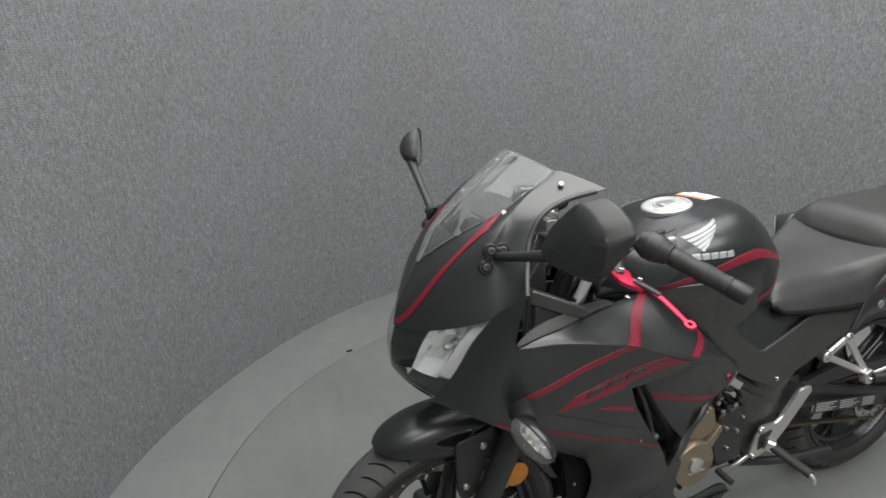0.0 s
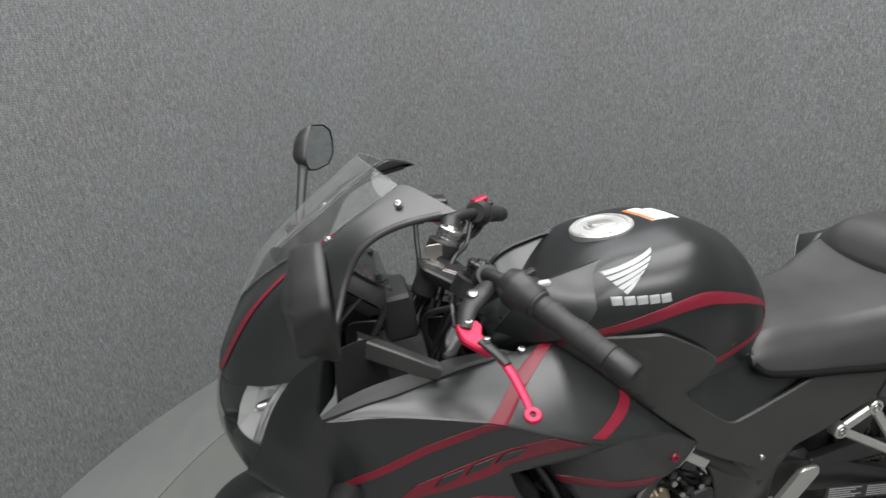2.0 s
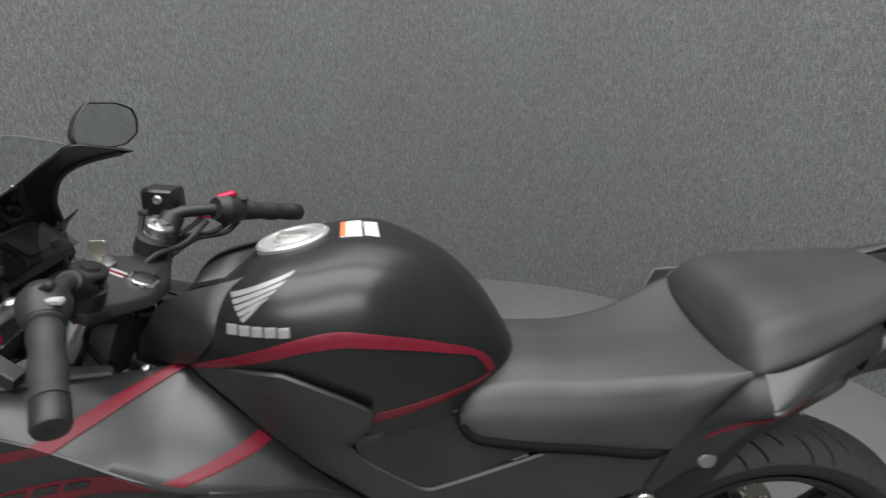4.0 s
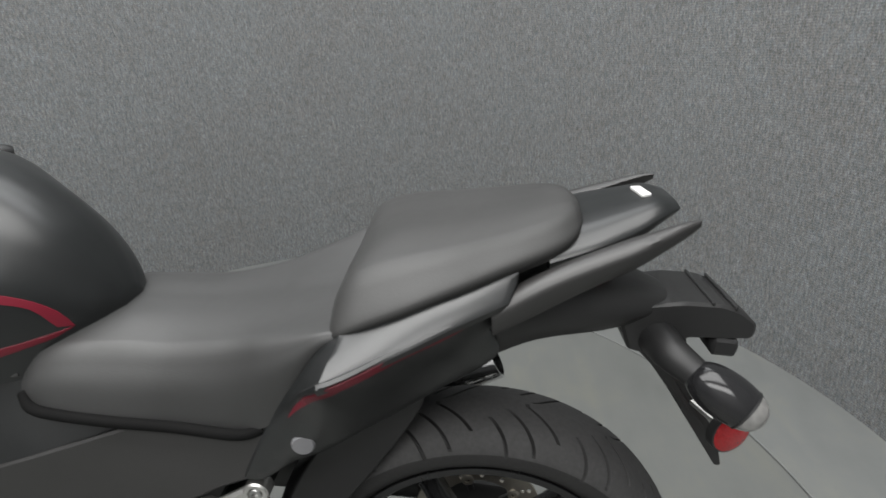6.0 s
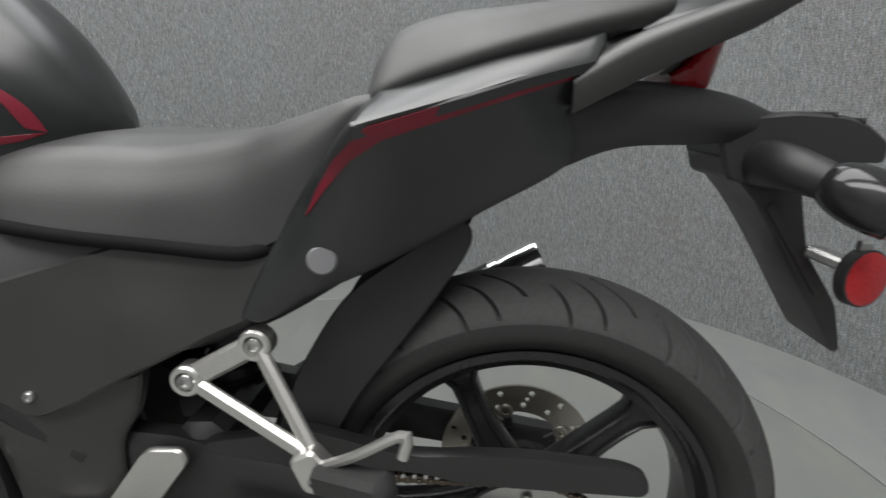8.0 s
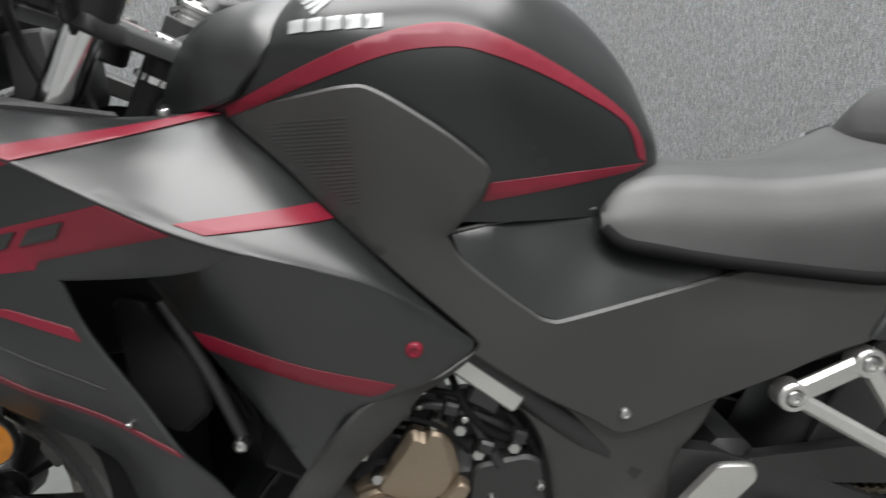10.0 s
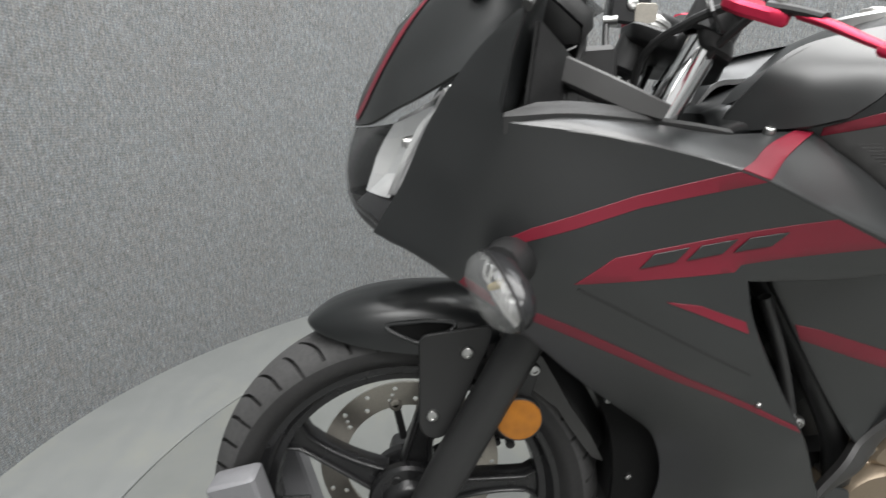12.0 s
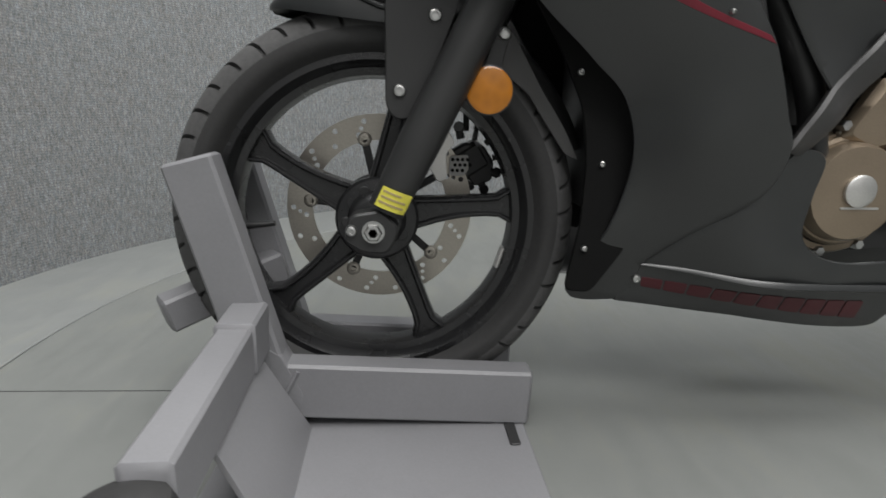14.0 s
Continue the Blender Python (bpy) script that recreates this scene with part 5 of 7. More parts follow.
part("axle_washer", lathe([(0.0145, -0.004), (0.0145, 0.001), (0.01, 0.0012), (0.0095, -0.01), (1e-4, -0.01)], (0.0, -0.1205, 0.297), (0, -1, 0), 28), STEEL, bike)
part("pinch_bolt", screw((-0.028, -0.12, 0.299), (0, -1, 0), 0.0075, 0.006), STEEL, bike)


def arc_label(z0, z1, a0, a1, r, mat, label="", name="fork_label"):
    rows = []
    for z in np.linspace(z0, z1, 6):
        rows.append([(fork_x(z) + r * math.sin(a), -0.1 - r * math.cos(a), z + 0.4 * r * math.sin(a) * -1) for a in np.linspace(a0, a1, 12)])
    v, f = loft(rows, False, False)
    return part(name, shell(v, f, (0, 1, 0), 0.0008, 0.0001), mat, bike, label)


arc_label(0.327, 0.351, -0.6, 0.8, 0.0283, YELLOW, "yellow printed sticker on the fork")
for k in range(3):
    arc_label(0.332 + k * 0.0065, 0.3345 + k * 0.0065, -0.5, 0.6 - 0.3 * (k == 2), 0.029, BROWN, name="text_bar")
part("lower_yoke", prism([(0.20, -0.125), (0.26, -0.135), (0.29, -0.06), (0.29, 0.06), (0.26, 0.135), (0.20, 0.125), (0.19, 0)], 0.775, 0.81, 0.02, 0.004, "z"), BLACK, bike)


def tilt(geo):
    """Lays a flat mesh square to the steering axis, at the upper yoke."""
    return [(x, y, z + 0.945 - 0.495 * (x - 0.34)) for x, y, z in geo[0]], geo[1]


part("upper_yoke", tilt(prism([(0.315, -0.126), (0.35, -0.13), (0.36, -0.095), (0.388, -0.03), (0.388, 0.03), (0.36, 0.095), (0.35, 0.13), (0.315, 0.126), (0.32, 0.06), (0.276, 0.028), (0.276, -0.028), (0.32, -0.06)], -0.022, 0.0, 0.012, 0.004, "z")), BLACK, bike, "black upper fork yoke")
part("stem_nut", lathe([(0.0225, -0.012), (0.0225, 0.002), (0.0215, 0.0035), (0.0175, 0.004), (0.017, -0.001), (1e-4, -0.001)], (0.365, 0, 0.935), (0.495, 0, 1), 28), CHROME, bike, "polished steering stem nut")
part("stem_plug", lathe([(0.0165, -0.002), (0.0165, 0.003), (0.014, 0.0045), (1e-4, 0.0048)], (0.365, 0, 0.935), (0.495, 0, 1), 24), BLACK, bike)
part("stem_ring", lathe([(0.024, -0.006), (0.027, -0.005), (0.027, 0.003), (0.023, 0.004)], (0.345, 0, 0.892), (0.495, 0, 1), 28), CHROME, bike, "polished locking ring on the stem")
part("steering_stem", rod((0.29, 0, 0.78), (0.36, 0, 0.925), 0.021, 20), BLACK, bike)
ign = part("ignition_lock", rod((0.278, 0.008, 0.915), (0.301, 0.008, 0.966), 0.023, 24), BLACK, bike, "ignition lock with a key in it")
part("lock_ring", lathe([(0.02, 0.0), (0.02, 0.003), (0.014, 0.004), (1e-4, 0.003)], (0.301, 0.008, 0.966), (0.45, 0, 1), 24), STEEL, ign)
part("key", prism([(0.299, 0.968), (0.306, 0.968), (0.307, 0.977), (0.317, 0.979), (0.318, 0.998), (0.314, 1.001), (0.293, 1.001), (0.289, 0.998), (0.289, 0.979), (0.298, 0.977)], 0.006, 0.0095, 0.002, 0.0006), DISC, ign, "pale metal key")
for y0, mat in ((-0.014, PALE), (-0.0075, RED), (-0.0015, PALE)):
    part("yoke_sticker", tilt(prism([(0.312, y0), (0.341, y0), (0.341, y0 + 0.005), (0.312, y0 + 0.005)], 0.0002, 0.0014, 0.001, 0.0003, "z")), mat, bike)

BARS = {-1: [(0.348, 0.104, 0.972), (0.352, 0.14, 0.992), (0.385, 0.235, 0.985), (0.456, 0.356, 0.929)], 1: [(0.346, 0.104, 0.972), (0.366, 0.135, 1.002), (0.44, 0.194, 0.991), (0.53, 0.33, 0.942)]}
for s in (-1, 1):
    P = [np.array((x, s * w, z)) for x, w, z in BARS[s]]
    hb = part("handlebar", tube([P[0] + np.array((0, 0, -0.01)), P[1], P[2], P[3]], 0.0112, 14), BLACK, bike, "black clip-on handlebar")
    part("bar_clamp", join(lathe([(0.021, -0.03), (0.03, -0.028), (0.03, 0.0), (0.021, 0.002)], (0.343, s * 0.101, 0.972), (0.495, 0, 1), 24), tube([P[0] + np.array((0, 0, -0.008)), P[1]], [0.019, 0.017] if s < 0 else [0.025, 0.019], 14)), BLACK, hb)
    ax = (P[3] - P[2]) / np.linalg.norm(P[3] - P[2])
    g0, g1 = P[3] - ax * 0.145, P[3] - ax * 0.034
    prof = [(0.0125, -0.004), (0.0205, -0.003), (0.0205, 0.003), (0.0168, 0.006)]
    prof += [(0.0168 + 0.0011 * (k % 2) + 0.001 * math.sin(k * 0.42), 0.008 + k * 0.0034) for k in range(30)] + [(0.0172, 0.112), (0.0125, 0.113)]
    part("grip", lathe(prof, g0, ax, 24), GRIP, hb, "black ribbed rubber grip")
    part("bar_end", lathe([(0.012, 0), (0.0165, 0.001), (0.0178, 0.004), (0.0178, 0.031), (0.016, 0.035), (0.008, 0.036), (1e-4, 0.033)], g1 + ax * 0.001, ax, 24), BLACK, hb)
    h0, h1 = P[3] - ax * 0.2, P[3] - ax * 0.146
    sw = part("switch_housing", tube([h0, h0 * 0.7 + h1 * 0.3, h0 * 0.2 + h1 * 0.8, h1], [0.02, 0.0285, 0.0275, 0.0215], 18), PLASTIC, hb, "black handlebar switch housing")
    mid = h0 * 0.45 + h1 * 0.55
    part("switch_button", bar(mid + np.array((0.004, 0, 0.024)), mid + np.array((0.018, 0, 0.03)), 0.012, 0.009, 0.002), BLACK if s < 0 else REDANO, sw)
    part("switch_button", bar(mid + np.array((0.012, s * 0.012, 0.014)), mid + np.array((0.034, s * 0.012, 0.014)), 0.01, 0.008, 0.002), PALE if s < 0 else BLACK, sw)
    if s > 0:
        part("kill_switch", bar(mid + np.array((-0.016, -0.006, 0.024)), mid + np.array((0.016, 0.006, 0.029)), 0.02, 0.012, 0.003), REDANO, sw, "red kill switch")

# clutch lever on the near side, in red metal with a black hinge piece
perch = part("clutch_perch", tube(left([(0.345, 0.165, 0.985), (0.325, 0.185, 0.982), (0.305, 0.2, 0.972), (0.29, 0.228, 0.958)]), [0.014, 0.016, 0.014, 0.01], 12, flat=0.7), BLACK, bike, "black clutch lever perch")
part("clutch_guard", shell(*coons(left([(0.29, 0.165, 0.985), (0.284, 0.185, 0.975), (0.28, 0.205, 0.955)]), left([(0.30, 0.168, 0.945), (0.296, 0.185, 0.94), (0.292, 0.205, 0.935)]), left([(0.29, 0.165, 0.985), (0.3, 0.168, 0.945)]), left([(0.28, 0.205, 0.955), (0.292, 0.205, 0.935)]), 10, 8), (1, 0, 0), 0.004), GLOSS, perch)
lever = part("clutch_lever", prism([(0.2779, 0.2195), (0.3013, 0.2068), (0.3154, 0.2195), (0.3107, 0.2407), (0.3216, 0.2595), (0.3154, 0.2731), (0.2974, 0.2595), (0.2818, 0.2450)], 0, 0.012, 0.007, 0.003, "z"), REDANO, bike, "red anodised folding clutch lever")
for ob, z in ((lever, 0.95),):
    ob.data.transform(Matrix.Scale(-1, 4, (0, 1, 0)))
    ob.data.flip_normals()
    ob.location = (ob.location[0], -0.2385, z)
    ob.rotation_euler = (radians(22), radians(8), 0)
    AT[ob.as_pointer()] = np.array((ob.location[0] + 0.68, -0.2385, z))
part("lever_link", tube(left([(0.307, 0.25, 0.95), (0.318, 0.272, 0.943), (0.327, 0.292, 0.935)]), [0.008, 0.0065, 0.006], 10, flat=0.7), BLACK, bike)
part("lever_blade", tube(left([(0.320, 0.272, 0.940), (0.328, 0.298, 0.929), (0.332, 0.326, 0.916), (0.333, 0.35, 0.906)]), [0.006, 0.0068, 0.006, 0.0052], 12, flat=0.6), REDANO, bike, "red anodised lever blade")
part("lever_tip", lathe([(0.0045, -0.0032), (0.009, -0.0032), (0.0105, -0.001), (0.0105, 0.001), (0.009, 0.0032), (0.0045, 0.0032)], (0.333, -0.355, 0.904), (-0.1, -0.35, 1), 24, True), REDANO, bike)
for p, r in (((0.315, -0.191, 0.99), 0.0085), ((0.298, -0.225, 0.966), 0.006), ((0.312, -0.258, 0.955), 0.0045)):
    part("lever_bolt", screw(p, (0, -0.2, 1), r, 0.004), STEEL, bike)
# brake side
mc = part("brake_master_cylinder", bar((0.305, 0.172, 1.024), (0.365, 0.168, 1.018), 0.045, 0.046, 0.004), GLOSS, bike, "black brake fluid box on the bar")
part("master_cap", screw((0.336, 0.146, 1.026), (0, -1, 0.1), 0.009, 0.003), STEEL, mc)
part("hose_union", tube([(0.296, 0.158, 1.003), (0.316, 0.152, 1.004)], 0.008, 12), STEEL, mc)
part("brake_hose", tube([(0.30, 0.156, 1.0), (0.296, 0.14, 0.97), (0.29, 0.11, 0.92), (0.26, 0.1, 0.82)], 0.005, 10), BLACK, mc)
part("brake_lever", tube([(0.345, 0.2, 0.99), (0.365, 0.25, 0.965), (0.425, 0.34, 0.93)], [0.007, 0.006, 0.005], 10, flat=0.7), REDANO, bike, "red anodised brake lever")
for k, pts in enumerate(([(0.40, 0.165, 0.985), (0.37, 0.13, 0.965), (0.33, 0.1, 0.94), (0.3, 0.06, 0.86)], [(0.41, 0.16, 0.98), (0.385, 0.11, 0.955), (0.345, 0.06, 0.945), (0.30, 0.02, 0.87)], [(0.33, -0.18, 0.97), (0.29, -0.15, 0.955), (0.26, -0.1, 0.92), (0.27, -0.06, 0.83)], [(0.45, 0.205, 0.965), (0.425, 0.19, 0.947), (0.385, 0.155, 0.949), (0.35, 0.115, 0.93)], [(0.44, 0.2, 0.968), (0.41, 0.175, 0.955), (0.375, 0.15, 0.957), (0.35, 0.125, 0.945)], [(0.36, -0.17, 0.975), (0.33, -0.12, 0.93), (0.31, -0.09, 0.88), (0.33, -0.07, 0.80)])):
    part("cable", tube(pts, 0.0048, 8), BLACK, bike)

# ---- indicators ----
def squash(geo, c, k):
    """Flattens a mesh about the height of c."""
    return [(x, y, c[2] + (z - c[2]) * k) for x, y, z in geo[0]], geo[1]


def pod(c, ax, length, r, split, flat, parent_label):
    c, ax = np.array(c, float), np.array(ax, float) / np.linalg.norm(ax)
    prof = [(r * math.sin(t) ** 0.7, -length * 0.5 * math.cos(t)) for t in np.linspace(0.02, math.pi - 0.02, 20)]
    back = part("indicator", squash(lathe(prof[:split + 1] + [(1e-4, prof[split][1])], c, ax, 28), c, flat), GLOSS, bike, parent_label)
    part("indicator_lens", squash(lathe([(1e-4, prof[split][1] + 0.0006)] + [(q, h + 0.0006) for q, h in prof[split:]], c, ax, 28), c, flat), FLASHLENS, back)
    part("indicator_ring", squash(lathe([(prof[split][0] * 0.99, -0.001), (prof[split][0] * 1.03, -0.001), (prof[split][0] * 1.03, 0.001), (prof[split][0] * 0.99, 0.001)], c + ax * prof[split][1], ax, 28, True), c, flat), PLASTIC, back)
    return back


def half_pod(c, ax, cr, face, a, b, d, seg=36, steps=9):
    """Half of a long rounded pod: a along ax, b across, d deep along face."""
    rings = []
    for t in np.linspace(0, math.pi / 2 - 0.03, steps):
        k = math.cos(t) ** 0.7
        rings.append([c + ax * a * k * math.cos(u) + cr * b * k * math.copysign(abs(math.sin(u)) ** 0.85, math.sin(u)) + face * d * math.sin(t) for u in np.linspace(0, 2 * math.pi, seg, endpoint=False)])
    v, f = loft(rings, False)
    return v, f + [tuple(range((steps - 1) * seg, steps * seg))]


for s in (-1, 1):
    c, ax, face = np.array((0.086, s * 0.276, 0.711)), np.array((0.28, s * 0.88, -0.33)), np.array((-0.8, s * 0.5, -0.33))
    ax /= np.linalg.norm(ax)
    face -= ax * (face @ ax)
    face /= np.linalg.norm(face)
    cr = np.cross(ax, face)
    b = part("indicator", half_pod(c, ax, cr, face, 0.048, 0.0255, -0.024), GLOSS, bike, "front indicator with a clear ribbed lens")
    part("indicator_lens", half_pod(c + face * 0.0008, ax, cr, face, 0.048, 0.0255, 0.024), FRONTLENS, b)
    part("indicator_rim", tube([c + ax * 0.0485 * math.cos(t) + cr * 0.026 * math.copysign(abs(math.sin(t)) ** 0.85, math.sin(t)) for t in np.linspace(0, 2 * math.pi, 41)], 0.0015, 6), BLACK, b)
    part("indicator_bowl", half_pod(c + face * 0.001, ax, cr, face, 0.044, 0.0225, -0.013, 10, 4), REFLECTOR, b, sharp=3)
    for k in (-0.026, -0.014, 0.012, 0.022, 0.031):
        w = 0.021 * math.sqrt(1 - (k / 0.05) ** 2)
        part("indicator_flute", tube([c + ax * k - cr * w - face * 0.002, c + ax * k + face * 0.004, c + ax * k + cr * w - face * 0.002], 0.0016, 6, n=8), REFLECTOR, b)
    part("indicator_bulb", lathe([(1e-4, 0.009), (0.0028, 0.0075), (0.0038, 0.003), (0.0038, -0.01)], c - ax * 0.006, face, 12), BROWN, b, "amber bulb")
    part("indicator_stalk", tube([(0.11, s * 0.19, 0.715), (0.1, s * 0.222, 0.72), (0.088, s * 0.248, 0.722)], [0.03, 0.023, 0.021], 14), BLACK, b)
    b = pod((1.677, s * 0.128, 0.703), (0.75, s * 0.5, -0.5), 0.088, 0.0285, 13, 0.95, "rear indicator with a smoked body and clear tip")
    part("indicator_stalk", tube([(1.625, s * 0.03, 0.728), (1.632, s * 0.08, 0.728), (1.655, s * 0.112, 0.716)], [0.026, 0.022, 0.017], 14), BLACK, b)

# ---- wheels ----
def tyre(c, R, hw, bead, pitch, lean, wide, spans):
    """A road tyre with cut grooves: slanted cuts on both shoulders, longer every other one."""
    H = R - bead
    side = [(0.5, R - 0.075 * H), (0.8, R - 0.22 * H), (0.95, R - 0.38 * H), (1.0, bead + 0.45 * H), (0.96, bead + 0.24 * H), (0.64, bead)]
    prof = curve([(-w * hw, q) for w, q in side[::-1]] + [(0, R)] + [(w * hw, q) for w, q in side], 54)
    count = 3 * round(2 * math.pi * R / pitch / 3)
    hw_ph = wide / pitch * 0.5
    steps = np.array([0.0, 0.18, 0.36, 0.5 - hw_ph, 0.5 - 0.55 * hw_ph, 0.5 + 0.55 * hw_ph, 0.5 + hw_ph, 0.64, 0.82])
    n = count * len(steps)
    col = (np.arange(count)[:, None] + steps[None, :]).reshape(-1, 1)
    y, r = prof[None, :, 0], prof[None, :, 1]
    u = y / hw
    au = np.abs(u)
    # the columns run along the cuts, so that every cut has clean walls
    shift = lean * au + 0.3 * np.sin(2.4 * au) + 0.5 * np.clip((u + 0.1) / 0.2, 0, 1)
    a = (col - shift) * 2 * math.pi / count
    ph, k = col % 1.0, np.floor(col)
    lo = np.choose((k % 3).astype(int), [a for a, _ in spans])
    hi = np.choose((k % 3).astype(int), [b for _, b in spans])
    inside = np.clip((au - lo) / 0.06, 0, 1) * np.clip((hi - au) / 0.05, 0, 1) * (r > R - 0.55 * H)
    cut = (np.abs(ph - 0.5) < 0.7 * hw_ph) * inside
    rr = r - 0.007 * cut
    x, z, yy = c[0] + rr * np.cos(a), c[2] + rr * np.sin(a), np.broadcast_to(y + c[1], rr.shape)
    v = np.stack([x, yy, z], 2).reshape(-1, 3)
    m = prof.shape[0]
    i, j = np.meshgrid(np.arange(n), np.arange(m - 1), indexing="ij")
    i2 = (i + 1) % n
    f = np.stack([i * m + j, i * m + j + 1, i2 * m + j + 1, i2 * m + j], 2).reshape(-1, 4)
    # worn crown takes the lightened rubber; dark rubber in the cuts paints their shade
    crown = np.repeat((r > R - 0.55 * H), n, 0)
    worn_lit = crown & (cut == 0)
    top = (worn_lit[i, j] & worn_lit[i, j + 1] & worn_lit[i2, j] & worn_lit[i2, j + 1]).reshape(-1)
    return v.tolist(), f.tolist(), top


def spoke(c, ang, r0, r1, w0, w1, hw, bend=0.0):
    """One cast spoke: a thin web between two proud ribs."""
    u = np.array((math.cos(ang), 0, math.sin(ang)))
    t = np.array((-math.sin(ang), 0, math.cos(ang)))
    c = np.array(c, float)
    geos = []
    rows = []
    for k in np.linspace(0, 1, 9):
        r = r0 + (r1 - r0) * k
        w = (w0 * (1 - k) + w1 * k) * (1 - 0.25 * math.sin(k * math.pi)) + (0.012 * max(0, k - 0.86) / 0.14)
        off = bend * math.sin(k * math.pi)
        rows.append((c + u * r + t * off, w))
    for sgn in (-1, 1):
        pts = [p + t * w * sgn for p, w in rows]
        rings = []
        for p in pts:
            rings.append([p + t * (0.0055 * math.cos(q)) + np.array((0, hw * math.copysign(abs(math.sin(q)) ** 0.6, math.sin(q)), 0)) for q in np.linspace(0, 2 * math.pi, 14, endpoint=False)])
        geos.append(loft(rings))
    web = []
    for p, w in rows:
        web.append([p + t * w * a + np.array((0, b * hw * 0.62, 0)) for a, b in ((-1, -1), (1, -1), (1, 1), (-1, 1))])
    geos.append(loft(web))
    return join(*geos)


def ring_plate(c, r0, r1, y, th, holes, seg=120):
    """A flat ring with drilled holes, across the wheel's axle."""
    outer = [(c[0] + r1 * math.cos(a), c[2] + r1 * math.sin(a)) for a in np.linspace(0, 2 * math.pi, seg, endpoint=False)]
    inner = [(c[0] + r0 * math.cos(a), c[2] + r0 * math.sin(a)) for a in np.linspace(0, 2 * math.pi, seg // 2, endpoint=False)]
    hs = [inner] + [[(c[0] + r * math.cos(a) + q * math.cos(b), c[2] + r * math.sin(a) + q * math.sin(b)) for b in np.linspace(0, 2 * math.pi, 10, endpoint=False)] for r, a, q in holes]
    uv, f = fill2d(np.array(outer), 9.0, [np.array(h) for h in hs])
    n = len(uv)
    front = [(p[0], y - th / 2, p[1]) for p in uv]
    back = [(p[0], y + th / 2, p[1]) for p in uv]
    faces = [tuple(q) for q in f] + [tuple(i + n for i in reversed(q)) for q in f]
    faces += [(b, a, a + n, b + n) for a, b in rim_loops(f)]
    return front + back, faces


def wheel(name, c, R, hw, bead, rim_w, label, pitch, lean, wide, ang0, spans):
    c = np.array(c, float)
    prof = [(bead + 0.004, -rim_w), (bead + 0.004, -rim_w + 0.005), (bead - 0.006, -rim_w + 0.012), (bead - 0.012, 0), (bead - 0.006, rim_w - 0.012), (bead + 0.004, rim_w - 0.005), (bead + 0.004, rim_w), (bead - 0.005, rim_w + 0.001), (bead - 0.009, rim_w - 0.004),
            (bead - 0.014, rim_w * 0.66), (bead - 0.024, rim_w * 0.56), (bead - 0.028, 0), (bead - 0.024, -rim_w * 0.56), (bead - 0.014, -rim_w * 0.62), (bead - 0.009, -rim_w + 0.004), (bead - 0.005, -rim_w - 0.001)]
    rim = part(name, lathe(prof, c, (0, 1, 0), 96, True), WHEELP, bike, label)
    tv, tf, top = tyre(c, R, hw, bead, pitch, lean, wide, spans)
    ty = part("tyre", (tv, tf), RUBBER, rim, "black road tyre with slanted tread cuts")
    ty.data.materials.append(TREAD)
    ty.data.polygons.foreach_set("material_index", top.astype(int).tolist())
    hub = [(0.014, -0.05), (0.03, -0.05), (0.036, -0.046), (0.042, -0.036), (0.056, -0.033), (0.06, -0.028), (0.06, -0.016), (0.05, -0.012), (0.048, 0.012), (0.06, 0.016), (0.06, 0.03), (0.04, 0.04), (0.03, 0.05), (0.014, 0.05)]
    h = part("hub", lathe(hub, c, (0, 1, 0), 48, True), WHEELP, rim)
    for k in range(5):
        part("spoke", spoke(c, math.radians(ang0 + 72 * k), 0.05, bead - 0.025, 0.02, 0.011, 0.017, 0.004), WHEELP, rim)
        a = math.radians(ang0 + 36 + 72 * k)
        # solid black disc on the hub, painting the shade of a window
        part("hub_window_shade", rod(c + np.array((0.043 * math.cos(a), -0.038, 0.043 * math.sin(a))), c + np.array((0.043 * math.cos(a), -0.030, 0.043 * math.sin(a))), 0.008, 12), BLACK, rim)
    a = math.radians(ang0 + 180)
    part("valve", tube([c + np.array(((bead - 0.022) * math.cos(a), 0, (bead - 0.022) * math.sin(a))), c + np.array(((bead - 0.07) * math.cos(a), 0, (bead - 0.07) * math.sin(a)))], [0.006, 0.004], 10), BLACK, rim)
    return rim


FW = (0.0, 0.0, 0.297)
RW = (1.386, 0.0, 0.306)
fw = wheel("front_wheel", FW, 0.291, 0.056, 0.222, 0.04, "black five-spoke cast front wheel", 0.041, 0.95, 0.0062, 5, ((0.12, 0.95), (0.36, 1.0), (0.2, 0.97)))
rw = wheel("rear_wheel", RW, 0.305, 0.068, 0.222, 0.054, "black five-spoke cast rear wheel", 0.043, 1.4, 0.0062, 40, ((0.08, 0.74), (0.3, 0.96), (0.5, 1.02)))
part("balance_weight", bar((0.186, -0.02, 0.255), (0.176, -0.02, 0.222), 0.016, 0.006, 0.002, (1, 0, 0)), ALU, fw, "silver stick-on balance weight")


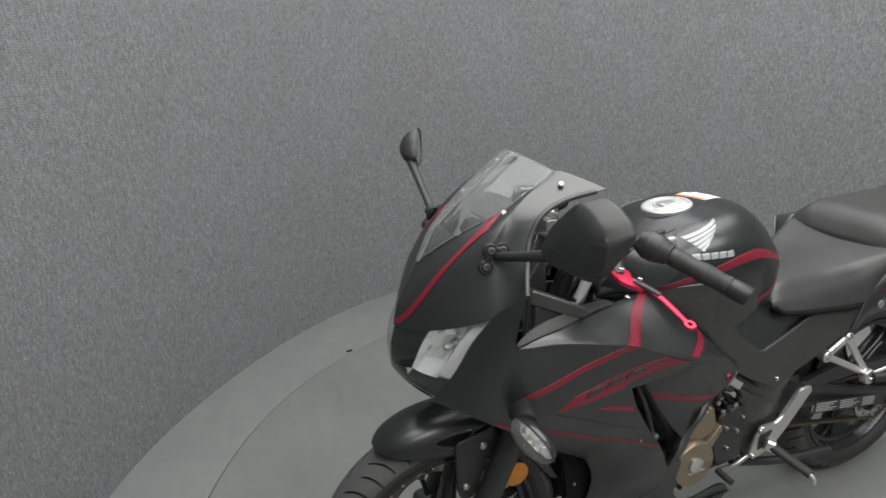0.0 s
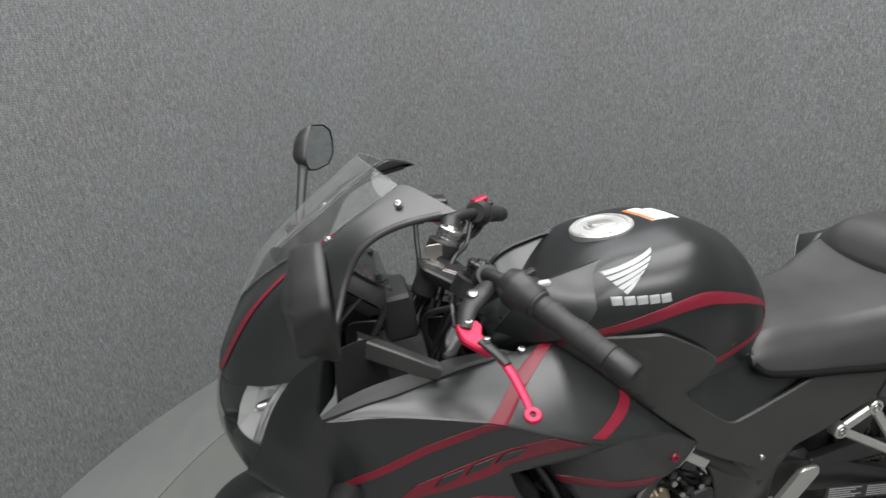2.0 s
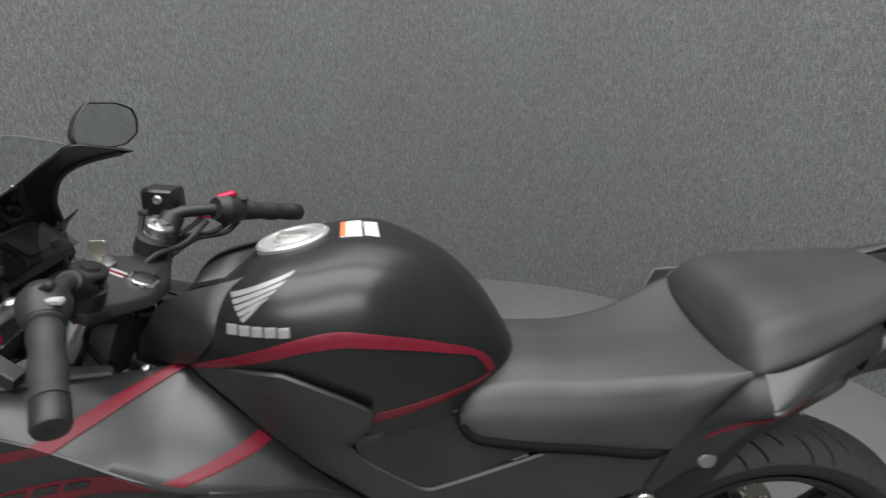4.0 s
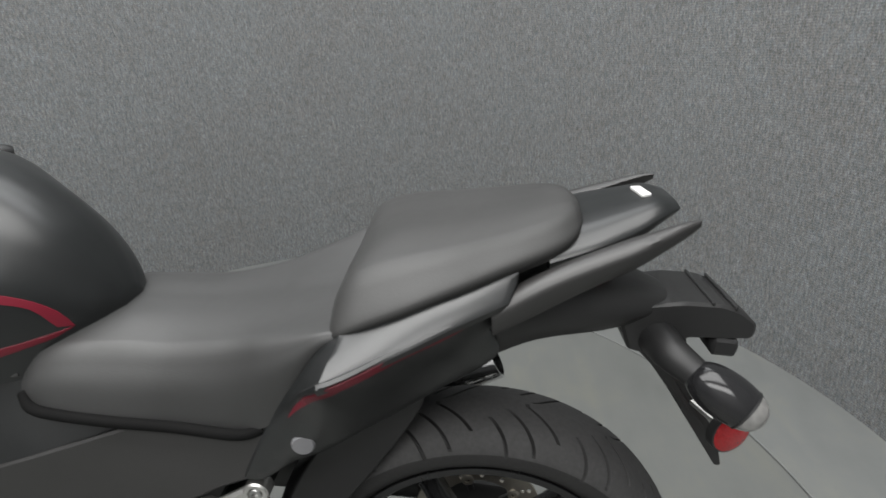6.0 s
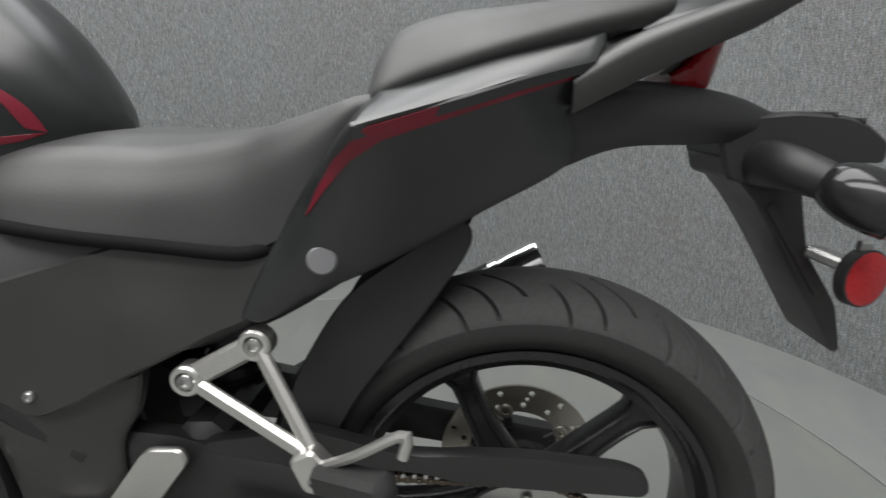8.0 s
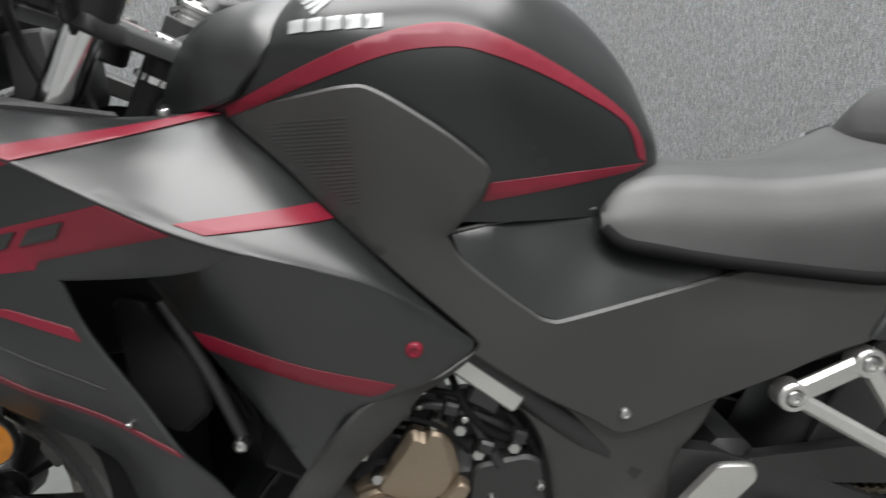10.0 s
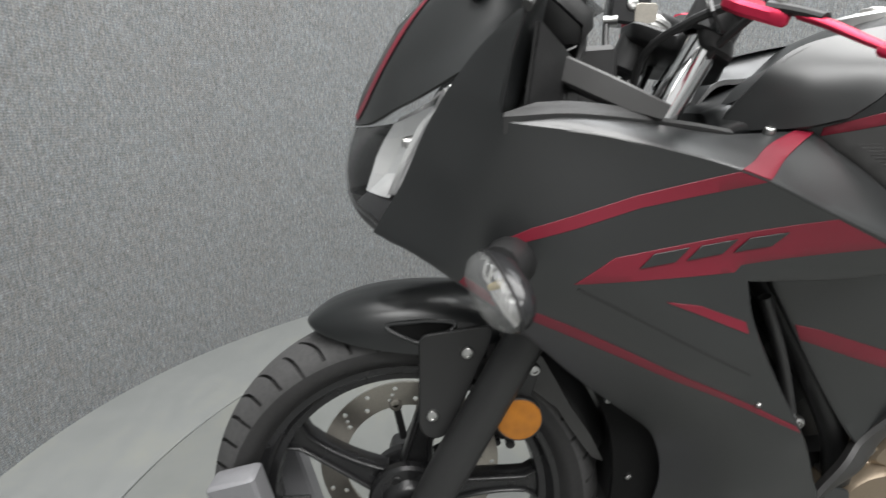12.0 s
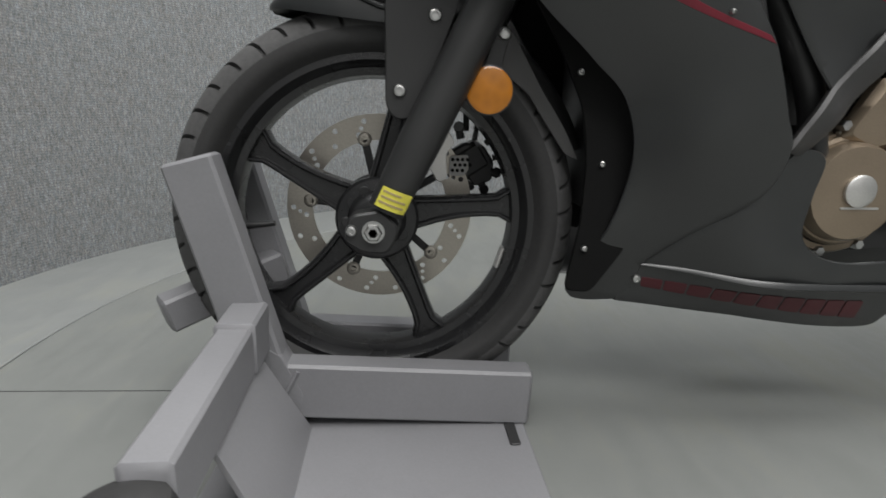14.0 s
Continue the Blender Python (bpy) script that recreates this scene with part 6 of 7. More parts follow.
def brake(c, y, R, n, parent):
    hs = []
    for k in range(n):
        a = 2 * math.pi * k / n
        hs += [(R - 0.010, a, 0.0044), (R - 0.029, a + 0.10, 0.0044)] + ([(R - 0.02, a + 0.05, 0.0035)] if k % 2 else [])
    d = part("brake_disc", ring_plate(c, R - 0.04, R, y, 0.005, hs), DISC, parent, "drilled steel brake disc")
    for k in range(5):
        a = math.radians(30 + 72 * k)
        u = np.array((math.cos(a), 0, math.sin(a)))
        p = np.array(c) + np.array((0, y, 0))
        part("disc_arm", bar(p + u * 0.045, p + u * (R - 0.036), 0.012, 0.006, 0.002, (0, 1, 0)), BLACK, parent)
        part("disc_rivet", lathe([(0.011, -0.005), (0.011, 0.004), (0.009, 0.0055), (0.005, 0.0055), (0.0045, 0.003), (1e-4, 0.003)], p + u * (R - 0.037), (0, -1, 0), 18), DISC, parent)
    return d


brake(FW, 0.066, 0.147, 18, fw)
brake(RW, 0.085, 0.11, 14, rw)
cal = part("brake_caliper", join(bar((0.112, 0.09, 0.352), (0.168, 0.09, 0.388), 0.05, 0.05, 0.008), prism([(0.108, 0.386), (0.135, 0.402), (0.165, 0.398), (0.182, 0.372), (0.18, 0.342), (0.152, 0.332), (0.142, 0.345), (0.108, 0.345)], 0.068, 0.1, 0.006, 0.004)), BLACK, bike, "black front brake caliper")
part("caliper_bracket", prism([(0.072, 0.372), (0.09, 0.412), (0.107, 0.42), (0.118, 0.402), (0.104, 0.386), (0.106, 0.346), (0.093, 0.338)], 0.056, 0.061, 0.007, 0.001), ALU, cal, "dull silver caliper bracket")
part("sensor_plate", prism([(0.11, 0.381), (0.139, 0.384), (0.14, 0.36), (0.132, 0.35), (0.109, 0.351)], 0.056, 0.06, 0.004, 0.001), PALE, cal, "perforated silver sensor plate")
# near-black discs on the solid plate, painting the shade in its perforations
for k in range(11):
    x, z = 0.1145 + 0.0078 * (k % 4) + 0.0039 * (k // 4 % 2), 0.376 - 0.0085 * (k // 4)
    part("plate_hole_shade", rod((x, 0.0545, z), (x, 0.0575, z), 0.0029, 8), SEAM_SHADE, cal)
for x, z, dx, dz, r in ((0.15, 0.405, 0.003, 0.02, 0.0045), (0.128, 0.408, -0.004, 0.018, 0.007), (0.168, 0.4, 0.012, 0.012, 0.0055), (0.18, 0.378, 0.012, 0.003, 0.0055), (0.178, 0.356, 0.008, -0.001, 0.007), (0.163, 0.338, 0.004, -0.01, 0.0065), (0.145, 0.34, 0.0, -0.008, 0.005)):
    part("caliper_lug", tube([(x, 0.074, z), (x + dx, 0.072, z + dz)], [r, r * 0.85], 10), BLACK, cal)
    part("lug_head", rod((x + dx, 0.064, z + dz), (x + dx, 0.08, z + dz), r * 1.25, 8), GLOSS, cal)
part("brake_hose", tube([(0.136, 0.075, 0.42), (0.14, 0.085, 0.47), (0.17, 0.09, 0.53), (0.21, 0.085, 0.62)], 0.005, 10), BLACK, cal)

# ---- front mudguard ----
def guard(c, R, a0, a1, n, width, drop, taper):
    """A mudguard: a crowned strip round the wheel, narrowed at its ends."""
    rows = []
    for k in np.linspace(0, 1, n):
        a = math.radians(a0 + (a1 - a0) * k)
        t = taper(k)
        row = []
        for q in np.linspace(-1, 1, 17):
            w = width * t * q
            d = drop * t * abs(q) ** 3.2
            r = R + 0.008 * (1 - q * q) - d
            row.append((c[0] + r * math.cos(a), c[1] + w, c[2] + r * math.sin(a)))
        rows.append(row)
    return loft(rows, False, False)


def thicken(geo, c, d=0.004):
    v, f = geo
    n = len(v)
    inner = []
    for x, y, z in v:
        u = np.array((x - c[0], 0, z - c[2]))
        u /= np.linalg.norm(u)
        inner.append(tuple(np.array((x, y, z)) - u * d))
    return list(v) + inner, list(f) + [tuple(i + n for i in reversed(q)) for q in f] + [(b, a, a + n, b + n) for a, b in rim_loops(f)]


# along the bike: half width, ridge height, lower edge
MUD = [(-0.141, 0.01, 0.58, 0.5775), (-0.132, 0.03, 0.588, 0.577), (-0.108, 0.051, 0.604, 0.574), (-0.07, 0.065, 0.619, 0.568), (-0.03, 0.0715, 0.628, 0.563), (0.02, 0.074, 0.6325, 0.559), (0.07, 0.074, 0.631, 0.563), (0.12, 0.07, 0.618, 0.575)]


def guard_half(w, lo, h):
    return [(w, lo), (w * 0.95, lo + 0.4 * h), (w * 0.76, lo + 0.76 * h), (w * 0.43, lo + 0.945 * h), (0, lo + h)]


def guard_at(x, z):
    """Half width of the mudguard at a place on its flank."""
    m = curve(MUD, 60)
    w, t, lo = (np.interp(x, m[:, 0], m[:, i]) for i in (1, 2, 3))
    h = curve(guard_half(w, lo, t - lo), 30)
    return float(np.interp(z, h[:, 1], h[:, 0]))


rings = []
for x, w, t, lo in curve(MUD, 26):
    h = t - lo
    half = curve(guard_half(w, lo, h), 14)
    rings.append([(x, -a, b) for a, b in half] + [(x, a, b) for a, b in half[-2::-1]])
v, f = loft(rings, False, False)
mg = part("front_mudguard", thicken((v, [tuple(reversed(q)) for q in f]), FW), TANKP, bike, "satin black front mudguard", 60)
part("rear_flap", thicken(guard(FW, 0.306, 20, 62, 22, 0.056, 0.02, lambda k: 0.85 + 0.15 * k), FW), BLACK, mg, sharp=60)
for s in (-1, 1):
    part("mudguard_stay", prism([(0.015, 0.585), (0.11, 0.60), (0.106, 0.575), (0.06, 0.455), (0.047, 0.437), (0.026, 0.437), (0.015, 0.455)], s * 0.076, s * 0.083, 0.012, 0.002), PLASTIC, mg)
    for x, z in ((0.077, 0.563), (0.033, 0.473)):
        part("stay_screw", screw((x, s * 0.084, z), (0, s, 0), 0.0085, 0.005), STEEL, mg)
    vent = curve([(-0.024, 0.592), (0.004, 0.597), (0.03, 0.5985), (0.058, 0.595), (0.036, 0.579), (0.018, 0.574), (0.002, 0.578)], 36, True)
    skin = [np.array((x, s * (guard_at(x, z) + 0.0012), z)) for x, z in vent]
    mid = np.mean(skin, axis=0)
    # near-black plate on the closed skin, coloured as the shade inside a recess
    part("guard_vent_shade", loft([[mid + (p - mid) * k + np.array((0, -s * d, 0)) for p in skin] for k, d in ((1.0, -0.0005), (1.0, 0.004), (0.2, 0.004))]), SEAM_SHADE, mg, "dark plate painting the shade of an opening in the mudguard's side")
    part("guard_vent_rim", tube([mid + (p - mid) * 1.1 for p in skin] + [mid + (skin[0] - mid) * 1.1], 0.0034, 8), TANKP, mg)
    part("flap_brace", prism([(0.149, 0.55), (0.176, 0.553), (0.209, 0.499), (0.256, 0.427), (0.277, 0.386), (0.259, 0.393), (0.2, 0.474), (0.158, 0.508)], s * 0.06, s * 0.066, 0.006, 0.002), COVER, mg, "dark grey brace of the mudguard's flap")
    rb = part("reflector_bracket", prism([(0.135, 0.49), (0.158, 0.492), (0.172, 0.548), (0.155, 0.553)], s * 0.088, s * 0.092, 0.006, 0.001), BLACK, bike)
    part("bracket_screw", screw((0.163, s * 0.093, 0.543), (0, s, 0), 0.008, 0.005), STEEL, rb)
    ref = part("side_reflector", lathe([(0.031, -0.006), (0.031, 0.003), (0.029, 0.004)], (0.146, s * 0.096, 0.475), (0, s, 0), 36), BLACK, rb, "round amber side reflector")
    part("reflector_lens", lathe([(0.0295, 0.0), (0.029, 0.004), (0.024, 0.0062), (1e-4, 0.0068)], (0.146, s * 0.096, 0.475), (0, s, 0), 36), AMBER, rb)

# ---- inside the fairing: radiator, frame, engine ----
part("radiator", bar((0.305, -0.08, 0.45), (0.305, 0.08, 0.45), 0.035, 0.26, 0.004), BLACK, bike, "black radiator behind the front wheel")
# darkest black here paints the shade behind the front wheel into the lining
both("inner_fairing", prism([(0.185, 0.61), (0.235, 0.53), (0.268, 0.46), (0.28, 0.38), (0.278, 0.3), (0.262, 0.208), (0.30, 0.205), (0.345, 0.27), (0.365, 0.38), (0.345, 0.49), (0.29, 0.585), (0.24, 0.64)], -0.093, -0.086, 0.012, 0.003), SEAM_SHADE, bike, "black inner fairing lining with shade painted in")
studs([(0.3, 0.094, 0.385), (0.262, 0.094, 0.50), (0.285, 0.094, 0.27)], STEEL, 0.0045)
both("inner_wall", prism([(0.14, 0.83), (0.40, 0.80), (0.45, 0.70), (0.40, 0.6), (0.25, 0.58), (0.12, 0.68)], -0.112, -0.106, 0.02, 0.002), BLACK, bike)
for s in (-1, 1):
    part("frame_tube", tube([(0.33, s * 0.05, 0.80), (0.42, s * 0.12, 0.68), (0.53, s * 0.135, 0.50), (0.57, s * 0.12, 0.40)], 0.017, 14), BLACK, bike)
    part("frame_tube", tube([(0.36, s * 0.05, 0.83), (0.55, s * 0.115, 0.72), (0.75, s * 0.11, 0.56), (0.90, s * 0.1, 0.44)], 0.02, 14), BLACK, bike)
    part("sub_frame", tube([(0.80, s * 0.1, 0.60), (0.97, s * 0.115, 0.575), (1.12, s * 0.118, 0.605), (1.3, s * 0.085, 0.70), (1.45, s * 0.06, 0.76)], 0.013, 12), BLACK, bike)
    part("fairing_stay", tube([(0.405, s * 0.16, 0.665), (0.44, s * 0.155, 0.59), (0.472, s * 0.15, 0.50)], 0.007, 10), PLASTIC, bike)
    part("stay_bolt", screw((0.47, s * 0.158, 0.506), (0, s, 0), 0.0085, 0.008), STEEL, bike)
part("radiator_side", prism([(0.335, 0.66), (0.37, 0.655), (0.425, 0.575), (0.43, 0.53), (0.395, 0.5), (0.345, 0.53)], -0.135, -0.1, 0.012, 0.006), BLACK, bike, "black side tank of the radiator")
part("airbox", bar((0.40, 0, 0.72), (0.86, 0, 0.66), 0.19, 0.16, 0.03), BLACK, bike, "black box under the tank")
part("under_seat", bar((0.84, 0, 0.655), (1.28, 0, 0.72), 0.19, 0.09, 0.02), BLACK, bike)
eng = part("crankcase", bar((0.50, 0, 0.34), (0.82, 0, 0.36), 0.20, 0.22, 0.03), BLACK, bike, "black engine case with a bronze side cover")
part("cylinder", bar((0.47, 0, 0.50), (0.66, 0, 0.42), 0.17, 0.16, 0.02), BLACK, eng)
part("cylinder_head", bar((0.46, 0, 0.60), (0.56, 0, 0.50), 0.18, 0.14, 0.02), BLACK, eng)
for k in range(6):
    part("cooling_fin", bar((0.47 + k * 0.012, 0, 0.60 - k * 0.018), (0.59 + k * 0.012, 0, 0.56 - k * 0.018), 0.2, 0.005, 0.0015), BLACK, eng)
gc = part("alternator_cover", lathe([(0.073, 0.0), (0.073, 0.02), (0.069, 0.024), (0.066, 0.024), (0.064, 0.036), (0.060, 0.042), (0.03, 0.045), (1e-4, 0.0455)], (0.621, -0.10, 0.355), (0, -1, 0), 56), GOLD, eng, "bronze painted round engine cover")
part("cover_cap", lathe([(0.021, 0), (0.021, 0.004), (0.018, 0.006), (1e-4, 0.0064)], (0.621, -0.1455, 0.359), (0, -1, 0), 32), ALU, gc, "silver filler plug")
part("cover_ridge", prism([(0.655, 0.40), (0.70, 0.445), (0.712, 0.435), (0.675, 0.38)], -0.118, -0.138, 0.006, 0.003), GOLD, gc)
part("starter_cover", prism([(0.60, 0.425), (0.625, 0.47), (0.645, 0.502), (0.662, 0.495), (0.668, 0.507), (0.684, 0.503), (0.692, 0.48), (0.70, 0.445), (0.685, 0.415), (0.64, 0.405)], -0.10, -0.13, 0.01, 0.009), GOLD, eng, "bronze upper engine cover")
part("cover_rim", lathe([(0.083, -0.004), (0.083, 0.01), (0.08, 0.014), (0.072, 0.014)], (0.621, -0.10, 0.352), (0, -1, 0), 48), GOLD, gc)
for k in range(9):
    a = math.radians(20 + 40 * k)
    part("cover_bolt", lathe([(0.0075, -0.01), (0.0075, 0.005), (0.006, 0.007), (1e-4, 0.007)], (0.621 + 0.081 * math.cos(a), -0.112, 0.352 + 0.081 * math.sin(a)), (0, -1, 0), 6), STEEL, gc)
for x, z in ((0.672, 0.508), (0.70, 0.50), (0.606, 0.44), (0.76, 0.478), (0.72, 0.47), (0.59, 0.47), (0.658, 0.55)):
    part("engine_bolt", lathe([(0.008, -0.012), (0.008, 0.005), (0.0065, 0.0075), (1e-4, 0.0075)], (x, -0.118, z), (0, -1, 0), 6), STEEL, eng)
part("print_bar", prism([(0.60, 0.335), (0.652, 0.335), (0.652, 0.338), (0.60, 0.338)], -0.1445, -0.1462, 0.001, 0.0003), ALU, gc)
part("sprocket_cover", prism([(0.715, 0.455), (0.775, 0.468), (0.792, 0.46), (0.80, 0.40), (0.80, 0.30), (0.72, 0.295), (0.70, 0.36)], -0.095, -0.122, 0.012, 0.004), PLASTIC, eng, "dark plastic sprocket cover")
for k, pts in enumerate(([(0.60, -0.1, 0.50), (0.66, -0.12, 0.53), (0.73, -0.115, 0.51), (0.78, -0.1, 0.47)], [(0.57, -0.1, 0.47), (0.6, -0.125, 0.51), (0.65, -0.12, 0.56)], [(0.70, -0.105, 0.54), (0.72, -0.12, 0.50), (0.745, -0.12, 0.455)])):
    part("engine_hose", tube(pts, 0.006, 10), BLACK, eng)
# wiring, clips and small bolts above the engine
for pts, r in (([(0.60, -0.115, 0.535), (0.64, -0.128, 0.552), (0.69, -0.124, 0.545), (0.73, -0.112, 0.52)], 0.0035), ([(0.58, -0.112, 0.515), (0.63, -0.13, 0.522), (0.68, -0.128, 0.505), (0.71, -0.118, 0.47)], 0.003),
               ([(0.69, -0.11, 0.56), (0.705, -0.126, 0.53), (0.73, -0.126, 0.50), (0.76, -0.118, 0.485)], 0.0045), ([(0.74, -0.11, 0.53), (0.757, -0.124, 0.515), (0.775, -0.122, 0.49), (0.79, -0.11, 0.455)], 0.003),
               ([(0.47, -0.12, 0.57), (0.50, -0.128, 0.54), (0.52, -0.126, 0.505), (0.55, -0.12, 0.47)], 0.005), ([(0.43, -0.125, 0.62), (0.455, -0.135, 0.58), (0.47, -0.13, 0.54), (0.48, -0.12, 0.50)], 0.0035), ([(0.40, -0.13, 0.64), (0.42, -0.14, 0.60), (0.452, -0.138, 0.56), (0.47, -0.13, 0.52)], 0.003)):
    part("engine_cable", tube(pts, r, 8), SEAM_SHADE, eng)
for x, z in ((0.69, 0.532), (0.728, 0.486), (0.638, 0.527), (0.765, 0.498)):
    part("cable_clip", bar((x - 0.009, -0.127, z), (x + 0.009, -0.127, z - 0.006), 0.014, 0.016, 0.003), GLOSS, eng)
for x, z, r in ((0.675, 0.455, 0.006), (0.735, 0.415, 0.006), (0.79, 0.432, 0.005), (0.705, 0.515, 0.005), (0.775, 0.395, 0.006), (0.745, 0.352, 0.006), (0.655, 0.53, 0.004)):
    part("engine_bolt", screw((x, -0.124, z), (0, -1, 0), r, 0.006), STEEL, eng)
part("sensor_box", bar((0.71, -0.118, 0.548), (0.745, -0.118, 0.53), 0.022, 0.026, 0.004), BLACK, eng)
geo, _ = body_panel([[(0.715, 0.118, 0.575), (0.77, 0.12, 0.545), (0.872, 0.122, 0.5)], [(0.872, 0.122, 0.5), (0.92, 0.122, 0.52), (0.984, 0.12, 0.54)], [(0.984, 0.12, 0.54), (0.966, 0.115, 0.495), (0.94, 0.112, 0.449), (0.935, 0.108, 0.36), (0.93, 0.105, 0.275)], [(0.93, 0.105, 0.275), (0.84, 0.105, 0.275)], [(0.84, 0.105, 0.275), (0.815, 0.11, 0.34), (0.81, 0.112, 0.4), (0.80, 0.115, 0.463), (0.772, 0.118, 0.518), (0.715, 0.118, 0.56)], [(0.715, 0.118, 0.56), (0.715, 0.118, 0.575)]], [(0.87, 0.122, 0.44)], thick=0.02, edge=0.004)
both("frame_cover", geo, COVER, bike, "dark grey plastic frame cover")
part("frame_plate", bar((0.688, -0.126, 0.588), (0.765, -0.126, 0.532), 0.01, 0.024, 0.003), ALU, bike, "silver printed plate on the frame")
for k in range(3):
    part("text_bar", prism([(0.70 + k * 0.016, 0.5755 - k * 0.011), (0.712 + k * 0.016, 0.567 - k * 0.011), (0.709 + k * 0.016, 0.563 - k * 0.011), (0.697 + k * 0.016, 0.571 - k * 0.011)], -0.1295, -0.1308, 0.001, 0.0003), PALE, bike)

# ---- swing arm, chain, rear ----
for s in (-1, 1):
    sa = part("swing_arm", loft([[(x, s * (w + a * 0.016), z + b * h) for a, b in ((-1, -0.7), (-0.7, -1), (0.7, -1), (1, -0.7), (1, 0.7), (0.7, 1), (-0.7, 1), (-1, 0.7))] for x, w, z, h in ((0.90, 0.085, 0.42, 0.045), (1.0, 0.09, 0.415, 0.042), (1.12, 0.095, 0.39, 0.034), (1.25, 0.11, 0.35, 0.028), (1.37, 0.122, 0.318, 0.026), (1.445, 0.124, 0.304, 0.022))]), PLASTIC, bike, "black swing arm")
    if s > 0:
        sa.data.flip_normals()
    part("axle_plate", prism([(1.364, 0.336), (1.424, 0.328), (1.444, 0.306), (1.414, 0.29), (1.364, 0.296)], s * 0.138, s * 0.146, 0.008, 0.002), STEEL, sa)
    part("rear_axle_nut", lathe([(0.017, -0.01), (0.017, 0.008), (0.014, 0.011), (0.009, 0.011), (0.008, 0.004), (1e-4, 0.004)], (1.388, s * 0.148, 0.312), (0, s, 0), 6), STEEL, sa)
    part("chain_adjuster", tube([(1.424, s * 0.13, 0.307), (1.474, s * 0.13, 0.298)], 0.005, 8), STEEL, sa)
part("swing_brace", bar((1.02, -0.10, 0.435), (1.02, 0.10, 0.435), 0.06, 0.06, 0.015), PLASTIC, bike)
part("chain_guard", prism([(1.03, 0.452), (1.15, 0.468), (1.245, 0.44), (1.388, 0.434), (1.49, 0.42), (1.512, 0.411), (1.516, 0.386), (1.40, 0.394), (1.322, 0.4), (1.24, 0.418), (1.12, 0.42), (1.03, 0.415)], -0.088, -0.106, 0.01, 0.004), PLASTIC, bike, "black chain guard")
lab = part("swing_arm_label", prism([(1.055, 0.398), (1.36, 0.337), (1.35, 0.303), (1.05, 0.362)], -0.1305, -0.132, 0.003, 0.0003), BLACK, bike, "dark printed label on the swing arm")
for i in range(3):
    for j in range(5):
        x = 1.062 + i * 0.1
        z = 0.391 - i * 0.02 - j * 0.0058
        part("text_bar", prism([(x, z), (x + 0.085 - 0.014 * ((i + j) % 3), z - 0.0165 + 0.0027 * ((i + j) % 3)), (x + 0.085 - 0.014 * ((i + j) % 3), z - 0.0185 + 0.0027 * ((i + j) % 3)), (x, z - 0.002)], -0.1318, -0.1326, 0.0008, 0.0002), PALE, lab)
spr = part("rear_sprocket", ring_plate(RW, 0.06, 0.088, -0.092, 0.006, [(0.072, 2 * math.pi * k / 6, 0.006) for k in range(6)]), STEEL, rw, "steel rear sprocket")
for k in range(6):
    a = 2 * math.pi * (k + 0.5) / 6
    part("sprocket_bolt", screw((RW[0] + 0.072 * math.cos(a), -0.097, RW[2] + 0.072 * math.sin(a)), (0, -1, 0), 0.007, 0.006), STEEL, spr)


def chain_line():
    x0, z0, r0 = 0.86, 0.385, 0.034
    x1, z1, r1 = RW[0], RW[2], 0.09
    pts = [(x0, z0 + r0)] + [(x1 + r1 * math.cos(a), z1 + r1 * math.sin(a)) for a in np.radians(np.linspace(98, -82, 24))]
    pts += [(x0, z0 - r0)] + [(x0 + r0 * math.cos(a), z0 + r0 * math.sin(a)) for a in np.radians(np.linspace(260, 100, 8))]
    p = np.array(pts + pts[:1])
    d = np.concatenate([[0], np.cumsum(np.linalg.norm(np.diff(p, axis=0), axis=1))])
    n = int(d[-1] / 0.0127)
    s = np.linspace(0, d[-1], n + 1)
    return np.stack([np.interp(s, d, p[:, k]) for k in range(2)], 1)


link_mesh = None
chain = part("chain", rod((0.86, -0.098, 0.385), (0.86, -0.086, 0.385), 0.033, 20), CHAIN, bike, "oiled steel drive chain")
cl = chain_line()
for i in range(len(cl) - 1):
    (xa_, za_), (xb_, zb_) = cl[i], cl[i + 1]
    mx, mz, ang = (xa_ + xb_) / 2, (za_ + zb_) / 2, math.atan2(zb_ - za_, xb_ - xa_)
    if link_mesh is None:
        ob = part("chain_link", join(prism([(-0.0105, -0.0035), (0, -0.0025), (0.0105, -0.0035), (0.0105, 0.0035), (0, 0.0025), (-0.0105, 0.0035)], -0.0078, -0.006, 0.003, 0.0004), prism([(-0.0105, -0.0035), (0, -0.0025), (0.0105, -0.0035), (0.0105, 0.0035), (0, 0.0025), (-0.0105, 0.0035)], 0.006, 0.0078, 0.003, 0.0004), rod((-0.0063, -0.0095, 0), (-0.0063, 0.0095, 0), 0.003, 8), rod((0.0063, -0.006, 0), (0.0063, 0.006, 0), 0.0042, 8)), CHAIN, chain)
        link_mesh = ob.data
    else:
        ob = new("chain_link", link_mesh)
        ob.parent = chain
    ob.location = np.array((mx, -0.092, mz)) - AT[chain.as_pointer()]
    ob.rotation_euler = (0, -ang, 0)

hug = part("rear_hugger", thicken(guard(RW, 0.322, 126, 186, 30, 0.078, 0.05, lambda k: 0.86 + 0.14 * min(1, k * 2.2)), RW), BLACK, bike, "black plastic mudguard ahead of the rear tyre", 60)
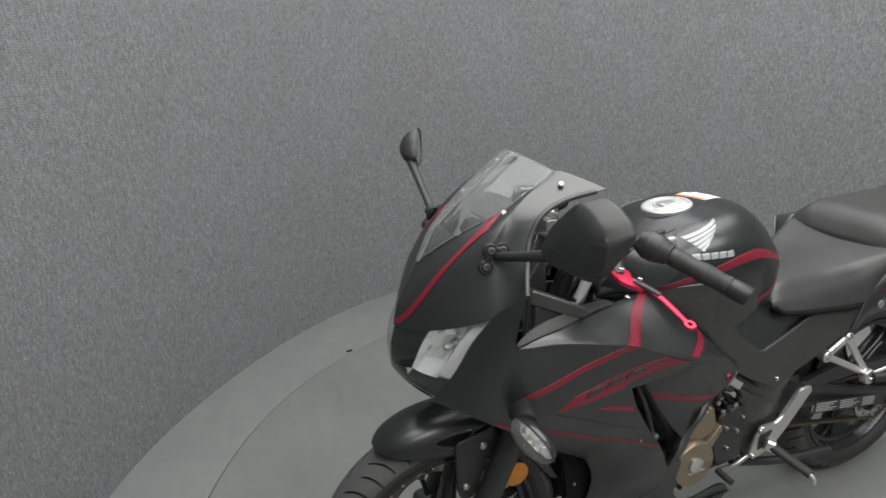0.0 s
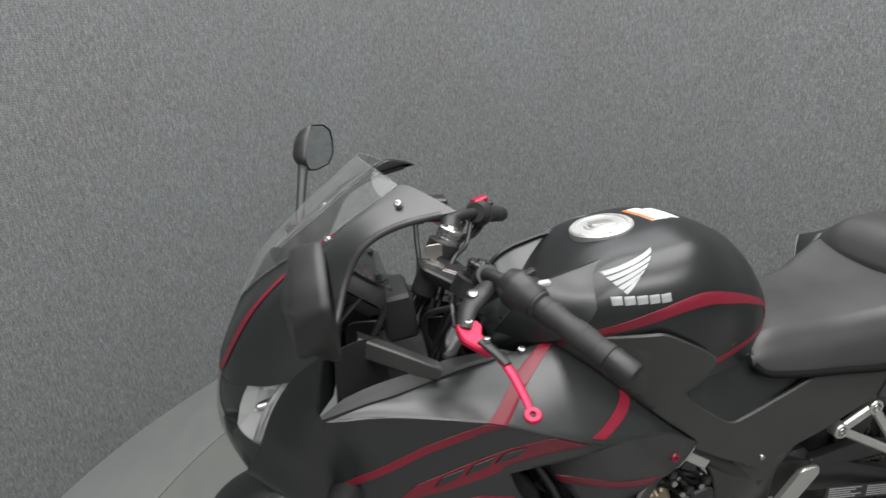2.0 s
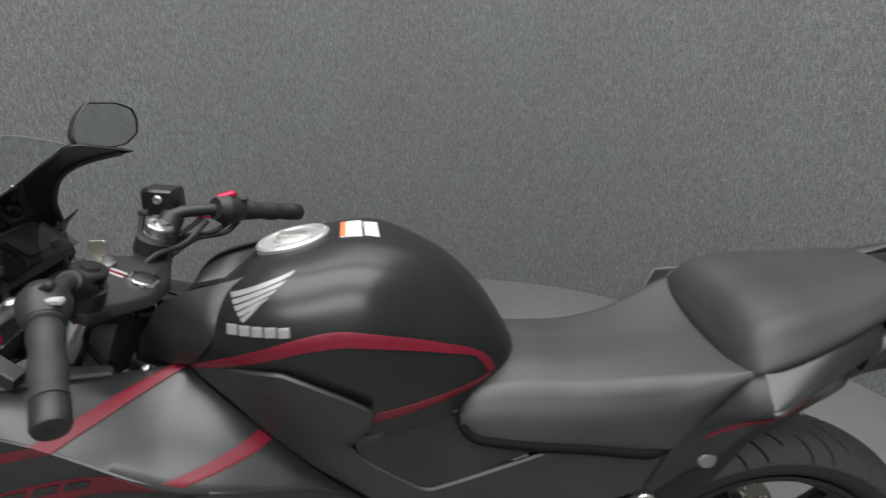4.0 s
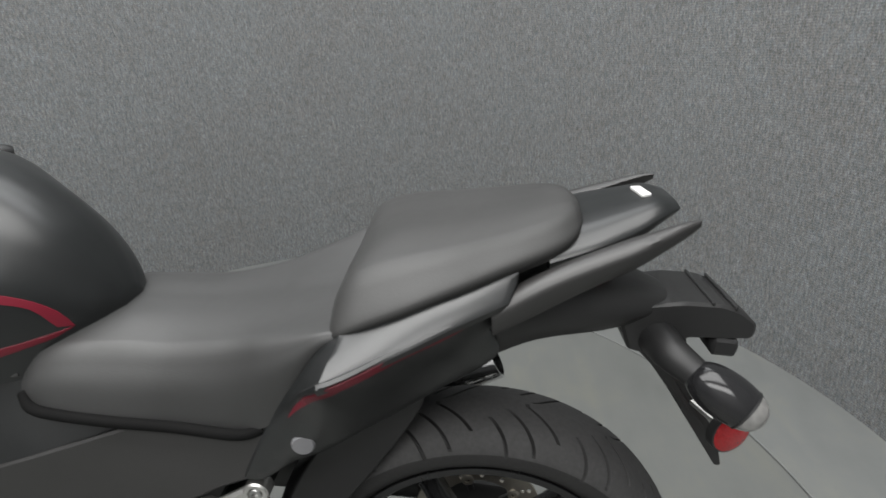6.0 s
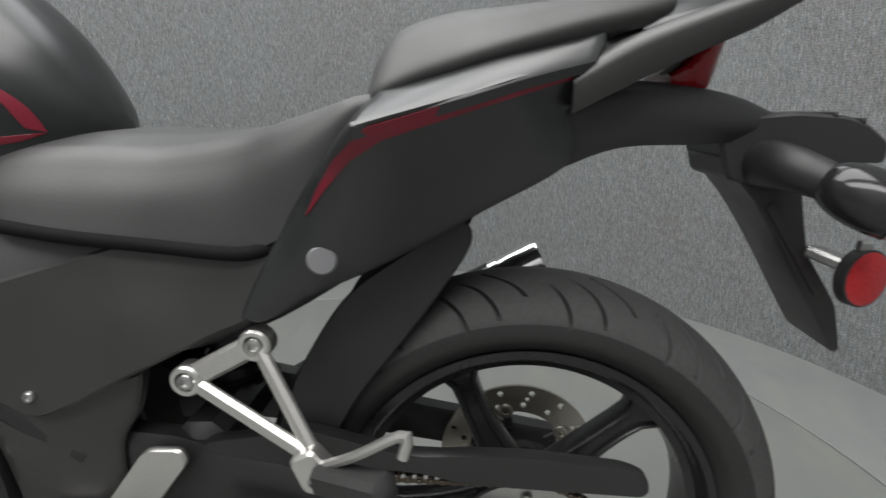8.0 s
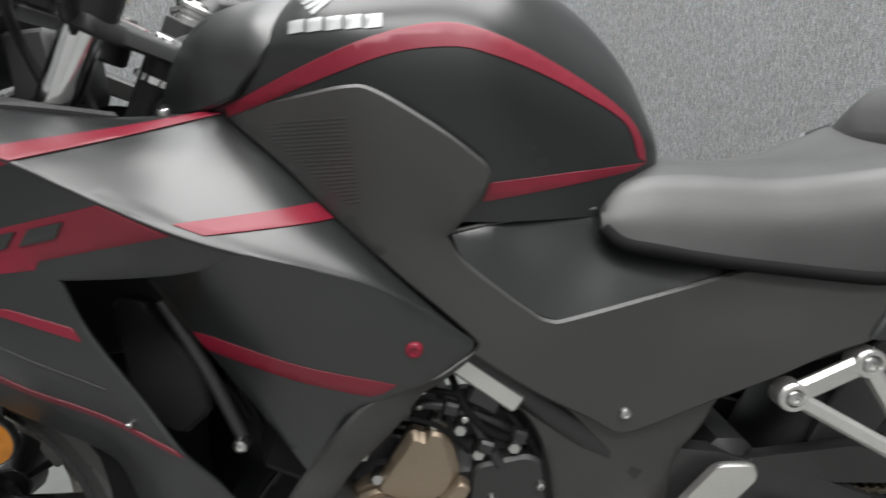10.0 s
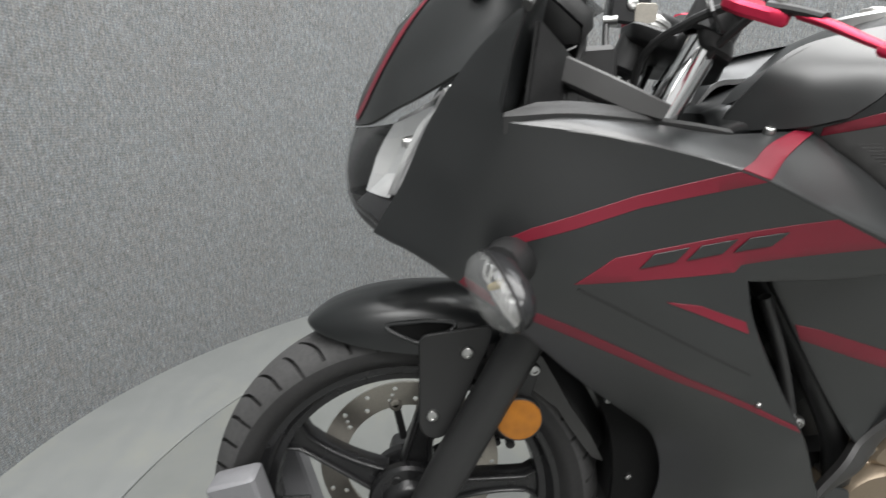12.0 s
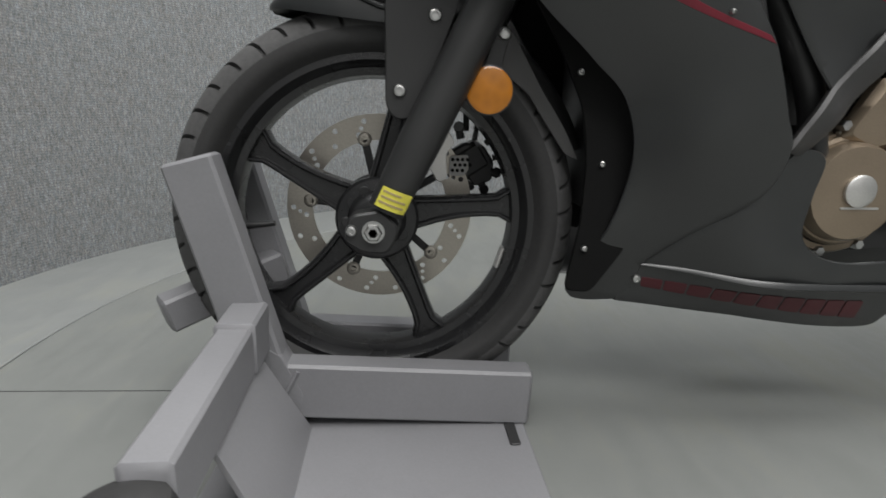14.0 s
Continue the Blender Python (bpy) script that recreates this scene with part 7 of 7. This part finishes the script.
geo, _ = body_panel([[(1.115, 0.086, 0.46), (1.145, 0.086, 0.527), (1.2, 0.083, 0.606), (1.262, 0.08, 0.65), (1.325, 0.07, 0.684)], [(1.325, 0.07, 0.684), (1.333, 0.072, 0.67), (1.321, 0.076, 0.643), (1.265, 0.083, 0.57), (1.207, 0.086, 0.5), (1.178, 0.086, 0.455)], [(1.178, 0.086, 0.455), (1.115, 0.086, 0.46)]], thick=0.008)
for g in (geo, flip(geo)):
    part("hugger_side", g, BLACK, hug)
part("shock", tube([(1.02, 0.03, 0.45), (1.0, 0.03, 0.62)], 0.028, 16), BLACK, bike)
for k in range(7):
    part("shock_coil", lathe([(0.03, -0.005), (0.037, 0), (0.03, 0.005)], (1.019 - 0.003 * k, 0.03, 0.465 + 0.022 * k), (-0.12, 0, 1), 24), GLOSS, bike)
muf = part("muffler", tube([(1.0, 0.125, 0.37), (1.12, 0.13, 0.43), (1.28, 0.137, 0.512), (1.37, 0.142, 0.555)], [0.024, 0.031, 0.032, 0.031], 24), GLOSS, bike, "black muffler with a bright end cap")
part("muffler_clamp", tube([(1.363, 0.142, 0.5515), (1.375, 0.142, 0.557)], 0.0335, 28), CHROME, muf)
part("muffler_end", lathe([(0.032, 0.0), (0.0325, 0.003), (0.0335, 0.055), (0.032, 0.06), (0.029, 0.06), (0.028, 0.01), (1e-4, 0.008)], (1.375, 0.142, 0.557), (0.91, 0.01, 0.415), 32), CHROME, muf)
part("exhaust_pipe", tube([(0.55, 0.03, 0.45), (0.5, 0.05, 0.3), (0.62, 0.08, 0.22), (0.85, 0.11, 0.26), (1.03, 0.13, 0.40)], 0.02, 14), STEEL, bike)

# passenger and rider pegs
PB = left([(1.05, 0.138, 0.546), (1.124, 0.138, 0.583), (1.182, 0.167, 0.474)])
pg = part("passenger_peg_bracket", join(bar(PB[0], PB[1], 0.012, 0.024, 0.004), bar(PB[1], PB[2], 0.011, 0.018, 0.004), bar(PB[0], PB[2], 0.011, 0.018, 0.004)), ALU, bike, "bare aluminium passenger peg bracket")
for p in PB[:2]:
    part("bracket_boss", lathe([(0.0165, -0.012), (0.0165, 0.006), (0.0145, 0.0085), (0.0105, 0.0085), (0.010, 0.003), (1e-4, 0.003)], p, (0, -1, 0), 24), ALU, pg)
    part("bracket_bolt", screw((p[0], p[1] - 0.004, p[2]), (0, -1, 0), 0.0095, 0.006), STEEL, pg)
part("peg_mount", prism([(1.158, 0.482), (1.182, 0.494), (1.2, 0.47), (1.188, 0.444), (1.17, 0.448)], -0.16, -0.182, 0.006, 0.003), ALU, pg)
part("mount_bolt", screw((1.182, -0.183, 0.462), (0, -1, 0), 0.006, 0.004), STEEL, pg)
part("passenger_peg", bar((1.186, -0.178, 0.466), (1.262, -0.222, 0.482), 0.03, 0.028, 0.006), RUBBER, pg, "black rubber passenger peg")
part("peg_loop", tube(left([(1.192, 0.18, 0.478), (1.23, 0.2, 0.503), (1.276, 0.21, 0.53), (1.273, 0.214, 0.51)]), 0.005, 8), ALU, pg)
hg = part("heel_guard", prism([(1.024, 0.462), (0.985, 0.462), (0.93, 0.395), (0.905, 0.381), (0.857, 0.383), (0.845, 0.372), (0.83, 0.33), (0.818, 0.30), (0.84, 0.289), (0.895, 0.30), (0.94, 0.338), (1.03, 0.446)], -0.124, -0.134, 0.01, 0.003), ALU, bike, "bare aluminium heel guard")
part("guard_slot", prism([(0.85, 0.362), (0.895, 0.366), (0.872, 0.318), (0.846, 0.315)], -0.1335, -0.1355, 0.006, 0.0005), BLACK, hg)
for x, z in ((0.848, 0.376), (0.83, 0.304), (0.885, 0.335)):
    part("guard_bolt", screw((x, -0.136, z), (0, -1, 0), 0.0075, 0.005), STEEL, hg)
rp = part("rider_peg", tube(left([(0.878, 0.14, 0.33), (0.885, 0.19, 0.32), (0.892, 0.25, 0.31)]), [0.015, 0.014, 0.0135], 14, flat=0.75), RUBBER, bike, "black rubber rider peg")
part("peg_tip", tube(left([(0.89, 0.246, 0.312), (0.893, 0.258, 0.302), (0.893, 0.26, 0.288)]), [0.006, 0.005, 0.004], 10), ALU, rp)
part("peg_clevis", bar((0.868, -0.135, 0.335), (0.885, -0.155, 0.328), 0.03, 0.034, 0.005), ALU, rp)
sl = part("shift_lever", tube(left([(0.83, 0.125, 0.30), (0.77, 0.13, 0.29), (0.71, 0.135, 0.30)]), 0.0065, 10), STEEL, bike, "steel shift lever with a rubber peg")
part("shift_peg", tube(left([(0.71, 0.135, 0.302), (0.708, 0.18, 0.30)]), 0.009, 12), RUBBER, sl)
part("side_stand", tube(left([(0.80, 0.1, 0.27), (0.95, 0.13, 0.245), (1.12, 0.15, 0.235)]), 0.012, 12), BLACK, bike, "folded black side stand")

# number plate holder and rear reflector
ph = part("plate_holder", prism([(1.575, 0.772), (1.655, 0.778), (1.7, 0.772), (1.722, 0.762), (1.742, 0.744), (1.74, 0.725), (1.66, 0.728), (1.634, 0.7), (1.59, 0.715)], -0.05, 0.05, 0.006, 0.004), PLASTIC, bike, "black plastic plate holder and rear mudguard")
for x in (1.688, 1.715):
    part("holder_rib", bar((x, -0.049, 0.7735 - 0.45 * max(0, x - 1.7)), (x, 0.049, 0.7735 - 0.45 * max(0, x - 1.7)), 0.004, 0.006, 0.001), PLASTIC, ph)
part("rear_flap", prism([(1.58, 0.74), (1.6, 0.716), (1.62, 0.692), (1.645, 0.652), (1.69, 0.572), (1.718, 0.522), (1.726, 0.522), (1.716, 0.574), (1.682, 0.632), (1.668, 0.695), (1.66, 0.735)], -0.045, 0.045, 0.008, 0.004), PLASTIC, ph)
part("flap_rib", prism([(1.632, 0.684), (1.69, 0.589), (1.695, 0.593), (1.639, 0.689)], -0.0455, -0.048, 0.002, 0.001), PLASTIC, ph)
for s in (-1,):
    rr = part("rear_reflector", lathe([(0.0285, -0.008), (0.0285, 0.003), (0.0265, 0.004)], (1.707, s * 0.09, 0.621), (0.35, s, 0), 32), BLACK, ph, "round red rear reflector")
    part("reflector_lens", lathe([(0.027, 0.0), (0.0265, 0.004), (0.022, 0.006), (1e-4, 0.0066)], (1.707, s * 0.09, 0.621), (0.35, s, 0), 32), REDLENS, ph)
    part("reflector_arm", bar((1.676, s * 0.05, 0.641), (1.7, s * 0.085, 0.63), 0.02, 0.012, 0.003), STEEL, ph)
    part("reflector_clip", bar((1.698, s * 0.088, 0.652), (1.712, s * 0.088, 0.651), 0.008, 0.012, 0.002), STEEL, ph)
part("plate_light", bar((1.69, -0.028, 0.717), (1.722, -0.028, 0.712), 0.05, 0.024, 0.004), BLACK, ph)

# ---- the wheel chock ----
stand = tagged(holder("wheel_chock", 0.0, 0.0, 0.0), "grey painted steel front wheel chock on the turntable", "wheel chock")
for s in (-1, 1):
    part("upright", bar((-0.234, s * 0.082, 0.385), (-0.1375, s * 0.082, 0.022), 0.042, 0.066, 0.004, (1, 0, 0.2)), STAND, stand)
    part("rail", bar((-0.165, s * 0.082, 0.0655), (0.223, s * 0.082, 0.0455), 0.042, 0.082, 0.004), STAND, stand)
    part("weld", tube([(-0.108, s * 0.103, 0.095), (-0.13, s * 0.104, 0.05), (-0.14, s * 0.103, 0.02)], 0.003, 8), STAND, stand)
part("foot_block", prism([(-0.178, 0.15), (-0.13, 0.12), (-0.10, 0.06), (-0.115, 0.006), (-0.178, 0.006)], -0.1035, -0.06, 0.004, 0.002), STAND, stand)
part("front_bar", bar((-0.16, 0.06, 0.205), (-0.305, -0.045, 0.158), 0.045, 0.05, 0.004), STAND, stand)
part("cross_bar", bar((-0.168, -0.10, 0.160), (-0.153, -0.437, 0.158), 0.043, 0.062, 0.004), STAND, stand, "grey steel outrigger bar")
part("bar_foot", lathe([(0.036, -0.08), (0.038, -0.07), (0.038, 0.012), (0.033, 0.024), (0.016, 0.03), (1e-4, 0.031)], (-0.158, -0.462, 0.15), (0, 0, 1), 36), RUBBER, stand, "black rubber cap on the bar's end")
part("cross_sleeve", bar((-0.168, -0.095, 0.162), (-0.1645, -0.18, 0.1615), 0.049, 0.068, 0.004), STAND, stand)
v = [(-0.148, -0.13, 0.13), (-0.14, -0.333, 0.13), (-0.085, -0.33, 0.005), (-0.092, -0.1, 0.005)]
part("side_plate", shell(v, [(0, 1, 2, 3)], (-1, 0, 0), 0.006, 0.001), STAND, stand)
part("base_plate", prism([(-0.20, -0.36), (0.215, -0.36), (0.215, 0.12), (-0.20, 0.12)], 0.0005, 0.006, 0.01, 0.002, "z"), STAND, stand, "grey steel base plate on the floor")
part("base_tab", prism([(0.185, -0.155), (0.20, -0.155), (0.20, -0.09), (0.185, -0.09)], 0.006, 0.009, 0.004, 0.001, "z"), PLASTIC, stand)
